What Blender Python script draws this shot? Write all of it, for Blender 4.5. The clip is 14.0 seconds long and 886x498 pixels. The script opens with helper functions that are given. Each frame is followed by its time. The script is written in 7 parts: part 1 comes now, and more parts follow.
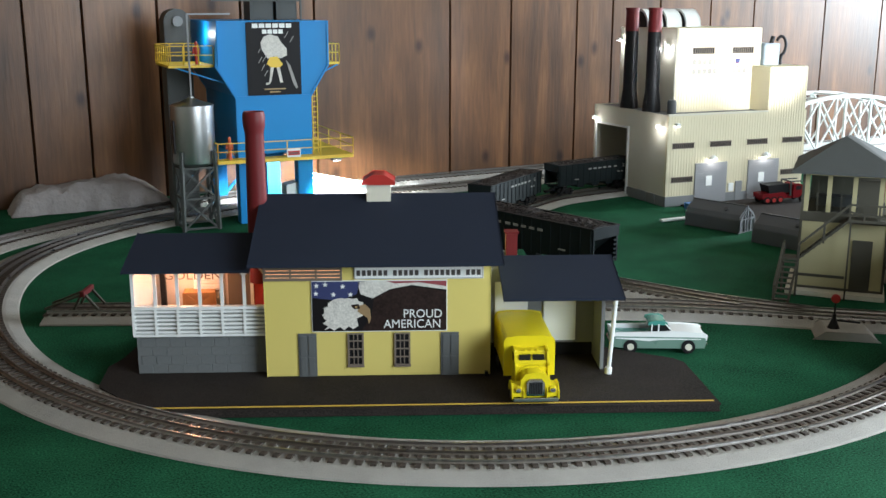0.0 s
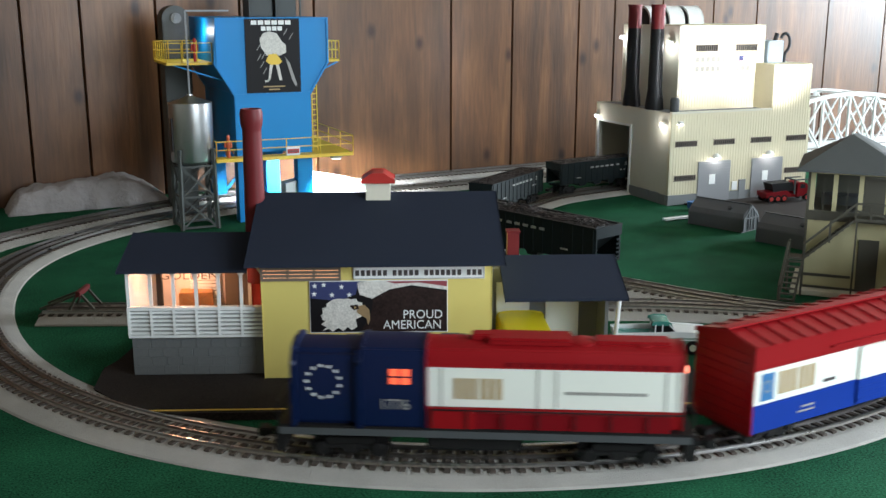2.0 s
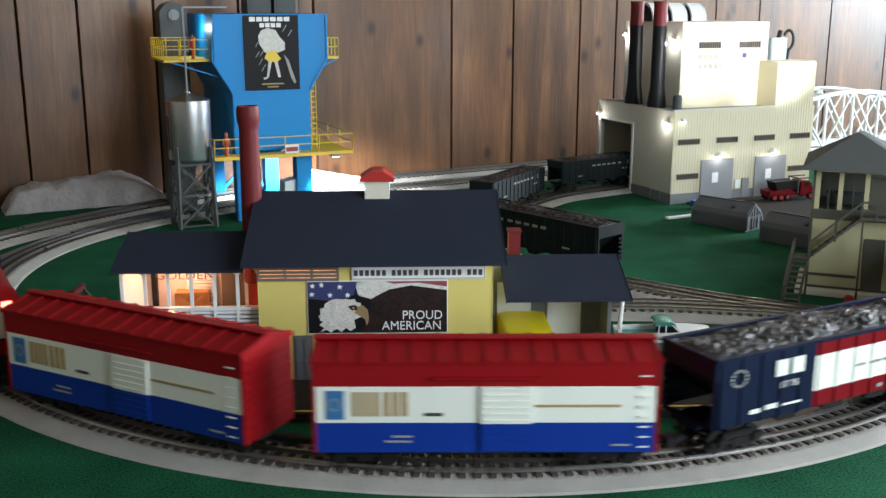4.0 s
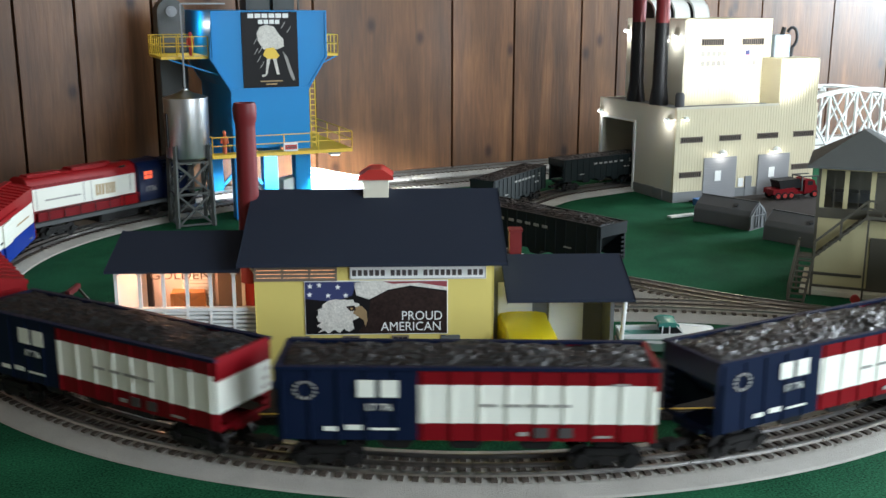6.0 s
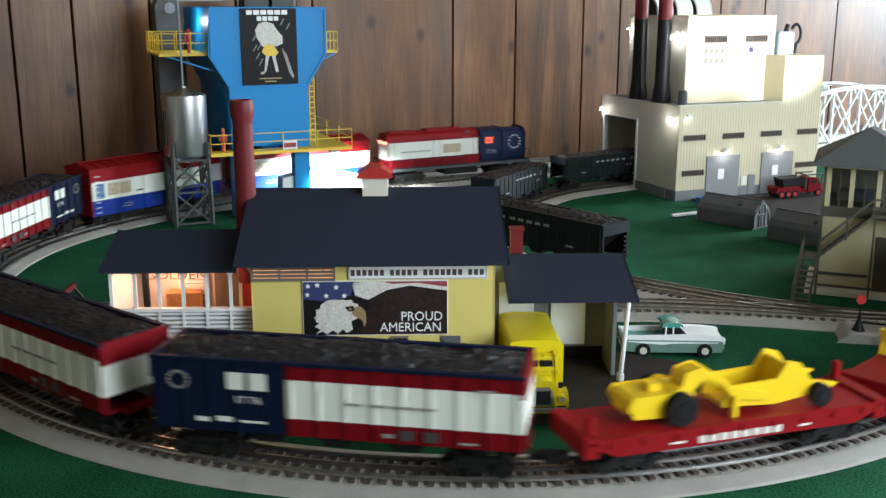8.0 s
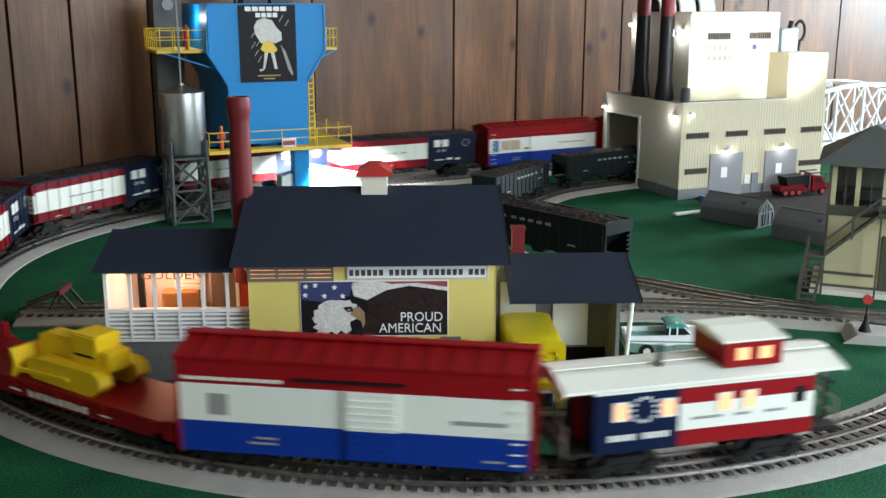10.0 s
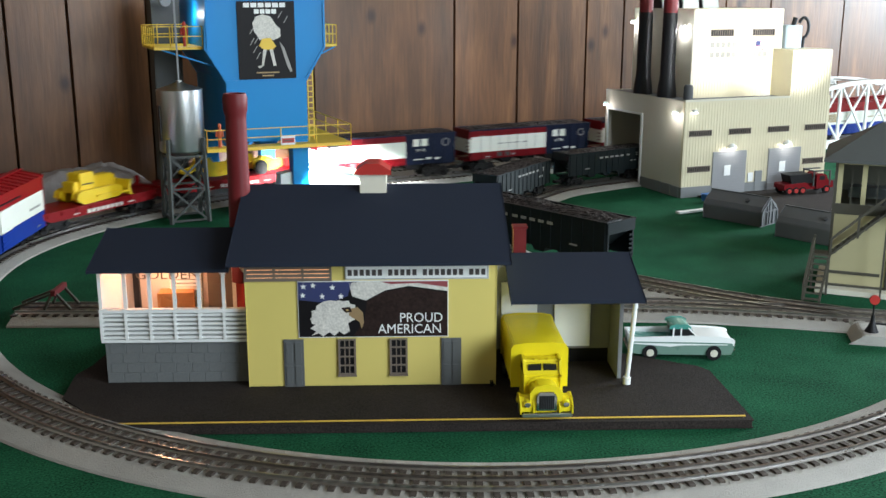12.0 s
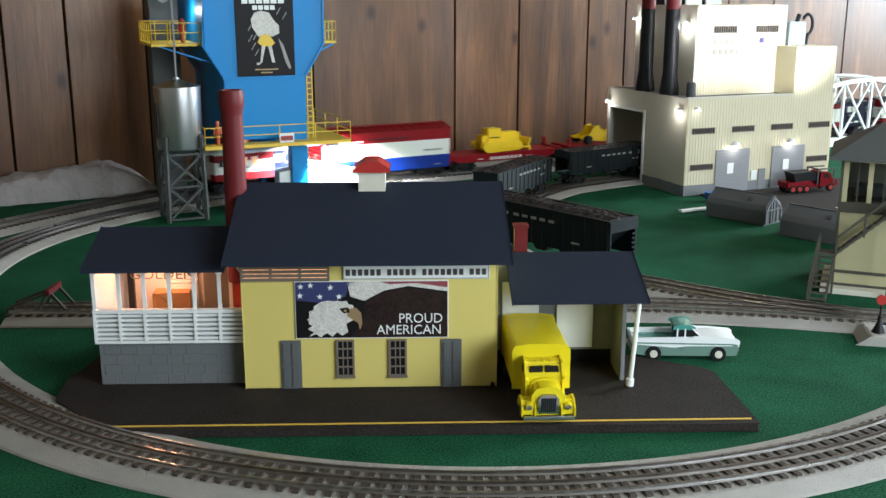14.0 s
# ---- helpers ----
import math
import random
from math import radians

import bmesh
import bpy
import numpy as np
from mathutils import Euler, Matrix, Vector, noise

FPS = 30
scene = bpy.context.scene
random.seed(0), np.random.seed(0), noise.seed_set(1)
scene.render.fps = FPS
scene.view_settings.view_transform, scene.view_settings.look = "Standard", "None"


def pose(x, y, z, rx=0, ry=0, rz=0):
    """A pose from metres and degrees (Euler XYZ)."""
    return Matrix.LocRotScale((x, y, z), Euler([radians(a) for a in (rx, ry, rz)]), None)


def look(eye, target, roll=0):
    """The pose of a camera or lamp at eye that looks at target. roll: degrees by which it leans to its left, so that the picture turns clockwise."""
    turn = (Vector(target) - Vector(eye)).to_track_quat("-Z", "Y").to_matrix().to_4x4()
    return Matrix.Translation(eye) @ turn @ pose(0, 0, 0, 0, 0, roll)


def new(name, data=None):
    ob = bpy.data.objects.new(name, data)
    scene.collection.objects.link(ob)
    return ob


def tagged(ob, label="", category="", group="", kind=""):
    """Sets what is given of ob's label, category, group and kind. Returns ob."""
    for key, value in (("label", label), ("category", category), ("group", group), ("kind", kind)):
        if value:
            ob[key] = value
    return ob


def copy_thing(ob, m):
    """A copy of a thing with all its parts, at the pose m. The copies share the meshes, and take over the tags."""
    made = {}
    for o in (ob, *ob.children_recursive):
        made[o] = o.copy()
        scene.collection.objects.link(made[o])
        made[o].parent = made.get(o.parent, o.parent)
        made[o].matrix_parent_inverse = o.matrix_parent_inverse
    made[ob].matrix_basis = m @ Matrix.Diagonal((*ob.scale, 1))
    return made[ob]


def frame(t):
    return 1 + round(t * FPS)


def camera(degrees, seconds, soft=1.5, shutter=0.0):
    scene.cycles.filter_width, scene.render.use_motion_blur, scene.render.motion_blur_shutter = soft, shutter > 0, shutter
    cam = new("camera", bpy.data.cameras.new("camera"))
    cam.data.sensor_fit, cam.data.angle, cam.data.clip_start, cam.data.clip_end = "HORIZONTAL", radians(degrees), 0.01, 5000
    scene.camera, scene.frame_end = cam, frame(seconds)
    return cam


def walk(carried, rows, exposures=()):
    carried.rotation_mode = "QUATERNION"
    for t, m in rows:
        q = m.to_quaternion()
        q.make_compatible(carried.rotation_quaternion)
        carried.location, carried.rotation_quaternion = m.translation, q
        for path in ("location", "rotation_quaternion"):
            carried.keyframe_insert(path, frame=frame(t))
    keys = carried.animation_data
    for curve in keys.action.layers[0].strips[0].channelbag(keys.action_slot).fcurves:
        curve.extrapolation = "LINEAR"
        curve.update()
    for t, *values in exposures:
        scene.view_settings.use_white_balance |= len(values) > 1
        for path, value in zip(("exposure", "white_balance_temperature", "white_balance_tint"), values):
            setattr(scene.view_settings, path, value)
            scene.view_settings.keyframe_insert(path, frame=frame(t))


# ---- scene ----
cam = camera(46.77, 14.0, soft=1.5, shutter=0.5)


def gaze(x, y, z, down, turn):
    return pose(x, y, z, 90 - down, 0, turn)


walk(cam, [
    (0.0, gaze(-0.0027, -0.0566, 0.3605, 13.272, -0.187)),
    (3.0, gaze(-0.0016, -0.0320, 0.3563, 13.401, -0.094)),
    (5.5, gaze(-0.0005, -0.0112, 0.3528, 13.520, -0.041)),
    (7.0, gaze(0.0000, 0.0005, 0.3509, 13.595, 0.002)),
    (8.0, gaze(0.0004, 0.0083, 0.3496, 13.644, 0.029)),
    (10.5, gaze(0.0013, 0.0282, 0.3463, 13.774, 0.101)),
    (12.0, gaze(0.0019, 0.0403, 0.3444, 13.863, 0.141)),
    (14.0, gaze(0.0027, 0.0565, 0.3417, 13.977, 0.192)),
])

# ---- light ----
TURN = 28.0                      # the room and the back of the layout stand at this angle
UX, UY = math.cos(radians(TURN)), math.sin(radians(TURN))
WALL = (-0.03, 2.20)             # a point of the back wall


def room(u, v, z=0.0):
    """A point of the room: u along the back wall, v out through it."""
    return Vector((WALL[0] + u * UX - v * UY, WALL[1] + u * UY + v * UX, z))


world = bpy.data.worlds.new("world")
scene.world = world
world.use_nodes = True
wn = world.node_tree.nodes
sky = wn.new("ShaderNodeTexSky")
sky.sky_type, sky.sun_disc = "NISHITA", False
sky.sun_elevation, sky.sun_rotation = radians(40), radians(120)
world.node_tree.links.new(sky.outputs[0], wn["Background"].inputs[0])
wn["Background"].inputs[1].default_value = 0.1


def window_light(name, place, target, sx, sy, watts, colour):
    li = bpy.data.lights.new(name, "AREA")
    li.shape, li.size, li.size_y, li.energy, li.color = "RECTANGLE", sx, sy, watts, colour
    new(name, li).matrix_world = look(place, target)


window_light("window_light_side", room(3.17, -1.1, 0.75), room(0.0, -1.1, 0.55), 1.3, 1.0, 215.0, (0.785, 0.90, 1.0))
window_light("window_light_front", room(0.12, -2.72, 0.60), room(-0.25, -0.6, 0.15), 1.1, 0.85, 40.0, (0.785, 0.90, 1.0))


def bulb(name, place, watts, colour, size=0.004):
    li = bpy.data.lights.new(name, "POINT")
    li.energy, li.color, li.shadow_soft_size = watts, colour, size
    new(name, li).location = place


def flood(name, place, target, watts, colour, angle):
    li = bpy.data.lights.new(name, "SPOT")
    li.energy, li.color, li.shadow_soft_size, li.spot_size, li.spot_blend = watts, colour, 0.006, radians(angle), 0.5
    new(name, li).matrix_world = look(place, target)


scene.view_settings.exposure = 0.0


# ---- materials ----
def mat(name, col, rough=0.5, metal=0.0, var=0.12, scale=40.0, bump=0.0, bscale=600.0, rnd=0.0, dirt=0.0, spec=0.5, fleck=0.35):
    """A surface with two scales of variation, fine relief and, with rnd, a shade of its own for each object."""
    m = bpy.data.materials.new(name)
    m.use_nodes = True
    nt, n = m.node_tree, m.node_tree.nodes
    b = n["Principled BSDF"]
    b.inputs["Roughness"].default_value, b.inputs["Metallic"].default_value = rough, metal
    b.inputs["Specular IOR Level"].default_value = spec
    tc = n.new("ShaderNodeTexCoord")
    big, fine = n.new("ShaderNodeTexNoise"), n.new("ShaderNodeTexNoise")
    big.inputs["Scale"].default_value, fine.inputs["Scale"].default_value = scale, bscale
    big.inputs["Detail"].default_value, fine.inputs["Detail"].default_value = 5, 3
    for t in (big, fine):
        nt.links.new(tc.outputs["Object"], t.inputs["Vector"])
    mix = n.new("ShaderNodeMix")
    mix.data_type = "RGBA"
    mix.inputs["A"].default_value = (*[c * (1 - var) for c in col], 1)
    mix.inputs["B"].default_value = (*[min(1, c * (1 + var)) for c in col], 1)
    add = n.new("ShaderNodeMath")
    add.operation = "MULTIPLY_ADD"
    add.inputs[1].default_value, add.inputs[2].default_value = fleck, 0.175 - fleck / 2
    nt.links.new(fine.outputs["Fac"], add.inputs[0])
    sm = n.new("ShaderNodeMath")
    nt.links.new(add.outputs[0], sm.inputs[0])
    st = n.new("ShaderNodeMath")
    st.operation = "MULTIPLY"
    st.inputs[1].default_value = 0.65
    nt.links.new(big.outputs["Fac"], st.inputs[0])
    nt.links.new(st.outputs[0], sm.inputs[1])
    last = sm
    if rnd:
        oi, k = n.new("ShaderNodeObjectInfo"), n.new("ShaderNodeMath")
        k.operation = "MULTIPLY_ADD"
        k.inputs[1].default_value = rnd
        nt.links.new(oi.outputs["Random"], k.inputs[0])
        nt.links.new(sm.outputs[0], k.inputs[2])
        last = k
    nt.links.new(last.outputs[0], mix.inputs["Factor"])
    nt.links.new(mix.outputs["Result"], b.inputs["Base Color"])
    rr = n.new("ShaderNodeMapRange")
    rr.inputs["To Min"].default_value, rr.inputs["To Max"].default_value = max(0.03, rough - 0.08), min(1, rough + 0.08)
    nt.links.new(big.outputs["Fac"], rr.inputs["Value"])
    nt.links.new(rr.outputs["Result"], b.inputs["Roughness"])
    if bump:
        bp = n.new("ShaderNodeBump")
        bp.inputs["Strength"].default_value, bp.inputs["Distance"].default_value = 1.0, bump
        nt.links.new(fine.outputs["Fac"], bp.inputs["Height"])
        nt.links.new(bp.outputs["Normal"], b.inputs["Normal"])
    return m


def glow(name, col, strength):
    m = bpy.data.materials.new(name)
    m.use_nodes = True
    b = m.node_tree.nodes["Principled BSDF"]
    b.inputs["Base Color"].default_value = (*col, 1)
    b.inputs["Emission Color"].default_value, b.inputs["Emission Strength"].default_value = (*col, 1), strength
    return m


def clear(name, col=(0.9, 0.95, 0.95), rough=0.03):
    m = bpy.data.materials.new(name)
    m.use_nodes = True
    b = m.node_tree.nodes["Principled BSDF"]
    b.inputs["Base Color"].default_value = (*col, 1)
    b.inputs["Transmission Weight"].default_value, b.inputs["Roughness"].default_value = 1.0, rough
    b.inputs["IOR"].default_value = 1.1
    return m


def pine(name):
    """Knotty pine boards, stained brown: stretched grain, knots and a shade of its own for each board."""
    m = bpy.data.materials.new(name)
    m.use_nodes = True
    nt, n = m.node_tree, m.node_tree.nodes
    b = n["Principled BSDF"]
    tc, oi = n.new("ShaderNodeTexCoord"), n.new("ShaderNodeObjectInfo")
    sh = n.new("ShaderNodeVectorMath")
    sh.operation = "MULTIPLY_ADD"
    off = n.new("ShaderNodeCombineXYZ")
    mul = n.new("ShaderNodeMath")
    mul.operation = "MULTIPLY"
    mul.inputs[1].default_value = 37.0
    nt.links.new(oi.outputs["Random"], mul.inputs[0])
    nt.links.new(mul.outputs[0], off.inputs[0])
    nt.links.new(mul.outputs[0], off.inputs[2])
    sh.inputs[1].default_value = (1, 1, 0.09)
    nt.links.new(tc.outputs["Object"], sh.inputs[0])
    nt.links.new(off.outputs[0], sh.inputs[2])
    grain = n.new("ShaderNodeTexNoise")
    grain.inputs["Scale"].default_value, grain.inputs["Detail"].default_value, grain.inputs["Distortion"].default_value = 12, 9, 1.4
    nt.links.new(sh.outputs[0], grain.inputs["Vector"])
    fine = n.new("ShaderNodeTexNoise")
    fine.inputs["Scale"].default_value, fine.inputs["Detail"].default_value = 170, 4
    nt.links.new(sh.outputs[0], fine.inputs["Vector"])
    kv = n.new("ShaderNodeVectorMath")
    kv.operation = "MULTIPLY_ADD"
    kv.inputs[1].default_value = (1, 1, 0.62)
    nt.links.new(tc.outputs["Object"], kv.inputs[0])
    nt.links.new(off.outputs[0], kv.inputs[2])
    knot = n.new("ShaderNodeTexVoronoi")
    knot.voronoi_dimensions = "2D"
    knot.inputs["Scale"].default_value = 6.5
    sp, flat2 = n.new("ShaderNodeSeparateXYZ"), n.new("ShaderNodeCombineXYZ")
    nt.links.new(kv.outputs[0], sp.inputs[0])
    nt.links.new(sp.outputs["X"], flat2.inputs["X"])
    nt.links.new(sp.outputs["Z"], flat2.inputs["Y"])
    nt.links.new(flat2.outputs[0], knot.inputs["Vector"])
    kr = n.new("ShaderNodeValToRGB")
    kr.color_ramp.elements[0].position, kr.color_ramp.elements[0].color = 0.022, (0, 0, 0, 1)
    kr.color_ramp.elements[1].position, kr.color_ramp.elements[1].color = 0.085, (1, 1, 1, 1)
    nt.links.new(knot.outputs["Distance"], kr.inputs["Fac"])
    ramp = n.new("ShaderNodeValToRGB")
    e = ramp.color_ramp.elements
    e[0].position, e[0].color = 0.22, (0.040, 0.018, 0.008, 1)
    e[1].position, e[1].color = 0.80, (0.262, 0.118, 0.044, 1)
    e.new(0.5).color = (0.136, 0.058, 0.022, 1)
    nt.links.new(grain.outputs["Fac"], ramp.inputs["Fac"])
    shade = n.new("ShaderNodeMapRange")
    shade.inputs["To Min"].default_value, shade.inputs["To Max"].default_value = 0.82, 1.18
    nt.links.new(oi.outputs["Random"], shade.inputs["Value"])
    fr = n.new("ShaderNodeMapRange")
    fr.inputs["From Min"].default_value, fr.inputs["From Max"].default_value = 0.3, 0.7
    fr.inputs["To Min"].default_value, fr.inputs["To Max"].default_value = 0.8, 1.15
    nt.links.new(fine.outputs["Fac"], fr.inputs["Value"])
    m1, m2 = n.new("ShaderNodeMix"), n.new("ShaderNodeMix")
    for x in (m1, m2):
        x.data_type, x.blend_type = "RGBA", "MULTIPLY"
        x.inputs["Factor"].default_value = 1
    blot, br = n.new("ShaderNodeTexNoise"), n.new("ShaderNodeMapRange")
    blot.inputs["Scale"].default_value, blot.inputs["Detail"].default_value = 7.0, 6
    nt.links.new(kv.outputs[0], blot.inputs["Vector"])
    br.inputs["From Min"].default_value, br.inputs["From Max"].default_value = 0.3, 0.7
    br.inputs["To Min"].default_value, br.inputs["To Max"].default_value = 0.70, 1.30
    nt.links.new(blot.outputs["Fac"], br.inputs["Value"])
    vb = n.new("ShaderNodeMath")
    vb.operation = "MULTIPLY"
    nt.links.new(shade.outputs["Result"], vb.inputs[0])
    nt.links.new(br.outputs["Result"], vb.inputs[1])
    vm = n.new("ShaderNodeMath")
    vm.operation = "MULTIPLY"
    nt.links.new(vb.outputs[0], vm.inputs[0])
    nt.links.new(fr.outputs["Result"], vm.inputs[1])
    nt.links.new(ramp.outputs["Color"], m1.inputs["A"])
    nt.links.new(vm.outputs[0], m1.inputs["B"])
    dk = n.new("ShaderNodeMix")
    dk.data_type = "RGBA"
    dk.inputs["A"].default_value = (0.30, 0.20, 0.16, 1)
    dk.inputs["B"].default_value = (1, 1, 1, 1)
    nt.links.new(kr.outputs["Color"], dk.inputs["Factor"])
    nt.links.new(m1.outputs["Result"], m2.inputs["A"])
    nt.links.new(dk.outputs["Result"], m2.inputs["B"])
    nt.links.new(m2.outputs["Result"], b.inputs["Base Color"])
    b.inputs["Roughness"].default_value = 0.40
    bp = n.new("ShaderNodeBump")
    bp.inputs["Distance"].default_value, bp.inputs["Strength"].default_value = 0.0006, 0.6
    nt.links.new(fine.outputs["Fac"], bp.inputs["Height"])
    nt.links.new(bp.outputs["Normal"], b.inputs["Normal"])
    return m


PINE = pine("stained_pine")
CARPET = mat("green_carpet", (0.014, 0.086, 0.041), 0.95, var=0.95, scale=16, bump=0.0005, bscale=520, spec=0.05, fleck=1.5)
GRANITE = mat("stippled_grey_roadbed", (0.40, 0.385, 0.35), 0.85, var=0.35, scale=30, bump=0.0013, bscale=950, spec=0.2)
TIE = mat("dark_brown_tie", (0.060, 0.046, 0.036), 0.7, var=0.3, scale=120, bump=0.0002, bscale=1500, rnd=0.3)
RAIL = mat("nickel_rail", (0.42, 0.41, 0.40), 0.30, 1.0, var=0.12, scale=60, bscale=900)
RAILMID = mat("blackened_rail", (0.30, 0.28, 0.26), 0.34, 1.0, var=0.2, scale=60)
ASPHALT = mat("dark_asphalt_board", (0.030, 0.024, 0.021), 0.9, var=0.7, scale=24, bump=0.0005, bscale=700, spec=0.15, fleck=1.6)
YLINE = mat("yellow_line_paint", (0.72, 0.47, 0.07), 0.6, var=0.2, scale=70)
YWALL = mat("pale_yellow_wall", (0.66, 0.55, 0.155), 0.62, var=0.05, scale=22, bump=0.00005, bscale=1500)
ROOF = mat("dark_slate_roof", (0.019, 0.025, 0.041), 0.75, var=0.18, scale=25, bump=0.0001, bscale=1400, spec=0.15)
STONE = mat("grey_cast_stone", (0.135, 0.145, 0.145), 0.85, var=0.22, scale=60, bump=0.0005, bscale=420, rnd=0.06)
WHITE = mat("white_plastic", (0.80, 0.82, 0.80), 0.5, var=0.06, scale=40)
GREY = mat("mid_grey_plastic", (0.19, 0.20, 0.205), 0.6, var=0.12, scale=40, bump=0.0001)
DKGREY = mat("dark_grey_plastic", (0.058, 0.062, 0.065), 0.6, var=0.2, scale=50)
DOORD = mat("dark_grey_door_paint", (0.105, 0.112, 0.112), 0.6, var=0.12, scale=60, bump=0.0001)
HUT = mat("weathered_hut_grey", (0.105, 0.110, 0.115), 0.7, var=0.2, scale=60, bump=0.0002)
INK = mat("faded_sign_ink", (0.27, 0.25, 0.22), 0.6, var=0.2)
OLIVE = mat("weathered_lattice_grey", (0.060, 0.066, 0.062), 0.6, var=0.25, scale=60)
BROWNG = mat("grey_brown_trim", (0.17, 0.135, 0.105), 0.7, var=0.2, scale=80)
BLACK = mat("black_plastic", (0.008, 0.008, 0.009), 0.5, var=0.3, scale=60, spec=0.25)
RUBBER = mat("black_rubber", (0.010, 0.010, 0.011), 0.75, var=0.25, scale=100, spec=0.2)
CHROME = mat("chrome", (0.75, 0.75, 0.77), 0.14, 1.0, var=0.05)
SILVER = mat("silver_metal_tank", (0.60, 0.61, 0.62), 0.33, 1.0, var=0.1, scale=30, bump=0.00005, bscale=400)
BRED = mat("brick_red_plastic", (0.135, 0.012, 0.014), 0.5, var=0.16, scale=70, spec=0.3)
RED = mat("bright_red_plastic", (0.42, 0.030, 0.024), 0.4, var=0.1, scale=50)
CARRED = mat("car_red_paint", (0.25, 0.006, 0.009), 0.42, var=0.12, scale=30, spec=0.18)
DKRED = mat("deep_red_paint", (0.17, 0.004, 0.008), 0.42, var=0.12, scale=30, spec=0.18)
CARWHITE = mat("car_white_paint", (0.78, 0.79, 0.71), 0.4, var=0.05, scale=30)
CARBLUE = mat("car_royal_blue_paint", (0.006, 0.034, 0.26), 0.4, var=0.1, scale=30, spec=0.25)
HOPNAVY = mat("dark_navy_paint", (0.004, 0.009, 0.030), 0.45, var=0.2, scale=30, spec=0.2)
NAVY = mat("navy_paint", (0.003, 0.009, 0.040), 0.4, var=0.14, scale=30, spec=0.22)
GOLD = mat("gold_lettering", (0.38, 0.26, 0.11), 0.5, var=0.1, scale=90)
LETTERD = mat("dark_lettering", (0.06, 0.05, 0.05), 0.5, var=0.1)
LETTERG = mat("grey_lettering", (0.30, 0.29, 0.27), 0.5, var=0.15)
COAL = mat("coal", (0.014, 0.014, 0.015), 0.40, var=0.8, scale=180, bump=0.0012, bscale=500, spec=0.32, fleck=1.0)
UNDER = mat("underframe_black", (0.010, 0.009, 0.009), 0.55, var=0.3, scale=80, spec=0.25)
BLUE = mat("tower_blue_plastic", (0.004, 0.235, 0.58), 0.45, var=0.08, scale=20, bump=0.00004, bscale=900, spec=0.25)
YRAIL = mat("yellow_plastic_rail", (0.78, 0.52, 0.04), 0.5, var=0.1, scale=60)
TRUCKY = mat("yellow_truck_paint", (0.76, 0.62, 0.012), 0.34, var=0.06, scale=40)
MACHY = mat("yellow_machine_paint", (0.85, 0.58, 0.010), 0.4, var=0.08, scale=60)
CREAM = mat("cream_corrugated_wall", (0.66, 0.60, 0.42), 0.6, var=0.07, scale=30)
BEIGE = mat("beige_grey_wall", (0.64, 0.61, 0.50), 0.65, var=0.08, scale=30)
DOORG = mat("grey_shutter", (0.26, 0.265, 0.275), 0.55, var=0.08, scale=50)
SAGE = mat("pale_green_body_paint", (0.15, 0.25, 0.20), 0.28, var=0.06, scale=40)
AQUA = mat("sea_green_roof_paint", (0.07, 0.29, 0.24), 0.28, var=0.06, scale=40)
OCHRE = mat("pale_ochre_wall", (0.43, 0.39, 0.22), 0.7, var=0.1, scale=40, bump=0.0001)
OLIVEB = mat("dark_olive_trim", (0.060, 0.056, 0.040), 0.65, var=0.2, scale=60)
SLATE = mat("signal_box_slate", (0.075, 0.082, 0.080), 0.75, var=0.2, scale=60, bump=0.0002)
ROCK = mat("pale_cast_rock", (0.36, 0.33, 0.32), 0.9, var=0.35, scale=18, bump=0.003, bscale=120, spec=0.2)
ORANGE = mat("crate_orange_wood", (0.42, 0.19, 0.06), 0.6, var=0.2, scale=90)
PAPER = mat("poster_dark", (0.010, 0.009, 0.010), 0.5, var=0.3, scale=60, spec=0.15)
FEATHER = mat("feather_white", (0.62, 0.60, 0.55), 0.6, var=0.4, scale=160, bscale=500, fleck=1.2)
FEATHERD = mat("feather_dark", (0.024, 0.014, 0.012), 0.6, var=0.7, scale=90, bscale=380, spec=0.15, fleck=1.2)
BEAK = mat("beak_brown", (0.30, 0.20, 0.10), 0.5, var=0.2, scale=120)
FLAGB = mat("flag_blue", (0.030, 0.040, 0.130), 0.6, var=0.2, scale=80)
FLAGR = mat("flag_red", (0.27, 0.05, 0.06), 0.6, var=0.2, scale=80)
SKIN = mat("figure_orange", (0.50, 0.10, 0.035), 0.6, var=0.1)
PLASTER = mat("room_plaster", (0.34, 0.29, 0.23), 0.9, var=0.06, scale=3, bump=0.0005, bscale=90)
FLOORW = mat("room_floor_wood", (0.16, 0.10, 0.06), 0.5, var=0.25, scale=5)
GLASS = clear("window_glass")
LITWARM = glow("lit_window_warm", (1.0, 0.50, 0.20), 2.2)
LITLOFT = glow("lit_loft", (1.0, 0.46, 0.22), 1.3)
LITDIM = glow("lit_window_dim", (1.0, 0.52, 0.24), 0.55)
LITORANGE = glow("lit_cab_window", (1.0, 0.14, 0.06), 0.8)
LITWHITE = glow("lamp_white", (0.95, 0.98, 1.0), 12.0)
LITRED = glow("marker_lamp_red", (1.0, 0.25, 0.16), 6.0)


# ---- mesh tools ----
def bx(bm, x0, x1, y0, y1, z0, z1):
    v = [bm.verts.new(p) for p in ((x0, y0, z0), (x1, y0, z0), (x1, y1, z0), (x0, y1, z0), (x0, y0, z1), (x1, y0, z1), (x1, y1, z1), (x0, y1, z1))]
    for f in ((3, 2, 1, 0), (4, 5, 6, 7), (0, 1, 5, 4), (1, 2, 6, 5), (2, 3, 7, 6), (3, 0, 4, 7)):
        bm.faces.new([v[i] for i in f])


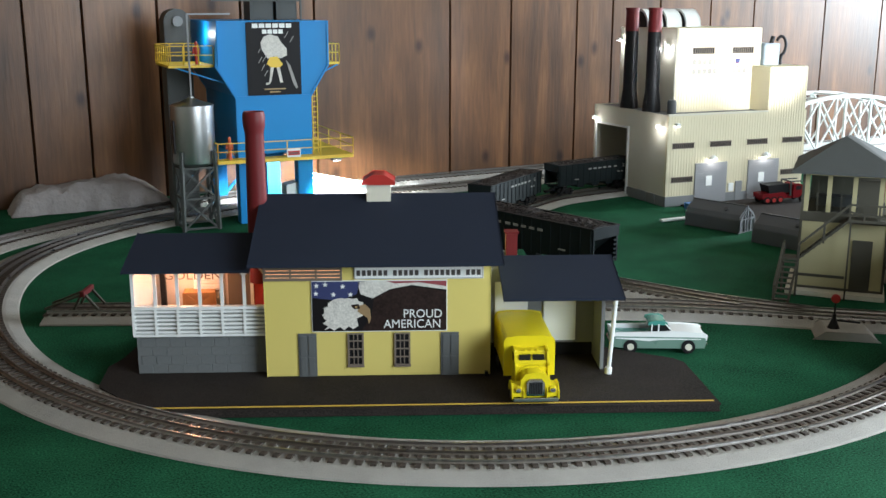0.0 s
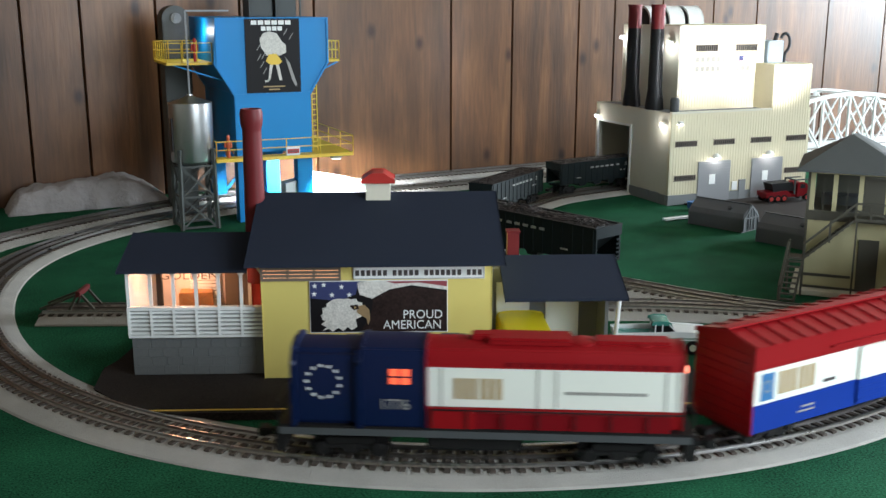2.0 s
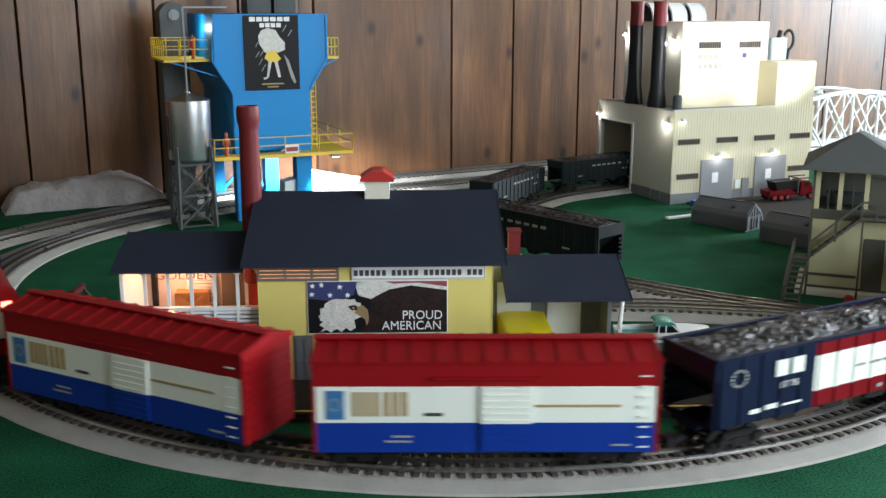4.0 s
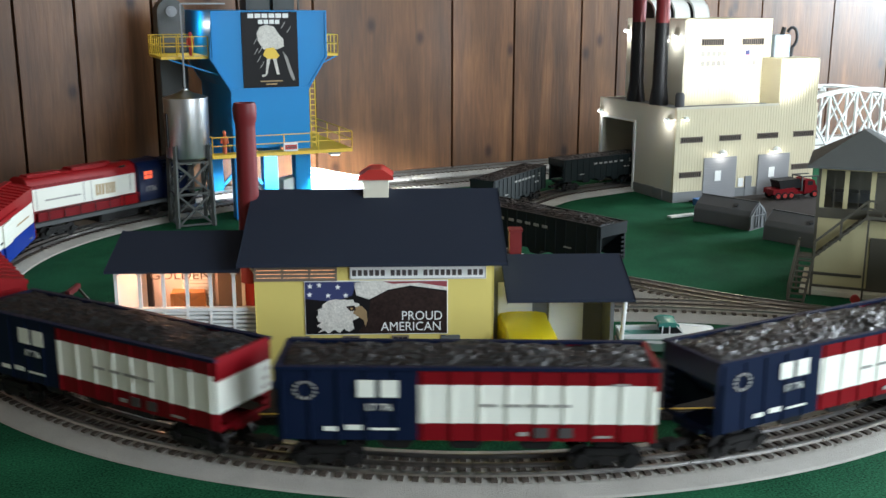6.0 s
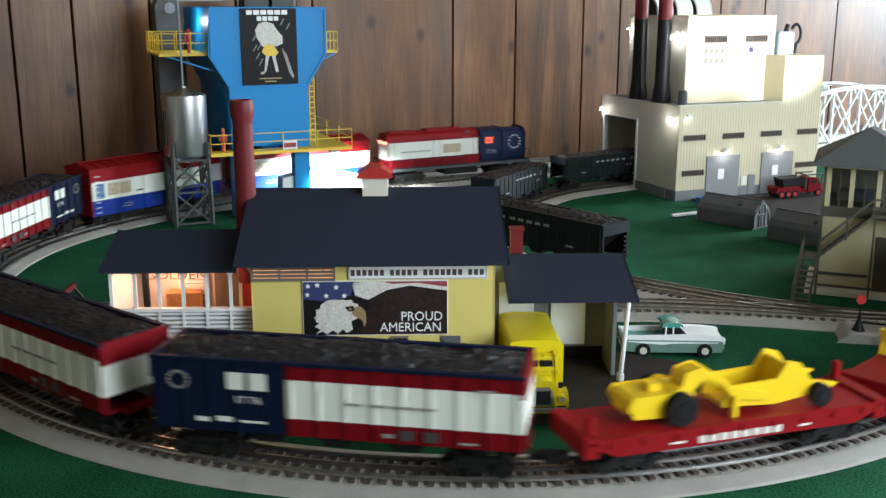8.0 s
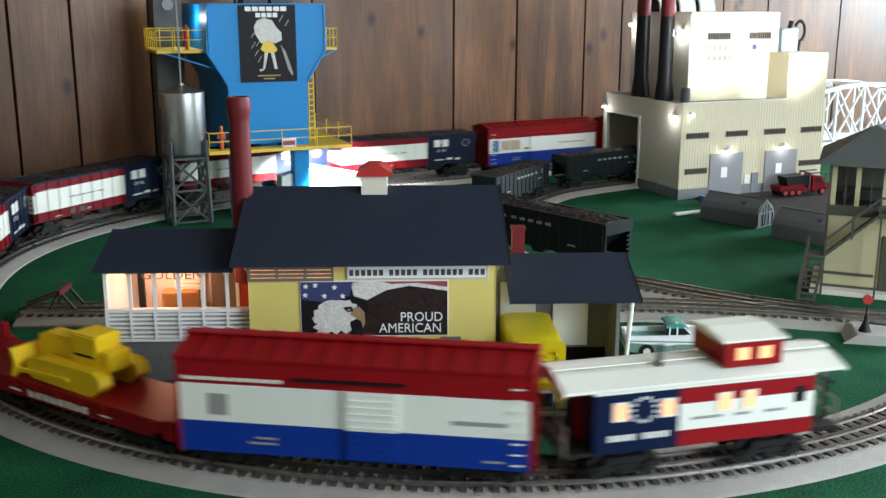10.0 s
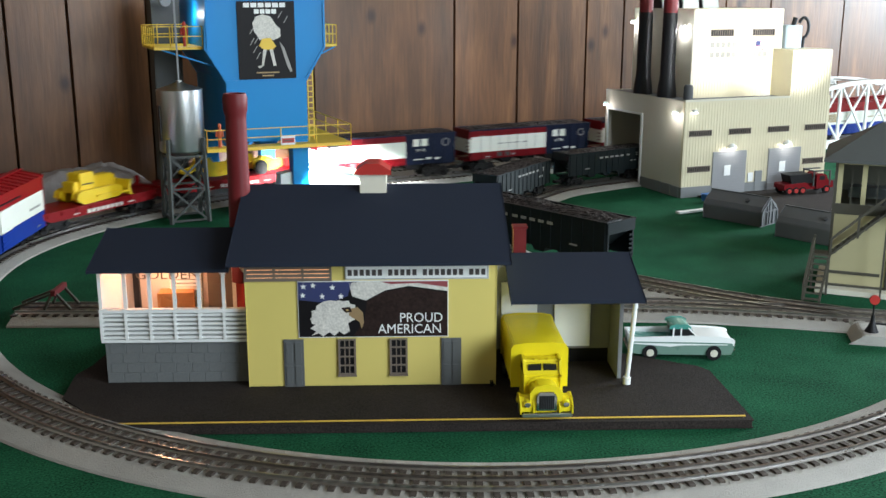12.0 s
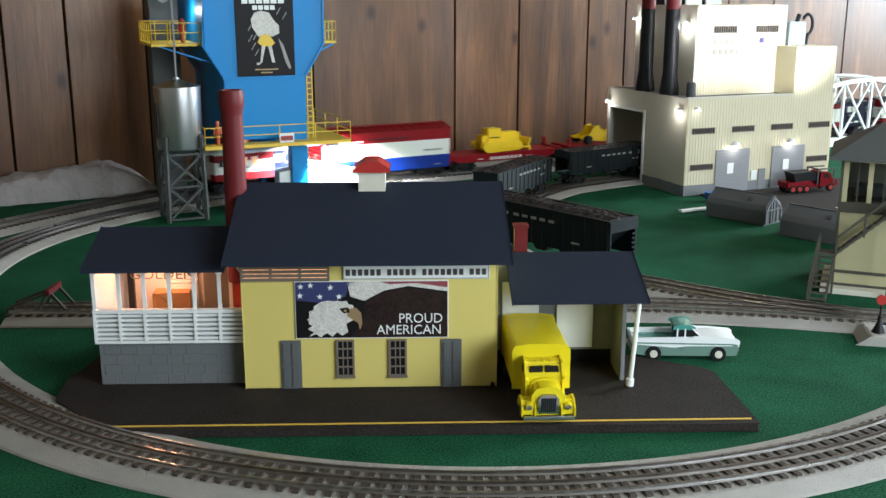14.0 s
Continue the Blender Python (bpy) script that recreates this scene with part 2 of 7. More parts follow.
def prism(bm, pts, axis, a, b):
    """A polygon drawn out along an axis from a to b. Points: (y, z) for x, (x, z) for y, (x, y) for z."""
    def at(p, d):
        return {"x": (d, p[0], p[1]), "y": (p[0], d, p[1]), "z": (p[0], p[1], d)}[axis]
    lo, hi = [bm.verts.new(at(p, a)) for p in pts], [bm.verts.new(at(p, b)) for p in pts]
    bm.faces.new(lo)
    bm.faces.new(hi[::-1])
    k = len(pts)
    for i in range(k):
        bm.faces.new((lo[i], lo[(i + 1) % k], hi[(i + 1) % k], hi[i]))


def rod(bm, p0, p1, r0, r1=None, n=10):
    """A round bar, or a cone, from p0 to p1."""
    r1 = r0 if r1 is None else r1
    p0, p1 = Vector(p0), Vector(p1)
    d = (p1 - p0).normalized()
    a = d.orthogonal().normalized()
    c = d.cross(a)
    lo, hi = [], []
    for i in range(n):
        w = 2 * math.pi * i / n
        o = a * math.cos(w) + c * math.sin(w)
        lo.append(bm.verts.new(p0 + o * r0))
        hi.append(bm.verts.new(p1 + o * max(r1, 1e-6)))
    bm.faces.new(lo[::-1])
    bm.faces.new(hi)
    for i in range(n):
        bm.faces.new((lo[i], lo[(i + 1) % n], hi[(i + 1) % n], hi[i]))


def bar(bm, p0, p1, w, h=None):
    """A square bar from p0 to p1."""
    h = h or w
    p0, p1 = Vector(p0), Vector(p1)
    d = (p1 - p0).normalized()
    s = d.cross(Vector((0, 0, 1)))
    s = s.normalized() if s.length > 1e-4 else Vector((1, 0, 0))
    t = s.cross(d)
    q = []
    for p in (p0, p1):
        q.append([bm.verts.new(p + s * (w / 2 * i) + t * (h / 2 * j)) for i, j in ((-1, -1), (1, -1), (1, 1), (-1, 1))])
    bm.faces.new(q[0][::-1])
    bm.faces.new(q[1])
    for i in range(4):
        bm.faces.new((q[0][i], q[0][(i + 1) % 4], q[1][(i + 1) % 4], q[1][i]))


def lathe(bm, profile, cx=0, cy=0, n=20):
    """A turned shape round an upright axis; profile: (radius, z) from below."""
    rings = [[bm.verts.new((cx + r * math.cos(2 * math.pi * i / n), cy + r * math.sin(2 * math.pi * i / n), z)) for i in range(n)] for r, z in profile]
    for a, b in zip(rings, rings[1:]):
        for i in range(n):
            bm.faces.new((a[i], a[(i + 1) % n], b[(i + 1) % n], b[i]))
    bm.faces.new(rings[0][::-1])
    bm.faces.new(rings[-1])


def made(fn):
    bm = bmesh.new()
    fn(bm)
    return bm


def part(name, bm, material, parent=None, label="", bevel=0.0, smooth=False, at=None):
    """Links a bmesh as one mesh object, under a thing or a part."""
    if bevel:
        bmesh.ops.remove_doubles(bm, verts=bm.verts, dist=1e-6)
        sharp = [e for e in bm.edges if len(e.link_faces) == 2 and e.calc_face_angle(0) > 0.5]
        bmesh.ops.bevel(bm, geom=sharp, offset=bevel, segments=2, affect="EDGES", clamp_overlap=True)
    bmesh.ops.recalc_face_normals(bm, faces=bm.faces)
    me = bpy.data.meshes.new(name)
    bm.to_mesh(me)
    bm.free()
    if smooth:
        me.shade_smooth()
        me.set_sharp_from_angle(angle=radians(38))
    me.materials.append(material)
    ob = new(name, me)
    if parent:
        ob.parent = parent
    if at is not None:
        ob.matrix_basis = at
    if label:
        ob["label"] = label
    return ob


def boxes(*rows):
    bm = bmesh.new()
    for r in rows:
        bx(bm, *r)
    return bm


def bars(*rows, w=0.001):
    bm = bmesh.new()
    for a, b in rows:
        bar(bm, a, b, w)
    return bm


def pieces(name, rows, material, parent):
    """A box for each row, each a part of its own."""
    for r in rows:
        part(name, boxes(r), material, parent)


def sticks(name, rows, w, material, parent):
    """A square bar for each row, each a part of its own."""
    for r in rows:
        part(name, bars(r, w=w), material, parent)


def thing(name, m, label, category, group="", kind=""):
    e = new(name)
    e.empty_display_size = 0.02
    e.matrix_basis = m
    return tagged(e, label, category, group, kind)


def words(name, text, size, m, material, parent, extrude=0.0002, align="CENTER", squeeze=1.0):
    cu = bpy.data.curves.new(name, "FONT")
    cu.body, cu.size, cu.extrude, cu.align_x, cu.align_y = text, size, extrude, align, "CENTER"
    cu.resolution_u = 3
    tmp = bpy.data.objects.new(name, cu)
    scene.collection.objects.link(tmp)
    bpy.context.view_layer.update()
    me = bpy.data.meshes.new_from_object(tmp.evaluated_get(bpy.context.evaluated_depsgraph_get()))
    bpy.data.objects.remove(tmp)
    me.transform(Matrix.Diagonal((squeeze, 1, 1, 1)))
    me.materials.append(material)
    ob = new(name, me)
    ob.parent, ob.matrix_basis = parent, m
    return ob


# ---- lines of the tracks ----
RT = 0.0115                      # height of the rail tops over the carpet
LOOP_C, LOOP_R = (0.03, 1.322), 0.6096


def smooth_line(pts, step=0.01):
    """A smooth line through points, at even steps."""
    P = [Vector(p) for p in pts]
    P = [2 * P[0] - P[1]] + P + [2 * P[-1] - P[-2]]
    out = []
    for i in range(1, len(P) - 2):
        for k in range(40):
            t = k / 40
            a, b, c, d = P[i - 1:i + 3]
            out.append(0.5 * (2 * b + (c - a) * t + (2 * a - 5 * b + 4 * c - d) * t * t + (3 * b - a - 3 * c + d) * t ** 3))
    out.append(P[-2])
    return even(out, step)


def even(pts, step):
    a = np.array([tuple(p) for p in pts])
    s = np.r_[0, np.cumsum(np.hypot(*np.diff(a, axis=0).T))]
    q = np.linspace(0, s[-1], max(2, int(s[-1] / step) + 1))
    return np.c_[np.interp(q, s, a[:, 0]), np.interp(q, s, a[:, 1])]


def main_line():
    """The loop on which the train runs; distance 0 lies at the loop's side, (0.64, 1.322)."""
    front = []
    for a in np.linspace(0, -242, 243):
        r = LOOP_R + 0.024 * math.exp(-((a + 189) / 24) ** 2)      # the loop bulges a little on one side
        front.append(Vector((LOOP_C[0] + r * math.cos(radians(a)), LOOP_C[1] + r * math.sin(radians(a)))))
    e, h = front[-1], radians(28)
    back = [e + Vector((math.cos(h), math.sin(h))) * d for d in np.arange(0.02, 2.0, 0.02)]
    home = smooth_line([back[-2], back[-1], (2.15, 2.95), (2.42, 2.60), (2.10, 2.05), (1.45, 1.80), (0.90, 1.62), (0.655, 1.40), (0.6396, 1.322)])
    return even(list(front) + back + [Vector(p) for p in home], 0.01)


MAIN = main_line()
MAIN_S = np.r_[0, np.cumsum(np.hypot(*np.diff(MAIN, axis=0).T))]
MAIN_L = MAIN_S[-1]


def on_main(s):
    s = s % MAIN_L
    return Vector((float(np.interp(s, MAIN_S, MAIN[:, 0])), float(np.interp(s, MAIN_S, MAIN[:, 1]))))


def stand(s, half):
    """The pose of a car whose bogies stand half a metre-length before and behind the distance s."""
    a, b = on_main(s - half), on_main(s + half)
    m, d = (a + b) / 2, b - a
    return pose(m.x, m.y, RT, 0, 0, math.degrees(math.atan2(d.y, d.x)))


# ---- the room ----
def turned(u, v, z=0.0, rz=0.0):
    p = room(u, v, z)
    return pose(p.x, p.y, z, 0, 0, TURN + rz)


U0, U1, V0, ZF, ZC = -2.3, 3.3, -2.75, -0.90, 1.50


def build_room():
    back = thing("wall_back", turned(0, 0), "dark stained knotty pine board wall", "wall", kind="structure")
    part("backing", boxes((U0, U1, 0.014, 0.10, ZF, ZC)), BLACK, back)
    floor = part("floor", boxes((U0 - 0.1, U1 + 0.1, V0 - 0.1, 0.1, ZF - 0.1, ZF)), FLOORW, at=turned(0, 0))
    tagged(floor, "brown wooden room floor", "floor", kind="structure")
    ceil = part("ceiling", boxes((U0 - 0.1, U1 + 0.1, V0 - 0.1, 0.1, ZC, ZC + 0.1)), PLASTER, at=turned(0, 0))
    tagged(ceil, "plain tan plaster ceiling", "ceiling", kind="structure")
    left = part("wall_left", boxes((U0 - 0.1, U0, V0, 0.0, ZF, ZC)), PLASTER, at=turned(0, 0))
    tagged(left, "plain tan side wall", "wall", kind="structure")
    a, b, z0, z1 = -1.75, -0.45, 0.25, 1.25
    right = part("wall_right", boxes((U1, U1 + 0.1, V0, a, ZF, ZC), (U1, U1 + 0.1, b, 0.0, ZF, ZC), (U1, U1 + 0.1, a, b, ZF, z0), (U1, U1 + 0.1, a, b, z1, ZC)), PLASTER, at=turned(0, 0))
    tagged(right, "tan side wall with a window opening", "wall", kind="structure")
    a, b, z0, z1 = -0.48, 0.72, 0.15, 1.05
    front = part("wall_front", boxes((U0, a, V0 - 0.1, V0, ZF, ZC), (b, U1, V0 - 0.1, V0, ZF, ZC), (a, b, V0 - 0.1, V0, ZF, z0), (a, b, V0 - 0.1, V0, z1, ZC)), PLASTER, at=turned(0, 0))
    tagged(front, "tan wall with a window opening", "wall", kind="structure")
    return back


back_wall = build_room()

table = thing("layout_table", turned(0, 0), "large train table covered in green carpet", "table")
part("tabletop", boxes((-2.0, 3.0, -1.75, -0.004, -0.06, 0.0)), CARPET, table, "flat green carpet over board")
for u, v in ((-1.9, -1.65), (2.9, -1.65), (-1.9, -0.1), (2.9, -0.1)):
    part("leg", boxes((u - 0.045, u + 0.045, v - 0.045, v + 0.045, ZF, -0.06)), FLOORW, table)


# ---- tracks ----
def sweep(bm, line, profile):
    """Draws a closed cross-section (side, z) along a line."""
    t = np.gradient(line, axis=0)
    t /= np.hypot(*t.T)[:, None]
    rings = []
    for p, d in zip(line, t):
        rings.append([bm.verts.new((p[0] + d[1] * o, p[1] - d[0] * o, z)) for o, z in profile])
    k = len(profile)
    for a, b in zip(rings, rings[1:]):
        for i in range(k):
            bm.faces.new((a[i], a[(i + 1) % k], b[(i + 1) % k], b[i]))
    bm.faces.new(rings[0])
    bm.faces.new(rings[-1][::-1])


def tie_mesh():
    me = bpy.data.meshes.new("tie")
    bm = bmesh.new()
    bx(bm, -0.0024, 0.0024, -0.0235, 0.0235, 0.0, 0.0024)
    bm.to_mesh(me)
    bm.free()
    me.materials.append(TIE)
    return me


TIE_MESH = tie_mesh()


def track(line, label, ties=None, lift=0.0, bed=0.0425):
    """A three-rail track on a grey roadbed. ties: the stretch of x within which ties are pieces of their own."""
    t = thing("railway_track", pose(0, 0, 0), label, "railway track", kind="structure")
    top = 0.0062
    part("roadbed", made(lambda bm: sweep(bm, line, [(-bed, 0.0005 + lift), (bed, 0.0005 + lift), (bed - 0.0015, 0.0022 + lift), (0.0275, top + lift), (-0.0275, top + lift), (-bed + 0.0015, 0.0022 + lift)])), GRANITE, t, "stippled grey moulded ballast")
    for o, m in ((-0.0159, RAIL), (0.0, RAILMID), (0.0159, RAIL)):
        part("rail", made(lambda bm: sweep(bm, line, [(o - 0.0016, top + 0.0018 + lift), (o + 0.0016, top + 0.0018 + lift), (o + 0.0004, 0.0092 + lift), (o + 0.0008, 0.0098 + lift), (o + 0.0008, RT + lift), (o - 0.0008, RT + lift), (o - 0.0008, 0.0098 + lift), (o - 0.0004, 0.0092 + lift)])), m, t)
    marks = even(line, 0.0113)
    g = np.gradient(marks, axis=0)
    rest = bmesh.new()
    for p, d in zip(marks, g):
        a = math.atan2(d[1], d[0])
        if ties and p[1] < 1.0 and ties[0] < p[0] < ties[1]:
            ob = new("tie", TIE_MESH)
            ob.parent, ob.matrix_basis = t, pose(p[0], p[1], top - 0.0006 + lift, 0, 0, math.degrees(a))
        else:
            c, s = math.cos(a), math.sin(a)
            v = [rest.verts.new((p[0] + x * c - y * s, p[1] + x * s + y * c, z + lift)) for z in (top - 0.0006, top + 0.0018) for x, y in ((-0.0024, -0.0235), (0.0024, -0.0235), (0.0024, 0.0235), (-0.0024, 0.0235))]
            for f in ((4, 5, 6, 7), (0, 1, 5, 4), (1, 2, 6, 5), (2, 3, 7, 6), (3, 0, 4, 7)):
                rest.faces.new([v[i] for i in f])
    if rest.verts:
        tagged(part("sleepers", rest, TIE, t), kind="stuff")
    else:
        rest.free()
    return t


track(MAIN, "grey roadbed loop with three shiny rails on dark ties", ties=(-0.60, 0.62))
def outer_line():
    bend = [(LOOP_C[0] + r * math.cos(radians(a)), LOOP_C[1] + r * math.sin(radians(a))) for a, r in ((176, 0.748), (168, 0.740), (160, 0.724), (152, 0.710), (144, 0.707), (136, 0.710), (127, 0.720), (118, 0.728))]
    e = Vector(bend[-1])
    ahead = [tuple(e + Vector((UX, UY)) * d) for d in (0.12, 0.4, 0.9, 1.4, 1.95)]
    return smooth_line([(-1.6, 0.62), (-1.0, 1.05), (-0.79, 1.25)] + bend + ahead)


OUTER = outer_line()
track(OUTER, "outer grey roadbed track along the board wall")
SIDING = smooth_line([(-0.468, 1.124), (-0.2, 1.128), (0.05, 1.140), (0.237, 1.143), (0.357, 1.125), (0.421, 1.110), (0.530, 1.085), (0.70, 1.045)])
track(SIDING, "grey roadbed siding that ends at a bumper behind the brewery")
SPUR = smooth_line([(0.44, 1.106), (0.34, 1.160), (0.228, 1.243), (0.127, 1.322), (0.068, 1.420), (0.042, 1.515), (0.058, 1.615), (0.106, 1.705), (0.158, 1.790), (0.212, 1.862), (0.2966, 1.925), (0.36, 1.965), (0.46, 2.025)])
track(SPUR, "curved grey roadbed spur that runs into the power plant", lift=0.0006)


# ---- brewery ----
def brewery():
    yaw = 2.0
    b = thing("brewery_building", pose(-0.0625, 0.8965, 0.0, 0, 0, yaw) @ Matrix.Diagonal((0.986, 1, 1.03, 1)), "pale yellow model brewery with slate roofs and lit porch", "building")

    bm = bmesh.new()
    prism(bm, [(-0.268, 0.060), (-0.276, 0.036), (-0.270, -0.020), (-0.236, -0.056), (-0.212, -0.083), (0.318, -0.0855), (0.316, -0.020), (0.314, 0.028), (0.306, 0.040), (0.0, 0.215), (-0.25, 0.215)], "z", 0.0005, 0.0075)
    part("base_board", bm, ASPHALT, b, "dark asphalt base board", bevel=0.0008)
    part("yellow_line", boxes((-0.208, 0.314, -0.0795, -0.0768, 0.0078, 0.0081)), YLINE, b)
    Z = 0.0078
    # main block
    bm = bmesh.new()
    prism(bm, [(0.0, Z), (0.0, 0.1245), (0.095, 0.1625), (0.19, 0.1245), (0.19, Z)], "x", -0.111, 0.111)
    part("wall", bm, YWALL, b, "smooth pale yellow wall", bevel=0.0006)
    bm = bmesh.new()
    prism(bm, [(-0.020, 0.1190), (-0.020, 0.1220), (0.095, 0.1680), (0.210, 0.1220), (0.210, 0.1190), (0.095, 0.1640)], "x", -0.123, 0.122)
    part("roof", bm, ROOF, b, "plain dark slate gable roof", bevel=0.0005)
    for x in (-0.0700, 0.0706):
        d = part("door", boxes((x - 0.009, x + 0.009, -0.0014, 0.004, Z, 0.0505)), DOORD, b, "dark grey panelled door", bevel=0.0003)
        pieces("panel", [(x - 0.0068, x - 0.0012, -0.0022, -0.0013, 0.0100, 0.0270), (x + 0.0012, x + 0.0068, -0.0022, -0.0013, 0.0100, 0.0270), (x - 0.0068, x - 0.0012, -0.0022, -0.0013, 0.0300, 0.0480), (x + 0.0012, x + 0.0068, -0.0022, -0.0013, 0.0300, 0.0480)], DOORD, d)
    for x in (-0.0225, 0.0235):
        w = part("window", boxes((x - 0.0076, x + 0.0076, -0.0006, 0.003, 0.0185, 0.0505)), BLACK, b, "dark panes behind a grey-brown grid")
        rows = [(x - 0.0080, x - 0.0062, -0.0020, -0.0005, 0.0185, 0.0505), (x + 0.0062, x + 0.0080, -0.0020, -0.0005, 0.0185, 0.0505), (x - 0.0025, x - 0.0015, -0.0016, -0.0005, 0.0200, 0.0490), (x + 0.0015, x + 0.0025, -0.0016, -0.0005, 0.0200, 0.0490)]
        rows += [(x - 0.0062, x + 0.0062, -0.0018, -0.0005, z, z + 0.0012) for z in (0.0185, 0.0262, 0.0342, 0.0422, 0.0493)]
        part("window_frame", boxes(*rows), BROWNG, w)
        part("window_sill", boxes((x - 0.0085, x + 0.0085, -0.0032, -0.0005, 0.0172, 0.0184)), BROWNG, w)
    g = part("loft_vent", boxes((-0.1100, -0.0355, -0.0005, 0.002, 0.1030, 0.1165)), LITLOFT, b, "warm light behind brown louvre slats")
    rows = [(-0.1110, -0.0345, -0.0022, -0.0004, z, z + 0.0026) for z in (0.1022, 0.1056, 0.1090, 0.1124)]
    rows += [(x, x + 0.0022, -0.0026, -0.0004, 0.1022, 0.1160) for x in (-0.1110, -0.0860, -0.0610, -0.0367)]
    pieces("slat", rows, BROWNG, g)
    bm = made(lambda bm: bx(bm, -0.0230, 0.1035, -0.0016, 0.0, 0.1030, 0.1155))
    s = part("name_sign", bm, WHITE, b, "white board with a line of dark lettering", bevel=0.0002)
    part("sign_frame", boxes((-0.0225, 0.1030, -0.0020, -0.0015, 0.1035, 0.1040), (-0.0225, 0.1030, -0.0020, -0.0015, 0.1145, 0.1150), (-0.0225, -0.0220, -0.0020, -0.0015, 0.1035, 0.1150), (0.1025, 0.1030, -0.0020, -0.0015, 0.1035, 0.1150)), GREY, s)
    x = -0.0205
    rows = []
    for n in (6, 5, 7, 3):
        for k in range(n):
            rows.append((x, x + 0.0036, -0.0020, -0.0015, 0.1066, 0.1118))
            x += 0.0053
        x += 0.0038
    part("lettering", boxes(*rows), LETTERD, s)
    poster(b)
    # cupola on the ridge
    c = part("roof_vent", boxes((-0.0125, 0.0125, 0.080, 0.105, 0.155, 0.180)), BEIGE, b, "small grey cupola with a red cap", bevel=0.0004)
    bm = bmesh.new()
    prism(bm, [(-0.0165, 0.1800), (0.0165, 0.1800), (0.0165, 0.1820), (0.0060, 0.1885), (-0.0060, 0.1885), (-0.0165, 0.1820)], "y", 0.076, 0.109)
    part("cap", bm, RED, c, bevel=0.0008)
    # tall stack
    bm = bmesh.new()
    lathe(bm, [(0.0112, 0.08), (0.0105, 0.150), (0.0096, 0.228), (0.0098, 0.232), (0.0112, 0.2370), (0.0116, 0.2470), (0.0104, 0.2512), (0.0080, 0.2512), (0.0080, 0.2475)], -0.1262, 0.085, 24)
    part("smokestack", bm, BRED, b, "tall round brick-red smokestack", smooth=True)
    # porch
    X0, X1 = -0.2425, -0.1115
    part("porch_base", boxes((X0 + 0.002, X1, 0.014, 0.130, Z, 0.0455)), STONE, b, "grey stone block base")
    part("porch_floor", boxes((X0, X1, 0.010, 0.130, 0.0455, 0.0480)), WHITE, b)
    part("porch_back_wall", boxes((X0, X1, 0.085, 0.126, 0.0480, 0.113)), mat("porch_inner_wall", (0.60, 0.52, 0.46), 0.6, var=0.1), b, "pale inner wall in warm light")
    part("porch_end_wall", boxes((X0, X0 + 0.003, 0.014, 0.085, 0.0480, 0.112)), WHITE, b)
    rows = [(X0, X1, 0.0105, 0.0140, z, z + 0.0022) for z in (0.0488, 0.0528, 0.0568, 0.0608, 0.0648, 0.0688)]
    rows += [(X0, X1, 0.0090, 0.0150, 0.0722, 0.0752)]
    rows += [(X0 + k * 0.0218, X0 + k * 0.0218 + 0.0026, 0.0092, 0.0104, 0.0480, 0.0722) for k in range(7)]
    part("lattice_backing", boxes((X0 + 0.003, X1, 0.0142, 0.0156, 0.0480, 0.0722)), DOORG, b)
    rail = part("porch_rail", boxes(rows.pop(6)), WHITE, b, "white slatted porch railing")
    pieces("rail_slat", rows, WHITE, rail)
    for k in range(7):
        x = X0 + k * 0.0218
        p = part("porch_post", boxes((x, x + 0.0030, 0.0110, 0.0140, 0.0752, 0.1135)), WHITE, b)
        if k < 6:
            part("bracket", bars(((x + 0.003, 0.0125, 0.1055), (x + 0.0080, 0.0125, 0.1120)), ((x + 0.0218, 0.0125, 0.1055), (x + 0.0168, 0.0125, 0.1120)), w=0.0016), WHITE, p)
    bm = bmesh.new()
    prism(bm, [(-0.004, 0.1105), (-0.004, 0.1132), (0.066, 0.1345), (0.138, 0.1132), (0.138, 0.1105), (0.066, 0.1318)], "x", X0 - 0.004, X1 - 0.0125)
    part("porch_roof", bm, ROOF, b, "dark slate porch roof", bevel=0.0005)
    part("red_door", boxes((-0.1330, -0.1150, 0.0820, 0.0850, 0.0480, 0.1080)), RED, b, "red door at the back of the porch", bevel=0.0003)
    rows = [(-0.196, -0.166, 0.0828, 0.0850, z, z + 0.0028) for z in np.arange(0.050, 0.110, 0.0036)]
    pieces("clapboard", rows, WHITE, b)
    words("hanging_sign", "GOLDEN", 0.0115, Matrix.Translation((X0 + 0.0560, 0.0360, 0.0985)) @ Matrix.Rotation(radians(90), 4, "X"), BROWNG, b, squeeze=1.25)
    part("wainscot", boxes((-0.160, -0.1335, 0.0815, 0.0850, 0.0480, 0.0935)), BROWNG, b, "dark brown lower panelling")
    part("shelf_edge", boxes((-0.160, -0.1335, 0.0800, 0.0850, 0.0936, 0.0975)), BLACK, b)
    part("narrow_shutter", boxes((X0 + 0.0120, X0 + 0.0175, 0.0800, 0.0849, 0.0480, 0.0905)), BLACK, b, "narrow black shutter")
    part("door_frame", boxes((-0.1365, -0.1331, 0.0805, 0.0850, 0.0480, 0.1110), (-0.1331, -0.1150, 0.0805, 0.0818, 0.0820, 0.0850), (-0.1331, -0.1150, 0.0805, 0.0818, 0.0480, 0.0520)), WHITE, b, "white door frame")
    # loading dock
    D0, D1 = 0.1115, 0.2330
    part("dock_face", boxes((D0, D1 - 0.0096, 0.056, 0.060, Z, 0.0225)), BLACK, b, "black dock face under the doors")
    part("dock_back_wall", boxes((D0, D1 - 0.0096, 0.050, 0.0600, 0.0226, 0.1000)), GREY, b)
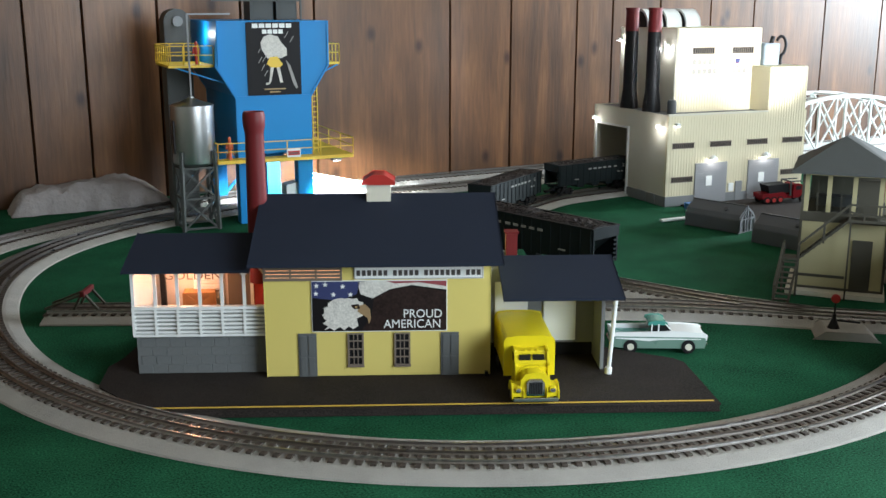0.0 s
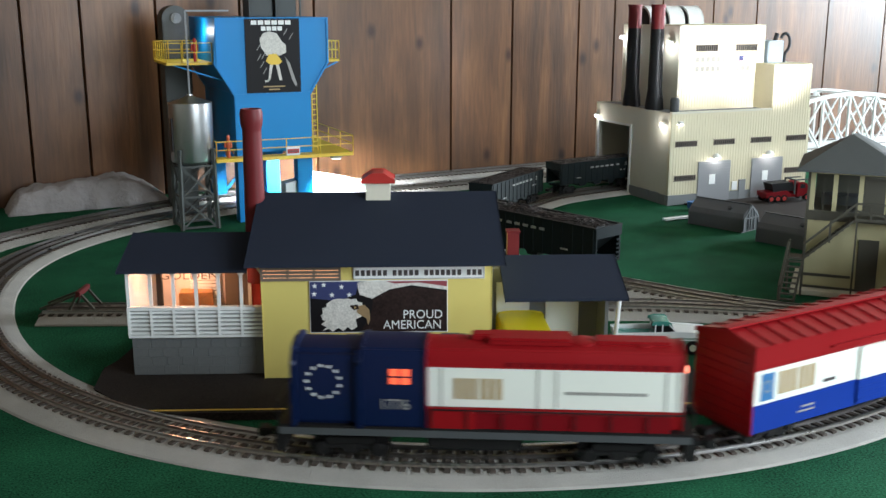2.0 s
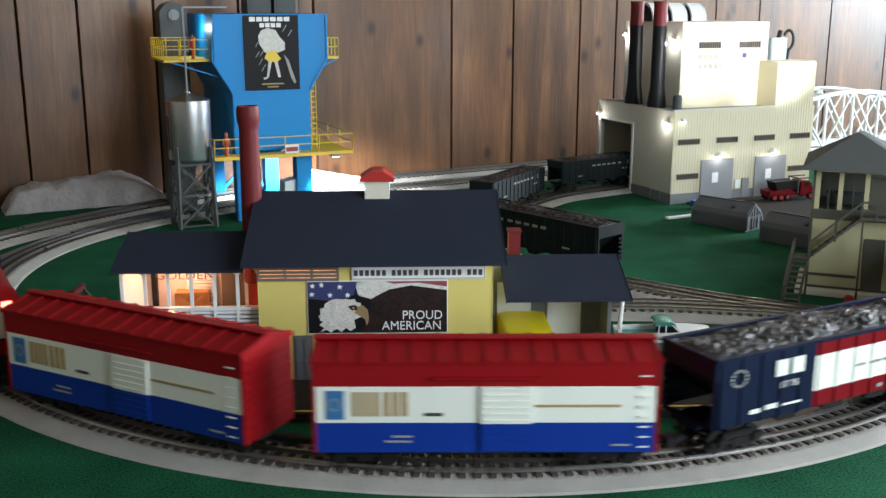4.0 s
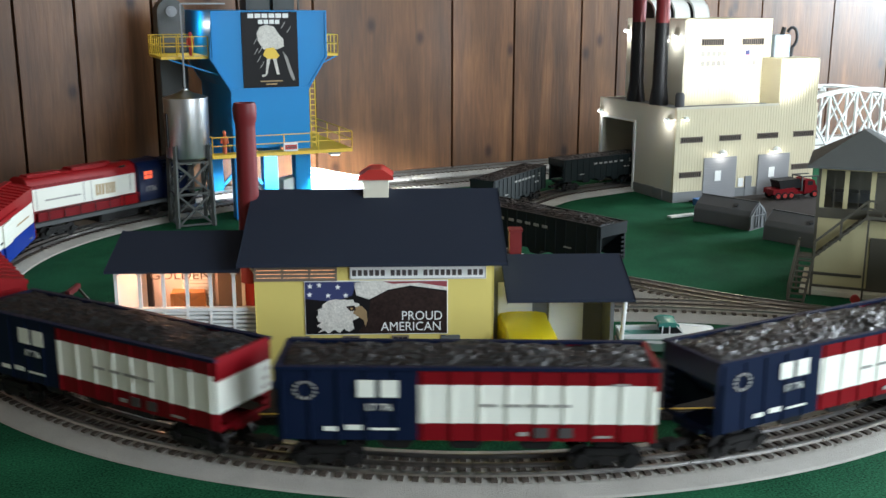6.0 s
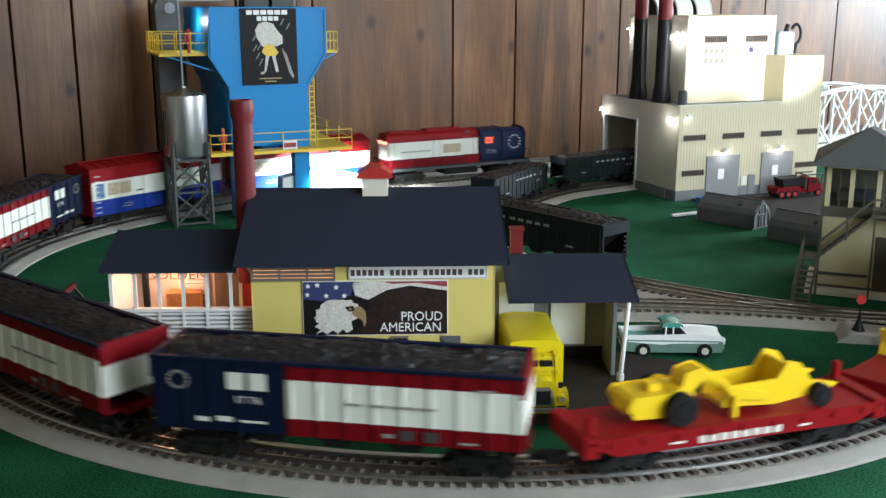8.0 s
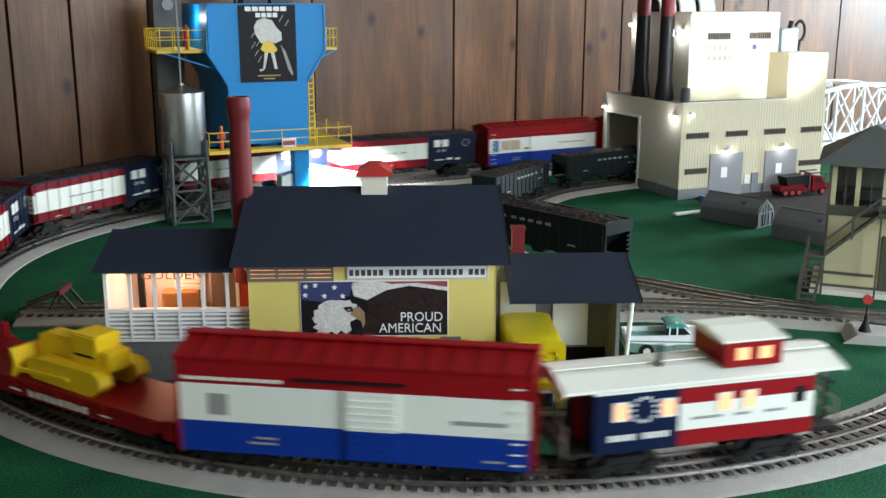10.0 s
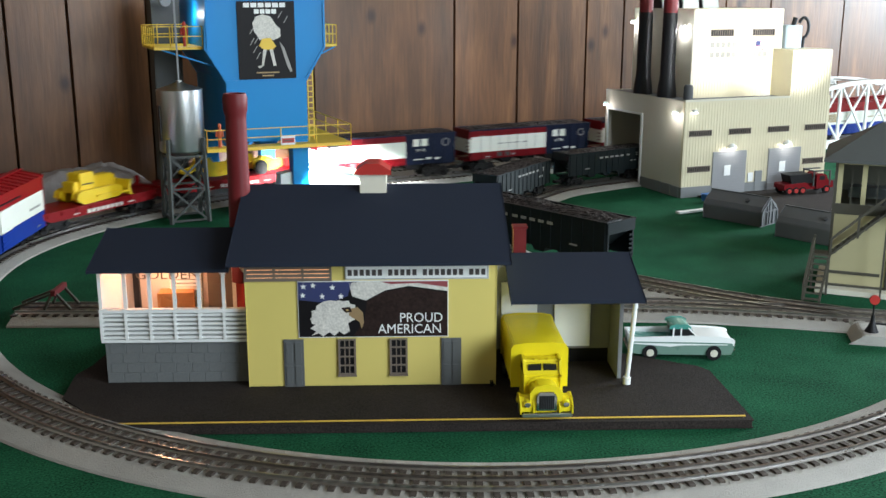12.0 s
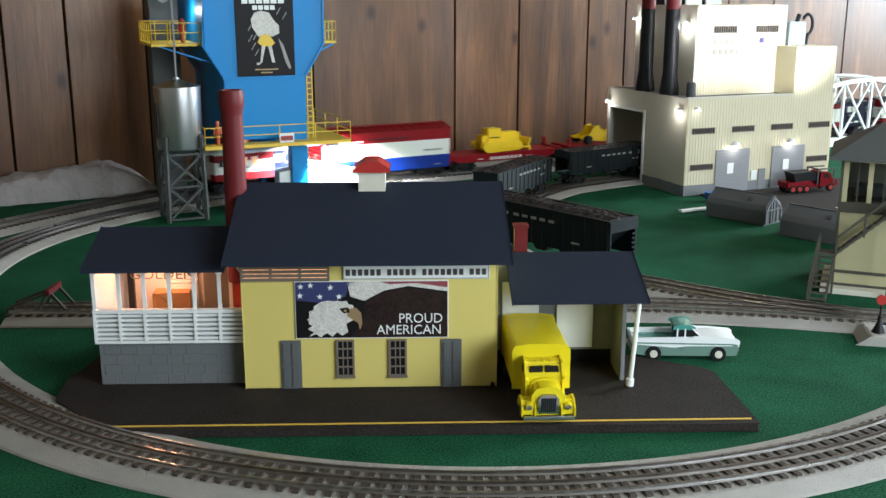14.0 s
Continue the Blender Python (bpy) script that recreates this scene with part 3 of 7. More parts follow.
    part("dock_side_wall", boxes((D1 - 0.0095, D1 - 0.006, 0.010, 0.120, Z, 0.086)), GREY, b, "grey dock end wall")
    part("dock_door", boxes((D0 + 0.0585, D0 + 0.0925, 0.0472, 0.0500, 0.0255, 0.0860)), WHITE, b, "pale roll-up dock door", bevel=0.0003)
    part("dock_door", boxes((D0 + 0.0080, D0 + 0.0420, 0.0472, 0.0500, 0.0255, 0.0860)), WHITE, b, "pale roll-up dock door", bevel=0.0003)
    bm = bmesh.new()
    prism(bm, [(-0.008, 0.0815), (-0.008, 0.0845), (0.068, 0.1085), (0.150, 0.0845), (0.150, 0.0815), (0.068, 0.1055)], "x", D0 + 0.0115, D1 + 0.010)
    part("dock_roof", bm, ROOF, b, "dark slate dock roof", bevel=0.0005)
    bm = bmesh.new()
    rod(bm, (D1 - 0.0035, -0.003, Z), (D1 + 0.0015, -0.004, 0.0832), 0.0022, n=10)
    rod(bm, (D1 - 0.0035, -0.003, Z), (D1 - 0.0032, -0.003, 0.0140), 0.0036, n=10)
    part("dock_post", bm, WHITE, b, "white round roof post", smooth=True)
    ch = part("chimney", boxes((0.1330, 0.1450, 0.075, 0.087, 0.100, 0.1290)), BRED, b, "short brick-red chimney", bevel=0.0005)
    part("chimney_cap", boxes((0.1318, 0.1462, 0.0738, 0.0882, 0.1290, 0.1312)), BRED, ch, bevel=0.0004)
    part("downspout_block", boxes((0.1055, 0.1085, -0.006, -0.001, Z, 0.0118)), BLACK, b)
    # stone blocks of the porch base
    bm = bmesh.new()
    bx(bm, -0.00715, 0.00715, -0.0008, 0.0008, -0.0043, 0.0043)
    me = bpy.data.meshes.new("stone_block")
    bmesh.ops.bevel(bm, geom=list(bm.edges), offset=0.0004, segments=1, affect="EDGES")
    bm.to_mesh(me)
    bm.free()
    me.materials.append(STONE)
    base = [o for o in b.children if o.name.startswith("porch_base")][0]
    rnd = random.Random(4)
    for r in range(4):
        for k in range(9):
            x = X0 + 0.0092 + k * 0.0146 + (0.0035 if r % 2 else 0)
            if x < X1 - 0.006:
                o = new("stone_block", me)
                o.parent = base
                o.matrix_basis = pose(x, 0.0145 - rnd.random() * 0.0002, 0.0124 + r * 0.0088, rnd.uniform(-0.6, 0.6), rnd.uniform(-0.5, 0.5), rnd.uniform(-0.5, 0.5))
    return b


def poster(b):
    """The eagle billboard: flat printed shapes on a white-edged board."""
    X0, X1, Z0, Z1 = -0.0643, 0.0672, 0.0528, 0.1012
    W, H = X1 - X0, Z1 - Z0
    p = part("billboard", boxes((X0 - 0.0008, X1 + 0.0008, -0.0012, 0.0, Z0 - 0.0008, Z1 + 0.0008)), WHITE, b, "printed billboard with an eagle and a flag", bevel=0.0002)

    def flat(name, pts, layer, m):
        bm = bmesh.new()
        prism(bm, [(X0 + u * W, Z0 + v * H) for u, v in pts], "y", -0.0012 - 0.00012 * layer - 0.0001, -0.0011)
        part(name, bm, m, p)
    flat("ground", [(0, 0), (1, 0), (1, 1), (0, 1)], 1, PAPER)
    flat("flag_field", [(0, 0.68), (0.20, 0.62), (0.33, 0.74), (0.36, 1), (0, 1)], 2, FLAGB)
    flat("stripe", [(0.34, 0.98), (0.36, 0.74), (0.45, 0.66), (0.58, 0.84), (0.74, 0.92), (1, 0.82), (1, 0.93), (0.80, 1.0), (0.40, 1.0)], 2, FEATHER)
    flat("stripe", [(0.55, 1), (0.62, 0.955), (0.80, 0.97), (1, 0.89), (1, 1)], 3, FLAGR)
    flat("back", [(0.36, 0.0), (0.44, 0.30), (0.46, 0.66), (0.56, 0.80), (0.70, 0.88), (0.85, 0.86), (1, 0.78), (1, 0)], 2, FEATHERD)
    edge = []
    n = 26
    rnd = random.Random(9)
    for i in range(n):
        a = radians(250 - 250 * i / (n - 1))
        r = (0.165 + rnd.uniform(-0.012, 0.012)) * (1.0 if i % 2 else 0.94)
        edge.append((0.245 + r * math.cos(a) * 1.02, 0.36 + r * math.sin(a) * 2.0))
    flat("head", edge, 4, FEATHER)
    flat("throat", [(0.08, 0.02), (0.115, 0.10), (0.075, 0.16), (0.115, 0.24), (0.07, 0.33), (0.12, 0.42), (0.32, 0.40), (0.34, 0.10), (0.30, 0.04), (0.27, 0.10), (0.235, 0.02), (0.20, 0.09), (0.16, 0.01), (0.13, 0.07)], 3, FEATHER)
    flat("beak", [(0.345, 0.52), (0.395, 0.54), (0.430, 0.44), (0.436, 0.26), (0.420, 0.14), (0.408, 0.27), (0.365, 0.34), (0.335, 0.40)], 5, BEAK)
    flat("brow", [(0.285, 0.53), (0.345, 0.55), (0.355, 0.46), (0.315, 0.44)], 6, FEATHERD)
    flat("eye", [(0.315, 0.50), (0.330, 0.51), (0.336, 0.48), (0.321, 0.47)], 7, GOLD)
    for u, v in ((0.035, 0.92), (0.10, 0.94), (0.23, 0.90), (0.03, 0.76), (0.16, 0.74), (0.285, 0.74)):
        s = []
        for i in range(10):
            r = 0.024 if i % 2 == 0 else 0.010
            s.append((u + r * math.sin(i * math.pi / 5) * 0.9, v + r * math.cos(i * math.pi / 5) * 2.4))
        flat("star", s, 4, WHITE)
    face = Matrix.Rotation(radians(90), 4, "X")
    words("lettering", "PROUD", 0.0118, Matrix.Translation((X0 + 0.822 * W, -0.0018, Z0 + 0.335 * H)) @ face, WHITE, p, squeeze=0.97)
    words("lettering", "AMERICAN", 0.0118, Matrix.Translation((X0 + 0.745 * W, -0.0018, Z0 + 0.130 * H)) @ face, WHITE, p, squeeze=0.97)


BREWERY = brewery()
bulb("porch_lamp", (-0.262, 0.950, 0.108), 0.16, (1.0, 0.48, 0.27), 0.004)

crate = thing("wooden_crate", pose(-0.252, 0.972, 0.0482, 0, 0, 8), "orange-brown wooden crate standing in the lit porch", "crate")
part("box", boxes((-0.016, 0.016, -0.012, 0.012, 0.0, 0.0270)), ORANGE, crate, bevel=0.0004)
rows = [((-0.016, -0.0126, 0.001), (0.016, -0.0126, 0.026)), ((-0.016, -0.0126, 0.026), (0.016, -0.0126, 0.001)), ((-0.0165, -0.0126, 0.0012), (0.0165, -0.0126, 0.0012)), ((-0.0165, -0.0126, 0.0258), (0.0165, -0.0126, 0.0258)), ((-0.0155, -0.0126, 0.001), (-0.0155, -0.0126, 0.026)), ((0.0155, -0.0126, 0.001), (0.0155, -0.0126, 0.026))]
sticks("batten", rows, 0.0026, ORANGE, crate)


# ---- vehicles by the brewery ----
def wheel(parent, x, y, r, w, axis="y", hub=CHROME, white=False):
    d = {"y": (0, w / 2, 0), "x": (w / 2, 0, 0)}[axis]
    c = Vector((x, y, r))
    bm = bmesh.new()
    rod(bm, c - Vector(d), c + Vector(d), r, n=18)
    t = part("wheel", bm, RUBBER, parent, "black tyre", bevel=0.0004)
    bm = bmesh.new()
    rod(bm, c - Vector(d) * 1.35, c + Vector(d) * 1.35, r * (0.50 if white else 0.58), n=14)
    part("rim", bm, hub, t)
    return t


def delivery_truck():
    """A yellow bonneted box truck; its nose points along -y."""
    t = thing("delivery_truck", pose(0.0840, 0.8165, 0.0081, 0, 0, 3.0), "bright yellow toy box truck with a rounded bonnet and chrome grille", "truck")
    bm = bmesh.new()
    prism(bm, [(-0.0235, 0.014), (-0.0235, 0.0470), (-0.0215, 0.0502), (-0.012, 0.0518), (0.012, 0.0518), (0.0215, 0.0502), (0.0235, 0.0470), (0.0235, 0.014)], "y", 0.044, 0.128)
    part("cargo_box", bm, TRUCKY, t, "yellow cargo box with a rounded roof", bevel=0.0008, smooth=True)
    bm = bmesh.new()
    prism(bm, [(0.046, 0.012), (0.046, 0.0530), (0.040, 0.0545), (0.031, 0.0535), (0.0265, 0.0425), (0.0225, 0.0400), (0.0225, 0.012)], "x", -0.0170, 0.0170)
    part("cab", bm, TRUCKY, t, "yellow cab", bevel=0.0022, smooth=True)
    bm = bmesh.new()
    prism(bm, [(-0.0120, 0.012), (-0.0120, 0.031), (-0.0085, 0.0365), (0.0, 0.0385), (0.0085, 0.0365), (0.0120, 0.031), (0.0120, 0.012)], "y", 0.0015, 0.0235)
    part("bonnet", bm, TRUCKY, t, "rounded yellow bonnet", bevel=0.0022, smooth=True)
    for s in (-1, 1):
        bm = bmesh.new()
        prism(bm, [(-0.001, 0.011), (-0.001, 0.018), (0.005, 0.0245), (0.013, 0.0255), (0.021, 0.021), (0.026, 0.012), (0.022, 0.012), (0.018, 0.017), (0.007, 0.017), (0.004, 0.011)], "x", 0.0105 * s, 0.0228 * s)
        part("fender", bm, TRUCKY, t, bevel=0.0014, smooth=True)
        bm = bmesh.new()
        rod(bm, (0.0165 * s, -0.0022, 0.0205), (0.0165 * s, 0.004, 0.0210), 0.0034, n=14)
        h = part("headlight", bm, TRUCKY, t, smooth=True)
        bm = bmesh.new()
        rod(bm, (0.0165 * s, -0.0030, 0.0205), (0.0165 * s, -0.0018, 0.0205), 0.0027, n=14)
        part("lens", bm, CHROME, h)
        wheel(t, 0.0168 * s, 0.0120, 0.0075, 0.0070, "x", hub=DKGREY)
        wheel(t, 0.0180 * s, 0.1020, 0.0085, 0.0100, "x", hub=DKGREY)
    bm = bmesh.new()
    prism(bm, [(-0.0082, 0.0135), (-0.0082, 0.0280), (-0.0055, 0.0325), (0.0055, 0.0325), (0.0082, 0.0280), (0.0082, 0.0135)], "y", -0.0012, 0.0016)
    g = part("grille", bm, CHROME, t, "chrome grille surround", bevel=0.0005)
    part("grating", boxes(*[(x, x + 0.0008, -0.0018, -0.0008, 0.0150, 0.0295) for x in np.arange(-0.0062, 0.0060, 0.0016)]), BLACK, g)
    part("grille_core", boxes((-0.0066, 0.0066, -0.0014, -0.0009, 0.0148, 0.0298)), DKGREY, g)
    part("bumper", boxes((-0.0215, 0.0215, -0.0050, -0.0025, 0.0075, 0.0115)), SILVER, t, "chrome bumper", bevel=0.0008)
    for s in (-1, 1):
        part("windscreen", made(lambda bm: prism(bm, [(0.0011 * s, 0.0430), (0.0130 * s, 0.0430), (0.0122 * s, 0.0505), (0.0011 * s, 0.0510)], "y", 0.0270, 0.0300)), BLACK, t, "dark split windscreen", at=pose(0, 0, 0))
        part("side_window", boxes((0.0166 * s - 0.0006, 0.0166 * s + 0.0006, 0.033, 0.042, 0.041, 0.0495)), BLACK, t)
    part("marker_lamps", boxes(*[(x - 0.0011, x + 0.0011, 0.032, 0.035, 0.0535, 0.0558) for x in (-0.006, 0, 0.006)]), TRUCKY, t, bevel=0.0005)
    part("chassis", boxes((-0.012, 0.012, 0.004, 0.126, 0.006, 0.014)), BLACK, t)
    for o in t.children:
        if not o.name.startswith(("cargo_box", "chassis", "wheel")):
            o.matrix_basis = Matrix.Diagonal((0.95, 1, 0.77, 1))


delivery_truck()


def pickup():
    """A fifties car-bodied pickup; its nose points along +x."""
    t = thing("pickup_car", pose(0.2325, 1.002, 0.0005, 0, 0, -1.5) @ Matrix.Diagonal((0.94, 0.94, 0.94, 1)), "white and pale green fifties pickup car parked on green carpet", "car")
    lower = [(-0.052, 0.0080), (-0.053, 0.0165), (-0.050, 0.0185), (0.045, 0.0175), (0.0505, 0.0170), (0.0520, 0.0130), (0.0500, 0.0070), (0.0405, 0.0065), (0.0385, 0.0130), (0.0325, 0.0150), (0.0265, 0.0130), (0.0245, 0.0065), (-0.0255, 0.0065), (-0.0275, 0.0125), (-0.0330, 0.0145), (-0.0385, 0.0125), (-0.0405, 0.0065)]
    part("body", made(lambda bm: prism(bm, lower, "y", -0.0190, 0.0190)), SAGE, t, "pale green lower body", bevel=0.0010, smooth=True)
    part("upper_body", made(lambda bm: prism(bm, [(0.0080, 0.0172), (0.0520, 0.0165), (0.0525, 0.0205), (0.0500, 0.0222), (0.0300, 0.0240), (0.0080, 0.0245)], "y", -0.0186, 0.0186)), WHITE, t, "white bonnet and front wings", bevel=0.0014, smooth=True)
    for s in (-1, 1):
        part("bed_side", made(lambda bm: prism(bm, [(-0.0530, 0.0160), (0.0080, 0.0172), (0.0080, 0.0240), (-0.0540, 0.0222)], "y", 0.0150 * s, 0.0188 * s)), WHITE, t, "white bed side", bevel=0.0008)
        part("flash", made(lambda bm: prism(bm, [(-0.050, 0.0172), (-0.012, 0.0142), (0.000, 0.0158), (0.046, 0.0163), (0.046, 0.0170), (-0.050, 0.0180)], "y", 0.0186 * s, 0.0196 * s)), WHITE, t, "white side flash")
        wheel(t, 0.0325, 0.0178 * s, 0.0078, 0.0055, hub=BEIGE, white=True)
        wheel(t, -0.0330, 0.0178 * s, 0.0078, 0.0055, hub=BEIGE, white=True)
        bm = bmesh.new()
        rod(bm, (0.0505, 0.0135 * s, 0.0180), (0.0530, 0.0135 * s, 0.0178), 0.0030, n=12)
        part("headlight", bm, CHROME, t)
    part("tailgate", boxes((-0.0540, -0.0515, -0.0188, 0.0188, 0.0150, 0.0225)), WHITE, t, bevel=0.0006)
    part("bed_floor", boxes((-0.0515, 0.0080, -0.0150, 0.0150, 0.0180, 0.0190)), AQUA, t)
    part("cab", made(lambda bm: prism(bm, [(-0.0090, 0.0240), (-0.0085, 0.0330), (0.0060, 0.0330), (0.0150, 0.0240)], "y", -0.0140, 0.0140)), BLACK, t, "dark glazed cab")
    part("seat", boxes((-0.0070, 0.0050, -0.0120, 0.0120, 0.0235, 0.0285)), AQUA, t)
    rows = [((-0.0090, s * 0.0143, 0.0240), (-0.0086, s * 0.0143, 0.0330)) for s in (-1, 1)] + [((0.0152, s * 0.0143, 0.0240), (0.0062, s * 0.0143, 0.0332)) for s in (-1, 1)] + [((-0.001, s * 0.0143, 0.0240), (-0.001, s * 0.0143, 0.0330)) for s in (-1, 1)]
    sticks("pillar", rows, 0.0014, WHITE, t)
    part("roof", made(lambda bm: prism(bm, [(-0.0125, 0.0325), (-0.0120, 0.0345), (-0.0060, 0.0362), (0.0040, 0.0360), (0.0085, 0.0340), (0.0085, 0.0325)], "y", -0.0148, 0.0148)), AQUA, t, "sea green cab roof", bevel=0.0010, smooth=True)
    part("bumper", boxes((0.0515, 0.0545, -0.0190, 0.0190, 0.0080, 0.0115)), CHROME, t, bevel=0.0008)
    part("rear_bumper", boxes((-0.0560, -0.0530, -0.0190, 0.0190, 0.0080, 0.0115)), CHROME, t, bevel=0.0008)


pickup()


# ---- blue storage tower over the track ----
def railing(parent, pts, z, h=0.0185, gap=0.026, m=YRAIL):
    """A yellow railing along points, with posts, top and middle bars."""
    bm = bmesh.new()
    for (x0, y0), (x1, y1) in zip(pts, pts[1:]):
        for zz in (z + h, z + h * 0.52):
            bar(bm, (x0, y0, zz), (x1, y1, zz), 0.0013)
        d = math.hypot(x1 - x0, y1 - y0)
        n = max(1, round(d / gap))
        for k in range(n + 1):
            f = k / n
            rod(bm, (x0 + (x1 - x0) * f, y0 + (y1 - y0) * f, z), (x0 + (x1 - x0) * f, y0 + (y1 - y0) * f, z + h), 0.0009, n=6)
    part("railing", bm, m, parent, "yellow pipe railing")


def tower():
    t = thing("storage_tower", pose(-0.358, 1.650, 0.0, 0, 0, 23.5), "tall blue storage tower over the track with yellow railings", "tower")
    # x along the front, y to the back
    for x0 in (0.0185, 0.1215):
        for y0 in (0.0, 0.224):
            part("leg", boxes((x0, x0 + 0.026, y0, y0 + 0.026, 0.0005, 0.118)), BLUE, t, "square blue leg", bevel=0.0008)
    part("trunk", boxes((0.0180, 0.1480, 0.000, 0.250, 0.118, 0.214)), BLUE, t, "blue lower trunk", bevel=0.0010)
    sides = [(0.0180, 0.214), (0.1480, 0.214), (0.1795, 0.2645), (0.1795, 0.337), (-0.0075, 0.337), (-0.0120, 0.2645)]
    hop = part("bin", made(lambda bm: prism(bm, sides, "y", 0.0, 0.250)), BLUE, t, "blue storage bin with flared sides", bevel=0.0012)
    part("rim", boxes((-0.0090, 0.1810, -0.0018, 0.2518, 0.3355, 0.3390)), BLUE, hop, bevel=0.0006)
    part("band", boxes((0.0165, 0.1495, -0.0016, 0.2516, 0.2130, 0.2160)), BLUE, hop)
    for x in (-0.0092, 0.1775):
        part("corner_rib", boxes((x, x + 0.003, -0.0022, 0.0, 0.2645, 0.3354)), BLUE, hop)
    sticks("flare_rib", (((-0.0110, -0.0008, 0.2645), (0.0185, -0.0008, 0.2155)), ((0.1785, -0.0008, 0.2645), (0.1475, -0.0008, 0.2155))), 0.0026, BLUE, hop)
    # poster
    PX, PW, PZ, PH = 0.0395, 0.0915, 0.2170, 0.1205
    p = part("poster", boxes((PX, PX + PW, -0.0018, 0.0, PZ, PZ + PH)), PAPER, t, "black advertising panel with a white and yellow drawing")

    def flat(name, pts, m, d=0.0):
        bm = bmesh.new()
        prism(bm, [(PX + u * PW, PZ + v * PH) for u, v in pts], "y", -0.0023 - d, -0.0017)
        part(name, bm, m, p)
    rows = [(PX + 0.0105 + k * 0.0114, PX + 0.0198 + k * 0.0114, -0.0023, -0.0017, 0.3275, 0.3345) for k in range(6)]
    rows += [(PX + 0.0270 + k * 0.0092, PX + 0.0344 + k * 0.0092, -0.0023, -0.0017, 0.3180, 0.3248) for k in range(4)]
    part("lettering", boxes(*rows), WHITE, p)
    flat("canopy_shape", [(0.28, 0.62), (0.26, 0.72), (0.32, 0.80), (0.44, 0.83), (0.58, 0.80), (0.66, 0.70), (0.74, 0.64), (0.74, 0.54), (0.62, 0.50), (0.50, 0.53), (0.38, 0.50)], FEATHER)
    flat("skirt_shape", [(0.42, 0.52), (0.56, 0.53), (0.66, 0.42), (0.60, 0.38), (0.44, 0.38), (0.36, 0.43)], YRAIL, 0.0002)
    flat("leg_shape", [(0.43, 0.38), (0.49, 0.38), (0.43, 0.18), (0.33, 0.17), (0.34, 0.14), (0.39, 0.15)], FEATHER, 0.0002)
    flat("leg_shape", [(0.54, 0.38), (0.60, 0.38), (0.65, 0.17), (0.60, 0.17)], FEATHER, 0.0002)
    flat("pour_shape", [(0.72, 0.48), (0.80, 0.40), (0.93, 0.10), (0.90, 0.08), (0.84, 0.16)], LETTERG, 0.0002)
    for u, v in ((0.20, 0.44), (0.25, 0.34), (0.20, 0.58), (0.28, 0.46), (0.70, 0.78), (0.80, 0.72), (0.30, 0.26)):
        flat("dash", [(u, v), (u + 0.015, v), (u + 0.085, v + 0.085), (u + 0.07, v + 0.085)], LETTERG)
    flat("caption", [(0.30, 0.075), (0.70, 0.075), (0.70, 0.092), (0.30, 0.092)], GOLD)
    flat("caption", [(0.40, 0.035), (0.60, 0.035), (0.60, 0.052), (0.40, 0.052)], GOLD)
    # lower platform
    lp = part("lower_platform", made(lambda bm: (bx(bm, -0.022, 0.1505, -0.030, -0.002, 0.1085, 0.1140), bx(bm, 0.1505, 0.212, -0.030, 0.250, 0.1085, 0.1140))), YRAIL, t, "yellow walkway", bevel=0.0004)
    railing(lp, [(-0.0215, -0.003), (-0.0215, -0.0295), (0.2115, -0.0295), (0.2115, 0.249)], 0.1140, h=0.0285, gap=0.062)
    s = part("warning_sign", boxes((0.094, 0.117, -0.0328, -0.0312, 0.1150, 0.1290)), WHITE, lp, "small red and white warning sign")
    part("sign_band", boxes((0.0955, 0.1155, -0.0335, -0.0327, 0.1180, 0.1255)), RED, s)
    part("sign_text", boxes((0.098, 0.113, -0.0341, -0.0334, 0.1208, 0.1226)), LETTERD, s)
    # upper platforms
    up = part("upper_platform", boxes((-0.086, -0.0118, 0.015, 0.148, 0.2640, 0.2680)), YRAIL, t, "yellow side walkway", bevel=0.0004)
    railing(up, [(-0.012, 0.0155), (-0.0855, 0.0155), (-0.0855, 0.1475), (-0.012, 0.1475)], 0.2680, h=0.0310, gap=0.022)
    ur = part("upper_platform", boxes((0.1800, 0.2100, 0.030, 0.170, 0.2640, 0.2680)), YRAIL, t, "yellow side walkway", bevel=0.0004)
    railing(ur, [(0.1800, 0.0305), (0.2095, 0.0305), (0.2095, 0.1695)], 0.2680, h=0.0310, gap=0.020)
    sticks("brace", (((0.2080, 0.034, 0.264), (0.1660, 0.034, 0.244)), ((-0.074, 0.020, 0.264), (0.004, 0.020, 0.238))), 0.0022, BLUE, t)
    # ladder
    rows = [((0.1520, 0.008, 0.1145), (0.1520, 0.008, 0.222)), ((0.1605, 0.008, 0.1145), (0.1605, 0.008, 0.236))]
    rows += [((0.1520, 0.008, z), (0.1605, 0.008, z)) for z in np.arange(0.122, 0.222, 0.009)]
    part("ladder", bars(*rows, w=0.0016), YRAIL, t, "yellow ladder")
    # bucket elevator behind
    e = part("elevator_casing", boxes((-0.068, -0.022, 0.150, 0.205, 0.0005, 0.335)), OLIVE, t, "tall grey elevator casing", bevel=0.0015)
    bm = bmesh.new()
    rod(bm, (-0.045, 0.150, 0.335), (-0.045, 0.205, 0.335), 0.0232, n=24)
    part("head", bm, OLIVE, e, "rounded elevator head", smooth=True)
    bm = bmesh.new()
    rod(bm, (-0.045, 0.144, 0.337), (-0.045, 0.152, 0.337), 0.009, n=16)
    rod(bm, (-0.045, 0.141, 0.337), (-0.045, 0.145, 0.337), 0.005, n=12)
    part("bearing", bm, GREY, e, smooth=True)
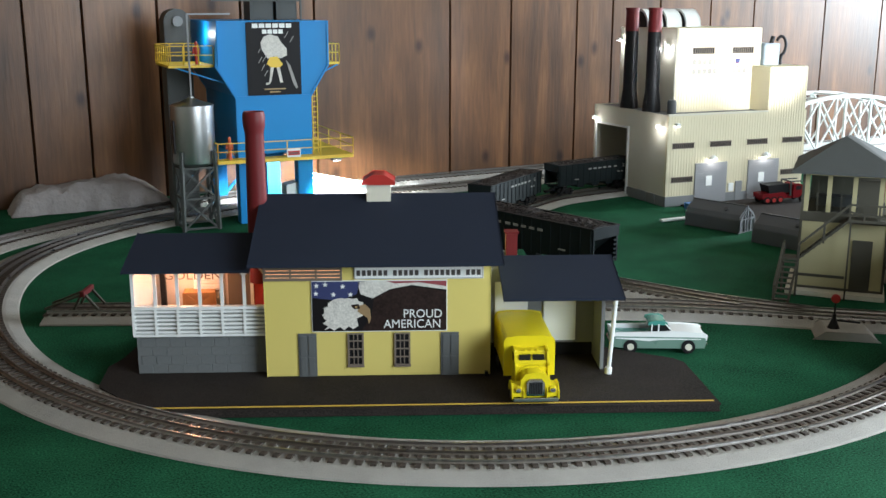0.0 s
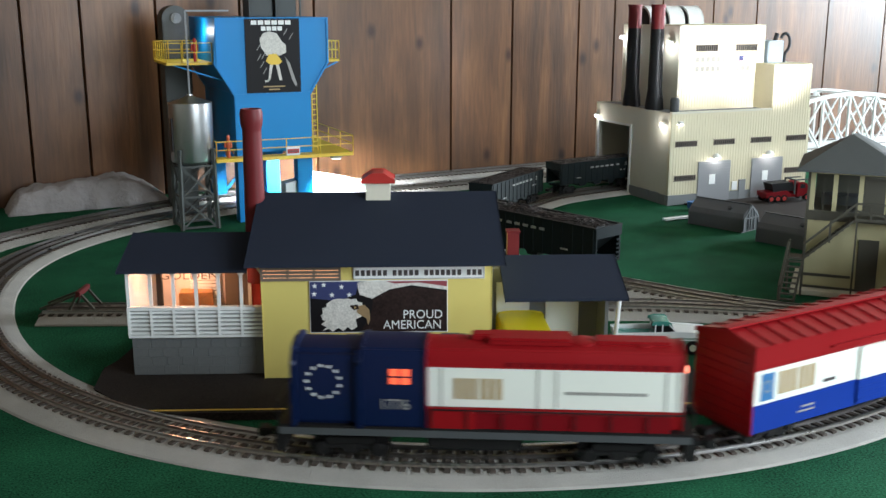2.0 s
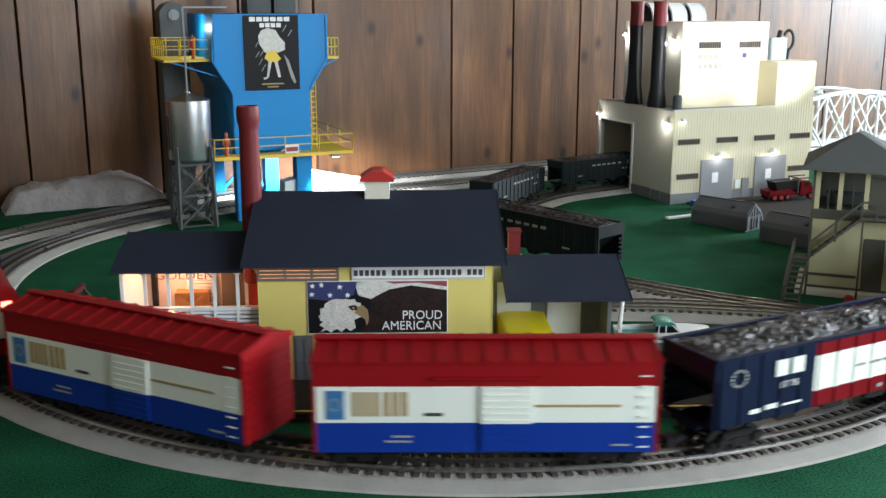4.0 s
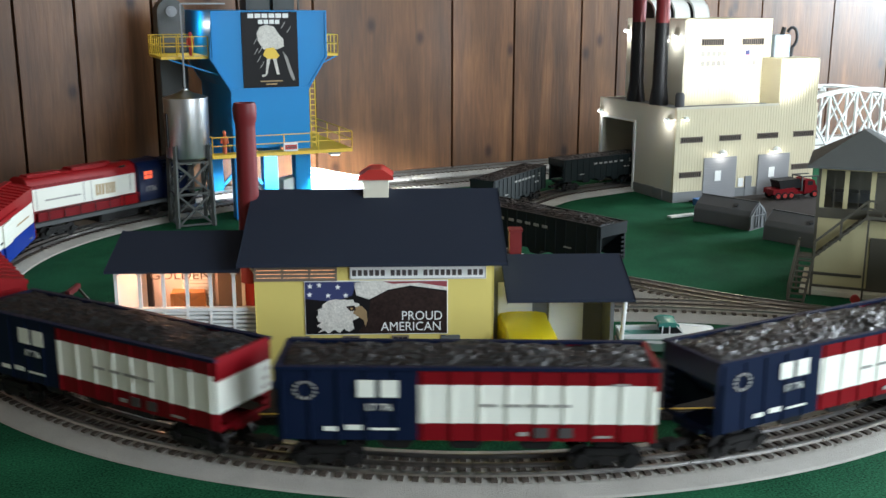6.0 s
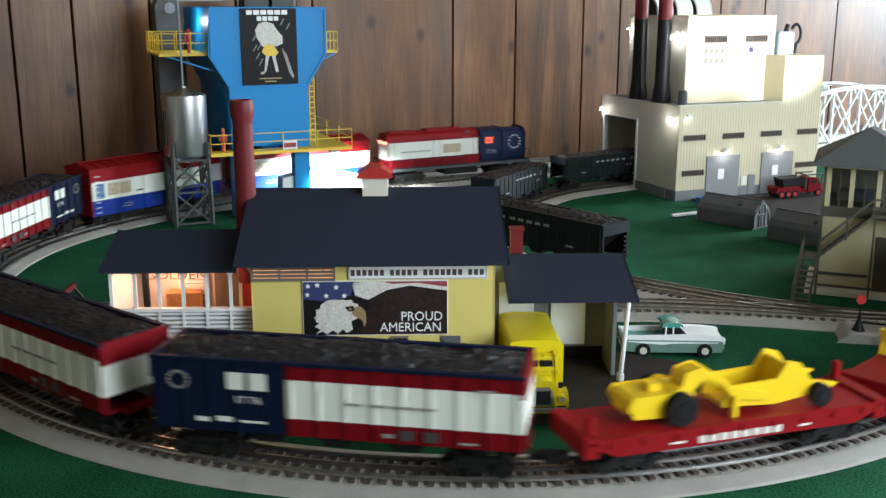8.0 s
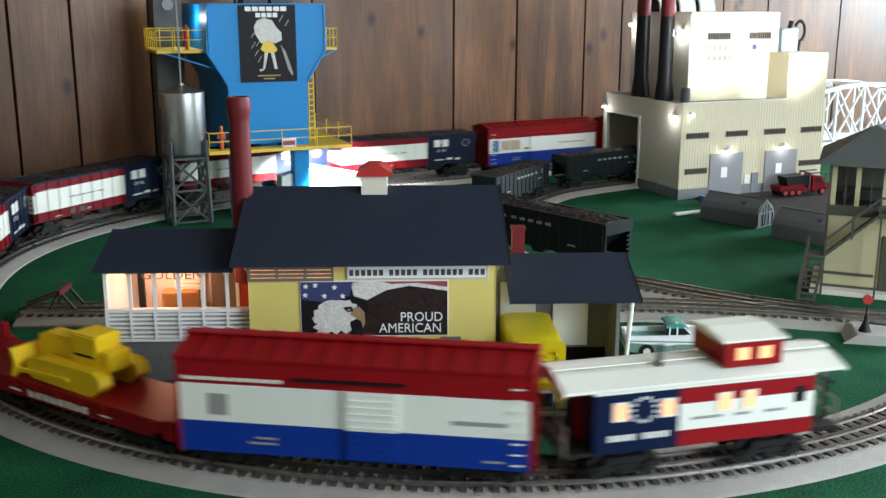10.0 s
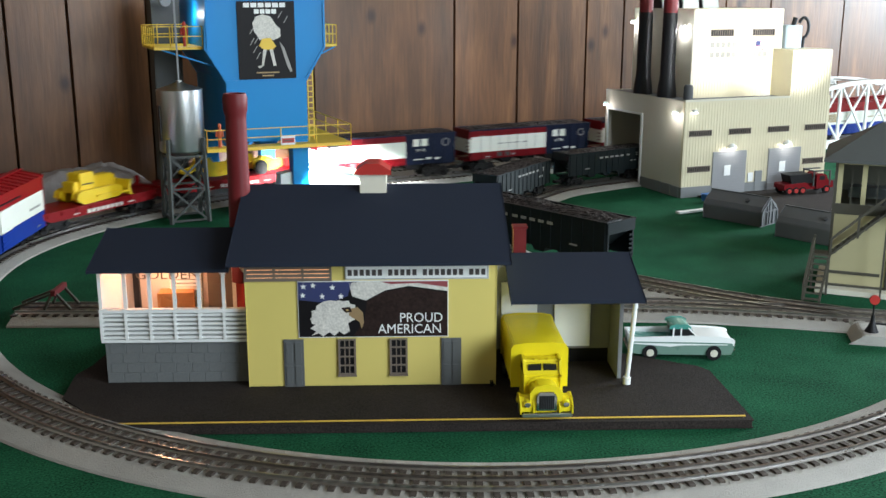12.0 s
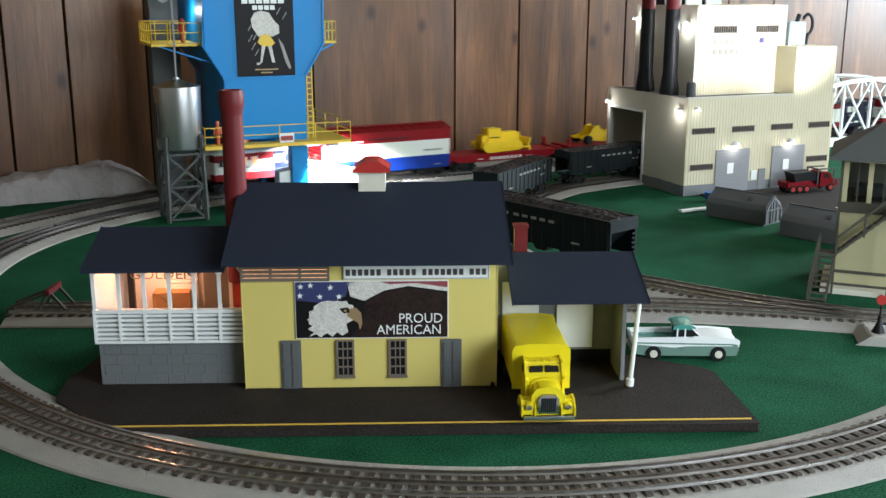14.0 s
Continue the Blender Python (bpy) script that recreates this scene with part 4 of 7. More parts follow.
    part("roof_house", boxes((0.070, 0.108, 0.08, 0.14, 0.339, 0.385), (0.116, 0.150, 0.08, 0.14, 0.339, 0.382)), OLIVE, t, "grey hoist housing", bevel=0.001)
    part("roof_frame", bars(((0.066, 0.07, 0.339), (0.066, 0.07, 0.392)), ((0.112, 0.07, 0.339), (0.112, 0.07, 0.392)), ((0.154, 0.07, 0.339), (0.154, 0.07, 0.392)), ((0.0, 0.07, 0.372), (0.154, 0.07, 0.372)), ((0.066, 0.07, 0.390), (0.154, 0.07, 0.390)), w=0.003), OLIVE, t)
    for x in (0.075, 0.135):
        bm = bmesh.new()
        lathe(bm, [(0.002, 0.392), (0.0022, 0.396), (0.001, 0.398)], x, 0.07, 10)
        part("beacon", bm, LITRED, t, "small red roof beacon")
    # legs' inner braces and chute under the platform
    part("chute", made(lambda bm: prism(bm, [(0.075, 0.118), (0.118, 0.118), (0.106, 0.098), (0.087, 0.098)], "y", 0.06, 0.15)), BLUE, t, "blue loading chute")
    sticks("leg_brace", (((0.0445, 0.237, 0.016), (0.1215, 0.237, 0.100)), ((0.1215, 0.237, 0.016), (0.0445, 0.237, 0.100))), 0.005, BLUE, t)
    lamp = part("lamp_housing", boxes((0.176, 0.192, -0.026, -0.010, 0.1035, 0.1084)), GREY, t)
    part("lamp_lens", boxes((0.178, 0.190, -0.024, -0.012, 0.1025, 0.1034)), LITWHITE, lamp)
    return t


TOWER = tower()
bulb("deck_lamp", (-0.4190, 1.7204, 0.3180), 0.10, (0.85, 0.93, 1.0), 0.003)
flood("tower_lamp", (-0.185, 1.715, 0.1030), (-0.205, 1.790, 0.0), 34.0, (0.90, 0.96, 1.0), 112)


def figure(place, rz, label, m):
    bm = bmesh.new()
    lathe(bm, [(0.0028, 0.0), (0.0031, 0.012), (0.0028, 0.0155), (0.0040, 0.0180), (0.0043, 0.0270), (0.0022, 0.0300), (0.0026, 0.0320), (0.0030, 0.0350), (0.0016, 0.0378)], n=12)
    for s in (-1, 1):
        rod(bm, (0.0046 * s, 0, 0.0275), (0.0052 * s, -0.0020, 0.0170), 0.0014, n=8)
    ob = part("worker_figurine", bm, m, smooth=True, at=pose(*place, 0, 0, rz))
    tagged(ob, label, "figurine", "figurines on the tower")


def on_tower(x, y, z):
    p = TOWER.matrix_basis @ Vector((x, y, z))
    return (p.x, p.y, p.z)


figure(on_tower(0.001, -0.016, 0.1141), 0, "small orange worker figurine on the lower walkway", SKIN)
figure(on_tower(-0.034, 0.045, 0.2681), 0, "small red worker figurine on the upper walkway", RED)


def tank():
    t = thing("silver_tank", pose(-0.4085, 1.630, 0.0, 0, 0, 26), "silver metal tank on a dark lattice stand", "tank")
    bm = bmesh.new()
    lathe(bm, [(0.004, 0.098), (0.014, 0.102), (0.0340, 0.111), (0.0347, 0.1130), (0.0347, 0.2030), (0.0355, 0.2032), (0.0355, 0.2055), (0.0342, 0.2060), (0.0120, 0.2130), (0.0050, 0.2165), (0.0050, 0.2185)], n=40)
    part("tank_shell", bm, SILVER, t, "brushed silver cylinder with a shallow cone top", smooth=True)
    part("label_panel", boxes((-0.0345, -0.0325, -0.012, 0.008, 0.128, 0.182)), BLACK, t, "black side panel")
    rows = []
    q = ((-0.027, -0.027), (0.027, -0.027), (0.027, 0.027), (-0.027, 0.027))
    for i, (x, y) in enumerate(q):
        rows.append(((x * 1.08, y * 1.08, 0.0005), (x, y, 0.132)))
    sticks("stand_leg", rows, 0.0052, OLIVE, t)
    rows = []
    for i in range(4):
        (x0, y0), (x1, y1) = q[i], q[(i + 1) % 4]
        for z in (0.004, 0.054, 0.104):
            rows.append(((x0, y0, z), (x1, y1, z)))
        for z in (0.004, 0.054):
            rows += [((x0, y0, z), (x1, y1, z + 0.05)), ((x1, y1, z), (x0, y0, z + 0.05))]
    sticks("stand_brace", rows, 0.0030, OLIVE, t)
    part("down_pipe", bars(((0.0, 0.0, 0.217), (0.0, 0.0, 0.350)), ((0.0, 0.0, 0.350), (0.075, 0.02, 0.350)), w=0.0026), GREY, t)


tank()

shed = thing("loading_shed", pose(-0.175, 1.760, 0.0, 0, 0, 26), "low shed with a bright white sloping roof beside the tower", "shed")
part("wall", made(lambda bm: prism(bm, [(-0.110, 0.0005), (-0.110, 0.060), (-0.052, 0.070), (0.066, 0.042), (0.066, 0.0005)], "y", -0.014, 0.014)), WHITE, shed, bevel=0.0006)
part("roof", made(lambda bm: prism(bm, [(-0.054, 0.0705), (-0.054, 0.0735), (0.072, 0.0445), (0.072, 0.0415)], "y", -0.018, 0.018)), WHITE, shed, "white sloping roof", bevel=0.0005)


# ---- power plant ----
def plant():
    t = thing("power_plant", pose(0.4135, 1.8075, 0.0, 0, 0, 22.0), "cream corrugated power plant with two black and red stacks", "building")
    L, D, Z1, ZR, Z2 = 0.3145, 0.263, 0.1685, 0.2515, 0.3228
    XS, YU = 0.2225, 0.055
    # lower block, open on its short side for the track
    part("front_wall", boxes((0.0, L, 0.0, 0.006, 0.019, Z1)), CREAM, t, "cream corrugated front")
    ribs = bmesh.new()
    for k in range(52):
        x = 0.003 + k * 0.006
        top = ZR if x > XS else Z1
        prism(ribs, [(x - 0.0016, 0.0), (x + 0.0016, 0.0), (x + 0.0008, -0.0005), (x - 0.0008, -0.0005)], "z", 0.0195, top - 0.002)
    tagged(part("corrugation", ribs, CREAM, t), kind="stuff")
    part("plinth", boxes((-0.001, L + 0.001, -0.0022, 0.006, 0.0005, 0.019)), GREY, t, "dark grey plinth")
    part("end_wall", boxes((0.0, 0.006, 0.006, 0.134, 0.019, Z1), (0.0, 0.006, 0.249, D, 0.0005, Z1), (0.0, 0.006, 0.134, 0.249, 0.132, Z1)), BEIGE, t, "beige end wall with a track doorway", bevel=0.0005)
    part("end_plinth", boxes((-0.0016, 0.006, 0.0062, 0.134, 0.0005, 0.0188)), GREY, t)
    part("door_trim", boxes((-0.0025, 0.0, 0.129, 0.134, 0.0005, 0.136), (-0.0025, 0.0, 0.249, 0.254, 0.0005, 0.136), (-0.0025, 0.0, 0.134, 0.249, 0.132, 0.136)), WHITE, t)
    part("back_wall", boxes((0.0, L, D - 0.006, D, 0.0005, Z1)), BEIGE, t)
    part("right_wall", boxes((L - 0.006, L, 0.006, D - 0.006, 0.0005, ZR)), BEIGE, t)
    part("low_roof", boxes((0.006, L - 0.006, 0.006, D - 0.006, Z1 - 0.006, Z1 - 0.001)), GREY, t)
    part("parapet", boxes((-0.001, XS, -0.0016, 0.0045, Z1 - 0.001, Z1 + 0.0025)), BEIGE, t, bevel=0.0004)
    part("stair_block", boxes((XS, L - 0.006, 0.0005, 0.130, Z1 - 0.0005, ZR)), CREAM, t, "taller cream block", bevel=0.0005)
    # upper block
    x0, x1 = 0.049, 0.241
    part("upper_block", boxes((x0, x1, YU, 0.250, Z1 - 0.001, Z2)), CREAM, t, "tall cream upper block", bevel=0.0006)
    part("upper_side", boxes((x0 - 0.0015, x0 - 0.0002, YU + 0.001, 0.249, Z1 + 0.001, Z2 - 0.001)), BEIGE, t)
    ribs = bmesh.new()
    for k in range(31):
        x = x0 + 0.003 + k * 0.006
        prism(ribs, [(x - 0.0016, YU), (x + 0.0016, YU), (x + 0.0008, YU - 0.0005), (x - 0.0008, YU - 0.0005)], "z", Z1 + 0.002, Z2 - 0.001)
    tagged(part("upper_corrugation", ribs, CREAM, t), kind="stuff")
    # company lettering as bars and a small flag
    word = [(0.084 + k * 0.0118, 0.0075) for k in range(7)]
    rows = [(x, x + w, YU - 0.0016, YU - 0.0007, 0.2560, 0.2650) for x, w in word]
    word = [(0.084 + k * 0.0118, 0.0075) for k in range(5)] + [(0.152 + k * 0.0118, 0.0075) for k in range(5)]
    rows += [(x, x + w, YU - 0.0016, YU - 0.0007, 0.2385, 0.2475) for x, w in word]
    part("lettering", boxes(*rows), INK, t)
    fx, fy = 0.181, YU - 0.0010
    fl = part("flag_panel", boxes((fx, fx + 0.020, fy - 0.0010, fy + 0.0004, 0.2500, 0.2660)), WHITE, t, "small painted flag")
    part("flag_stripes", boxes(*[(fx, fx + 0.020, fy - 0.0016, fy - 0.0009, z, z + 0.0016) for z in (0.2500, 0.2532, 0.2564, 0.2596, 0.2636)]), FLAGR, fl)
    part("flag_corner", boxes((fx, fx + 0.009, fy - 0.0022, fy - 0.0008, 0.2580, 0.2660)), FLAGB, fl)

    def grille(x, z, w=0.0455, h=0.0085, y=-0.0016):
        g = part("grille", boxes((x, x + w, y, y + 0.003, z, z + h)), BLACK, t, "small barred grille")
        rows = [(x - 0.001, x + w + 0.001, y - 0.0008, y + 0.001, z - 0.001, z + 0.0004), (x - 0.001, x + w + 0.001, y - 0.0008, y + 0.001, z + h - 0.0004, z + h + 0.001)]
        rows += [(x + k * w / 10 - 0.0006, x + k * w / 10 + 0.0006, y - 0.0006, y + 0.001, z, z + h) for k in range(11)]
        part("grating", boxes(*rows), BROWNG, g)
    for x, z in ((0.011, 0.1085), (0.0945, 0.1085), (0.1785, 0.1085), (0.2610, 0.1085), (0.0115, 0.0455), (0.2620, 0.0465)):
        grille(x, z)
    for x in (0.0835, 0.1735):
        grille(x, 0.2760, w=0.0475, h=0.0105, y=YU - 0.0018)
    for x in (0.0625, 0.1830):
        d = part("shutter_door", boxes((x, x + 0.0710, -0.0030, 0.001, 0.0005, 0.0782)), DOORG, t, "grey ribbed roller door")
        pieces("slat", [(x, x + 0.0710, -0.0036, -0.0029, z, z + 0.0036) for z in np.arange(0.003, 0.074, 0.0048)], DOORG, d)
        part("notice", boxes((x + 0.0240, x + 0.0370, -0.0044, -0.0034, 0.0355, 0.0540)), WHITE, d)
        lamp = part("wall_lamp", made(lambda bm: lathe(bm, [(0.0085, 0.0850), (0.0060, 0.0895), (0.0015, 0.0930)], x + 0.0345, -0.009, 14)), WHITE, t, "white shaded wall lamp")
        part("lamp_bulb", made(lambda bm: lathe(bm, [(0.002, 0.0825), (0.0035, 0.0845), (0.002, 0.0853)], x + 0.0345, -0.009, 12)), LITWHITE, lamp)
    pd = part("small_door", boxes((0.1560, 0.1705, -0.0030, 0.001, 0.0005, 0.0395)), GREY, t, "small grey door")
    part("door_notice", boxes((0.1400, 0.1510, -0.0030, -0.0016, 0.0210, 0.0370)), WHITE, t, "white and red notice")
    part("side_door", boxes((-0.0030, 0.0005, 0.030, 0.046, 0.002, 0.020), (-0.0030, 0.0005, 0.060, 0.090, 0.002, 0.020)), GREY, t)
    for x, y, z in ((-0.006, 0.020, 0.148), (-0.006, 0.252, 0.143), (x0 - 0.006, 0.080, 0.292), (x0 - 0.006, 0.245, 0.298), (0.016, -0.006, 0.152)):
        lamp = part("flood_lamp", made(lambda bm: bx(bm, x - 0.004, x + 0.004, y - 0.004, y + 0.004, z - 0.002, z + 0.003)), WHITE, t, "small lit floodlight", bevel=0.0008)
        part("lamp_lens", boxes((x - 0.0034, x + 0.0034, y - 0.0034, y + 0.0034, z - 0.0032, z - 0.0022)), LITWHITE, lamp)
    # stacks
    for x, y in ((0.020, 0.166), (0.020, 0.088)):
        bm = bmesh.new()
        lathe(bm, [(0.0175, Z1 - 0.001), (0.0170, 0.178), (0.0132, 0.206), (0.0125, 0.316)], x, y, 22)
        s = part("smokestack", bm, BLACK, t, "tall black stack with a red top", smooth=True)
        bm = bmesh.new()
        lathe(bm, [(0.0127, 0.316), (0.0125, 0.355), (0.0136, 0.3555), (0.0136, 0.360), (0.0105, 0.360), (0.0105, 0.354)], x, y, 22)
        part("red_collar", bm, BRED, s, smooth=True)
    bm = bmesh.new()
    lathe(bm, [(0.0085, Z1), (0.0085, 0.190), (0.0065, 0.194)], 0.026, 0.030, 16)
    part("roof_tank", bm, DKGREY, t, smooth=True)
    # round-topped roof ducts
    for k in range(3):
        x = 0.078 + k * 0.044
        arcp = [(0.190 + 0.033 * math.cos(a), Z2 + 0.002 + 0.033 * math.sin(a)) for a in np.linspace(0, math.pi, 14)]
        d = part("roof_duct", made(lambda bm: prism(bm, [(0.157, Z2 - 0.001)] + arcp[::-1] + [(0.223, Z2 - 0.001)], "x", x - 0.028, x + 0.006)), WHITE, t, "white round-topped roof duct", bevel=0.0006, smooth=True)
        arcq = [(0.190 + 0.0292 * math.cos(a), Z2 + 0.002 + 0.0292 * math.sin(a)) for a in np.linspace(0, math.pi, 14)]
        part("duct_mouth", made(lambda bm: prism(bm, [(0.1608, Z2)] + arcq[::-1] + [(0.2192, Z2)], "x", x - 0.0295, x - 0.0275)), BLACK, d)
    part("roof_unit", boxes((0.2450, 0.2820, 0.050, 0.090, ZR, 0.2930)), mat("pale_blue_grey_unit", (0.33, 0.40, 0.44), 0.5), t, "pale blue-grey roof unit", bevel=0.0015)
    bm = bmesh.new()
    a = [Vector((0.292 + 0.012 * math.cos(w), 0.06, 0.288 + 0.018 * math.sin(w))) for w in np.linspace(2.6, -1.4, 12)]
    for p, q in zip(a, a[1:]):
        rod(bm, p, q, 0.0030, n=8)
    rod(bm, a[-1], (0.292, 0.06, ZR), 0.0030, n=8)
    rod(bm, (0.268, 0.06, 0.292), (0.272, 0.06, 0.306), 0.0045, n=10)
    part("roof_pipe", bm, BLACK, t, "bent black roof pipe", smooth=True)
    return t


PLANT = plant()


def on_plant(x, y, z):
    p = PLANT.matrix_basis @ Vector((x, y, z))
    return (p.x, p.y, p.z)


# two unseen spots in mid-air, added to brighten the upper fronts; no fixture there
flood("plant_flood", on_plant(0.085, -0.120, 0.275), on_plant(0.095, 0.05, 0.278), 2.7, (0.93, 0.97, 1.0), 72)
flood("plant_flood_far", on_plant(0.200, -0.130, 0.258), on_plant(0.232, 0.03, 0.255), 2.8, (0.93, 0.97, 1.0), 70)
bulb("plant_door_lamp", on_plant(0.097, -0.016, 0.080), 0.02, (1.0, 0.96, 0.88), 0.004)
bulb("plant_door_lamp_far", on_plant(0.2175, -0.016, 0.080), 0.02, (1.0, 0.96, 0.88), 0.004)
bulb("plant_side_lamp", on_plant(-0.018, 0.022, 0.142), 0.038, (1.0, 0.98, 0.95), 0.004)

bulb("plant_doorway_lamp", on_plant(-0.018, 0.250, 0.138), 0.030, (1.0, 0.98, 0.95), 0.004)
bulb("plant_upper_lamp", on_plant(0.034, 0.080, 0.284), 0.060, (0.95, 0.98, 1.0), 0.003)
bulb("plant_upper_lamp_far", on_plant(0.034, 0.236, 0.290), 0.050, (0.95, 0.98, 1.0), 0.003)

yard = thing("plant_yard", pose(0.60, 1.80, 0.0, 0, 0, 26), "flat dark grey asphalt yard before the plant", "yard", kind="structure")
part("yard_slab", boxes((-0.130, 0.50, -0.165, 0.100, 0.0004, 0.0030)), ASPHALT, yard)
part("yard_line", boxes((-0.010, 0.11, -0.112, -0.107, 0.0031, 0.0034)), WHITE, yard)
part("pipe_bundle", boxes((-0.26, -0.180, -0.030, -0.020, 0.0032, 0.0062)), WHITE, yard)


def haul_truck():
    t = thing("haul_truck", pose(0.642, 1.848, 0.0032, 0, 0, 18) @ Matrix.Diagonal((0.78, 0.80, 0.74, 1)), "red three-axle toy haul truck with a black bed", "truck")
    part("frame", boxes((-0.062, 0.062, -0.013, 0.013, 0.010, 0.017)), DKRED, t, bevel=0.0008)
    part("deck", made(lambda bm: prism(bm, [(-0.064, 0.014), (-0.064, 0.024), (-0.010, 0.027), (0.000, 0.022), (0.000, 0.014)], "y", -0.019, 0.019)), DKRED, t, "red rear deck", bevel=0.0012)
    part("cab", made(lambda bm: prism(bm, [(0.022, 0.014), (0.022, 0.045), (0.034, 0.047), (0.046, 0.042), (0.050, 0.030), (0.064, 0.027), (0.066, 0.014)], "y", -0.018, 0.018)), DKRED, t, "red cab", bevel=0.0014)
    part("cab_window", boxes((0.028, 0.042, -0.0186, 0.0186, 0.032, 0.042)), BLACK, t)
    part("load", made(lambda bm: prism(bm, [(-0.044, 0.027), (-0.050, 0.046), (0.006, 0.048), (0.010, 0.027)], "y", -0.017, 0.017)), BLACK, t, "dark load box", bevel=0.001)
    part("rack", bars(((0.012, -0.018, 0.018), (0.012, -0.018, 0.055)), ((0.012, 0.018, 0.018), (0.012, 0.018, 0.055)), ((0.012, -0.018, 0.054), (0.012, 0.018, 0.054)), ((0.012, 0.018, 0.054), (0.056, 0.018, 0.054)), ((0.012, -0.018, 0.054), (0.056, -0.018, 0.054)), ((0.056, -0.018, 0.054), (0.056, -0.018, 0.018)), w=0.003), OLIVE, t)
    for x in (-0.052, -0.034, -0.016, 0.048):
        for s in (-1, 1):
            wheel(t, x, 0.0165 * s, 0.0090, 0.0070, hub=RED)


haul_truck()
skip = part("blue_bin", made(lambda bm: prism(bm, [(-0.012, 0.0), (0.012, 0.0), (0.014, 0.012), (-0.014, 0.012)], "y", -0.009, 0.009)), mat("bin_blue_paint", (0.05, 0.17, 0.42), 0.5), at=pose(0.458, 1.770, 0.0032, 0, 0, 26), bevel=0.0006)
tagged(skip, "small blue bin beside the plant yard", "bin")


def culvert(x, y, rz, n=0):
    t = thing("storage_hut", pose(x, y, 0.0005, 0, 0, rz), "long low grey hut with a pitched roof", "hut", "grey huts by the yard")
    prof = [(-0.024, 0.0), (-0.024, 0.022), (-0.019, 0.030), (0.0, 0.043), (0.019, 0.030), (0.024, 0.022), (0.024, 0.0)]
    part("body", made(lambda bm: prism(bm, prof, "x", -0.051, 0.051)), HUT, t, "grey ribbed body", bevel=0.0008)
    part("end_frame", bars(((0.0517, -0.022, 0.002), (0.0517, -0.022, 0.022)), ((0.0517, 0.022, 0.002), (0.0517, 0.022, 0.022)), ((0.0517, -0.022, 0.022), (0.0517, 0.022, 0.022)), ((0.0517, -0.022, 0.022), (0.0517, 0.0, 0.041)), ((0.0517, 0.022, 0.022), (0.0517, 0.0, 0.041)), ((0.0517, 0.0, 0.002), (0.0517, 0.0, 0.041)), ((0.0517, -0.007, 0.002), (0.0517, -0.007, 0.034)), ((0.0517, 0.010, 0.002), (0.0517, 0.010, 0.032)), w=0.0022), HUT, t)
    part("ridge", boxes((-0.052, 0.052, -0.0014, 0.0014, 0.0424, 0.0440)), DKGREY, t)
    bm = bmesh.new()
    rod(bm, (0.020, -0.012, 0.0340), (0.020, -0.014, 0.0372), 0.0035, n=10)
    part("roof_knob", bm, DKGREY, t)
    return t


culvert(0.467, 1.628, -47)
culvert(0.540, 1.4925, -49, 1)


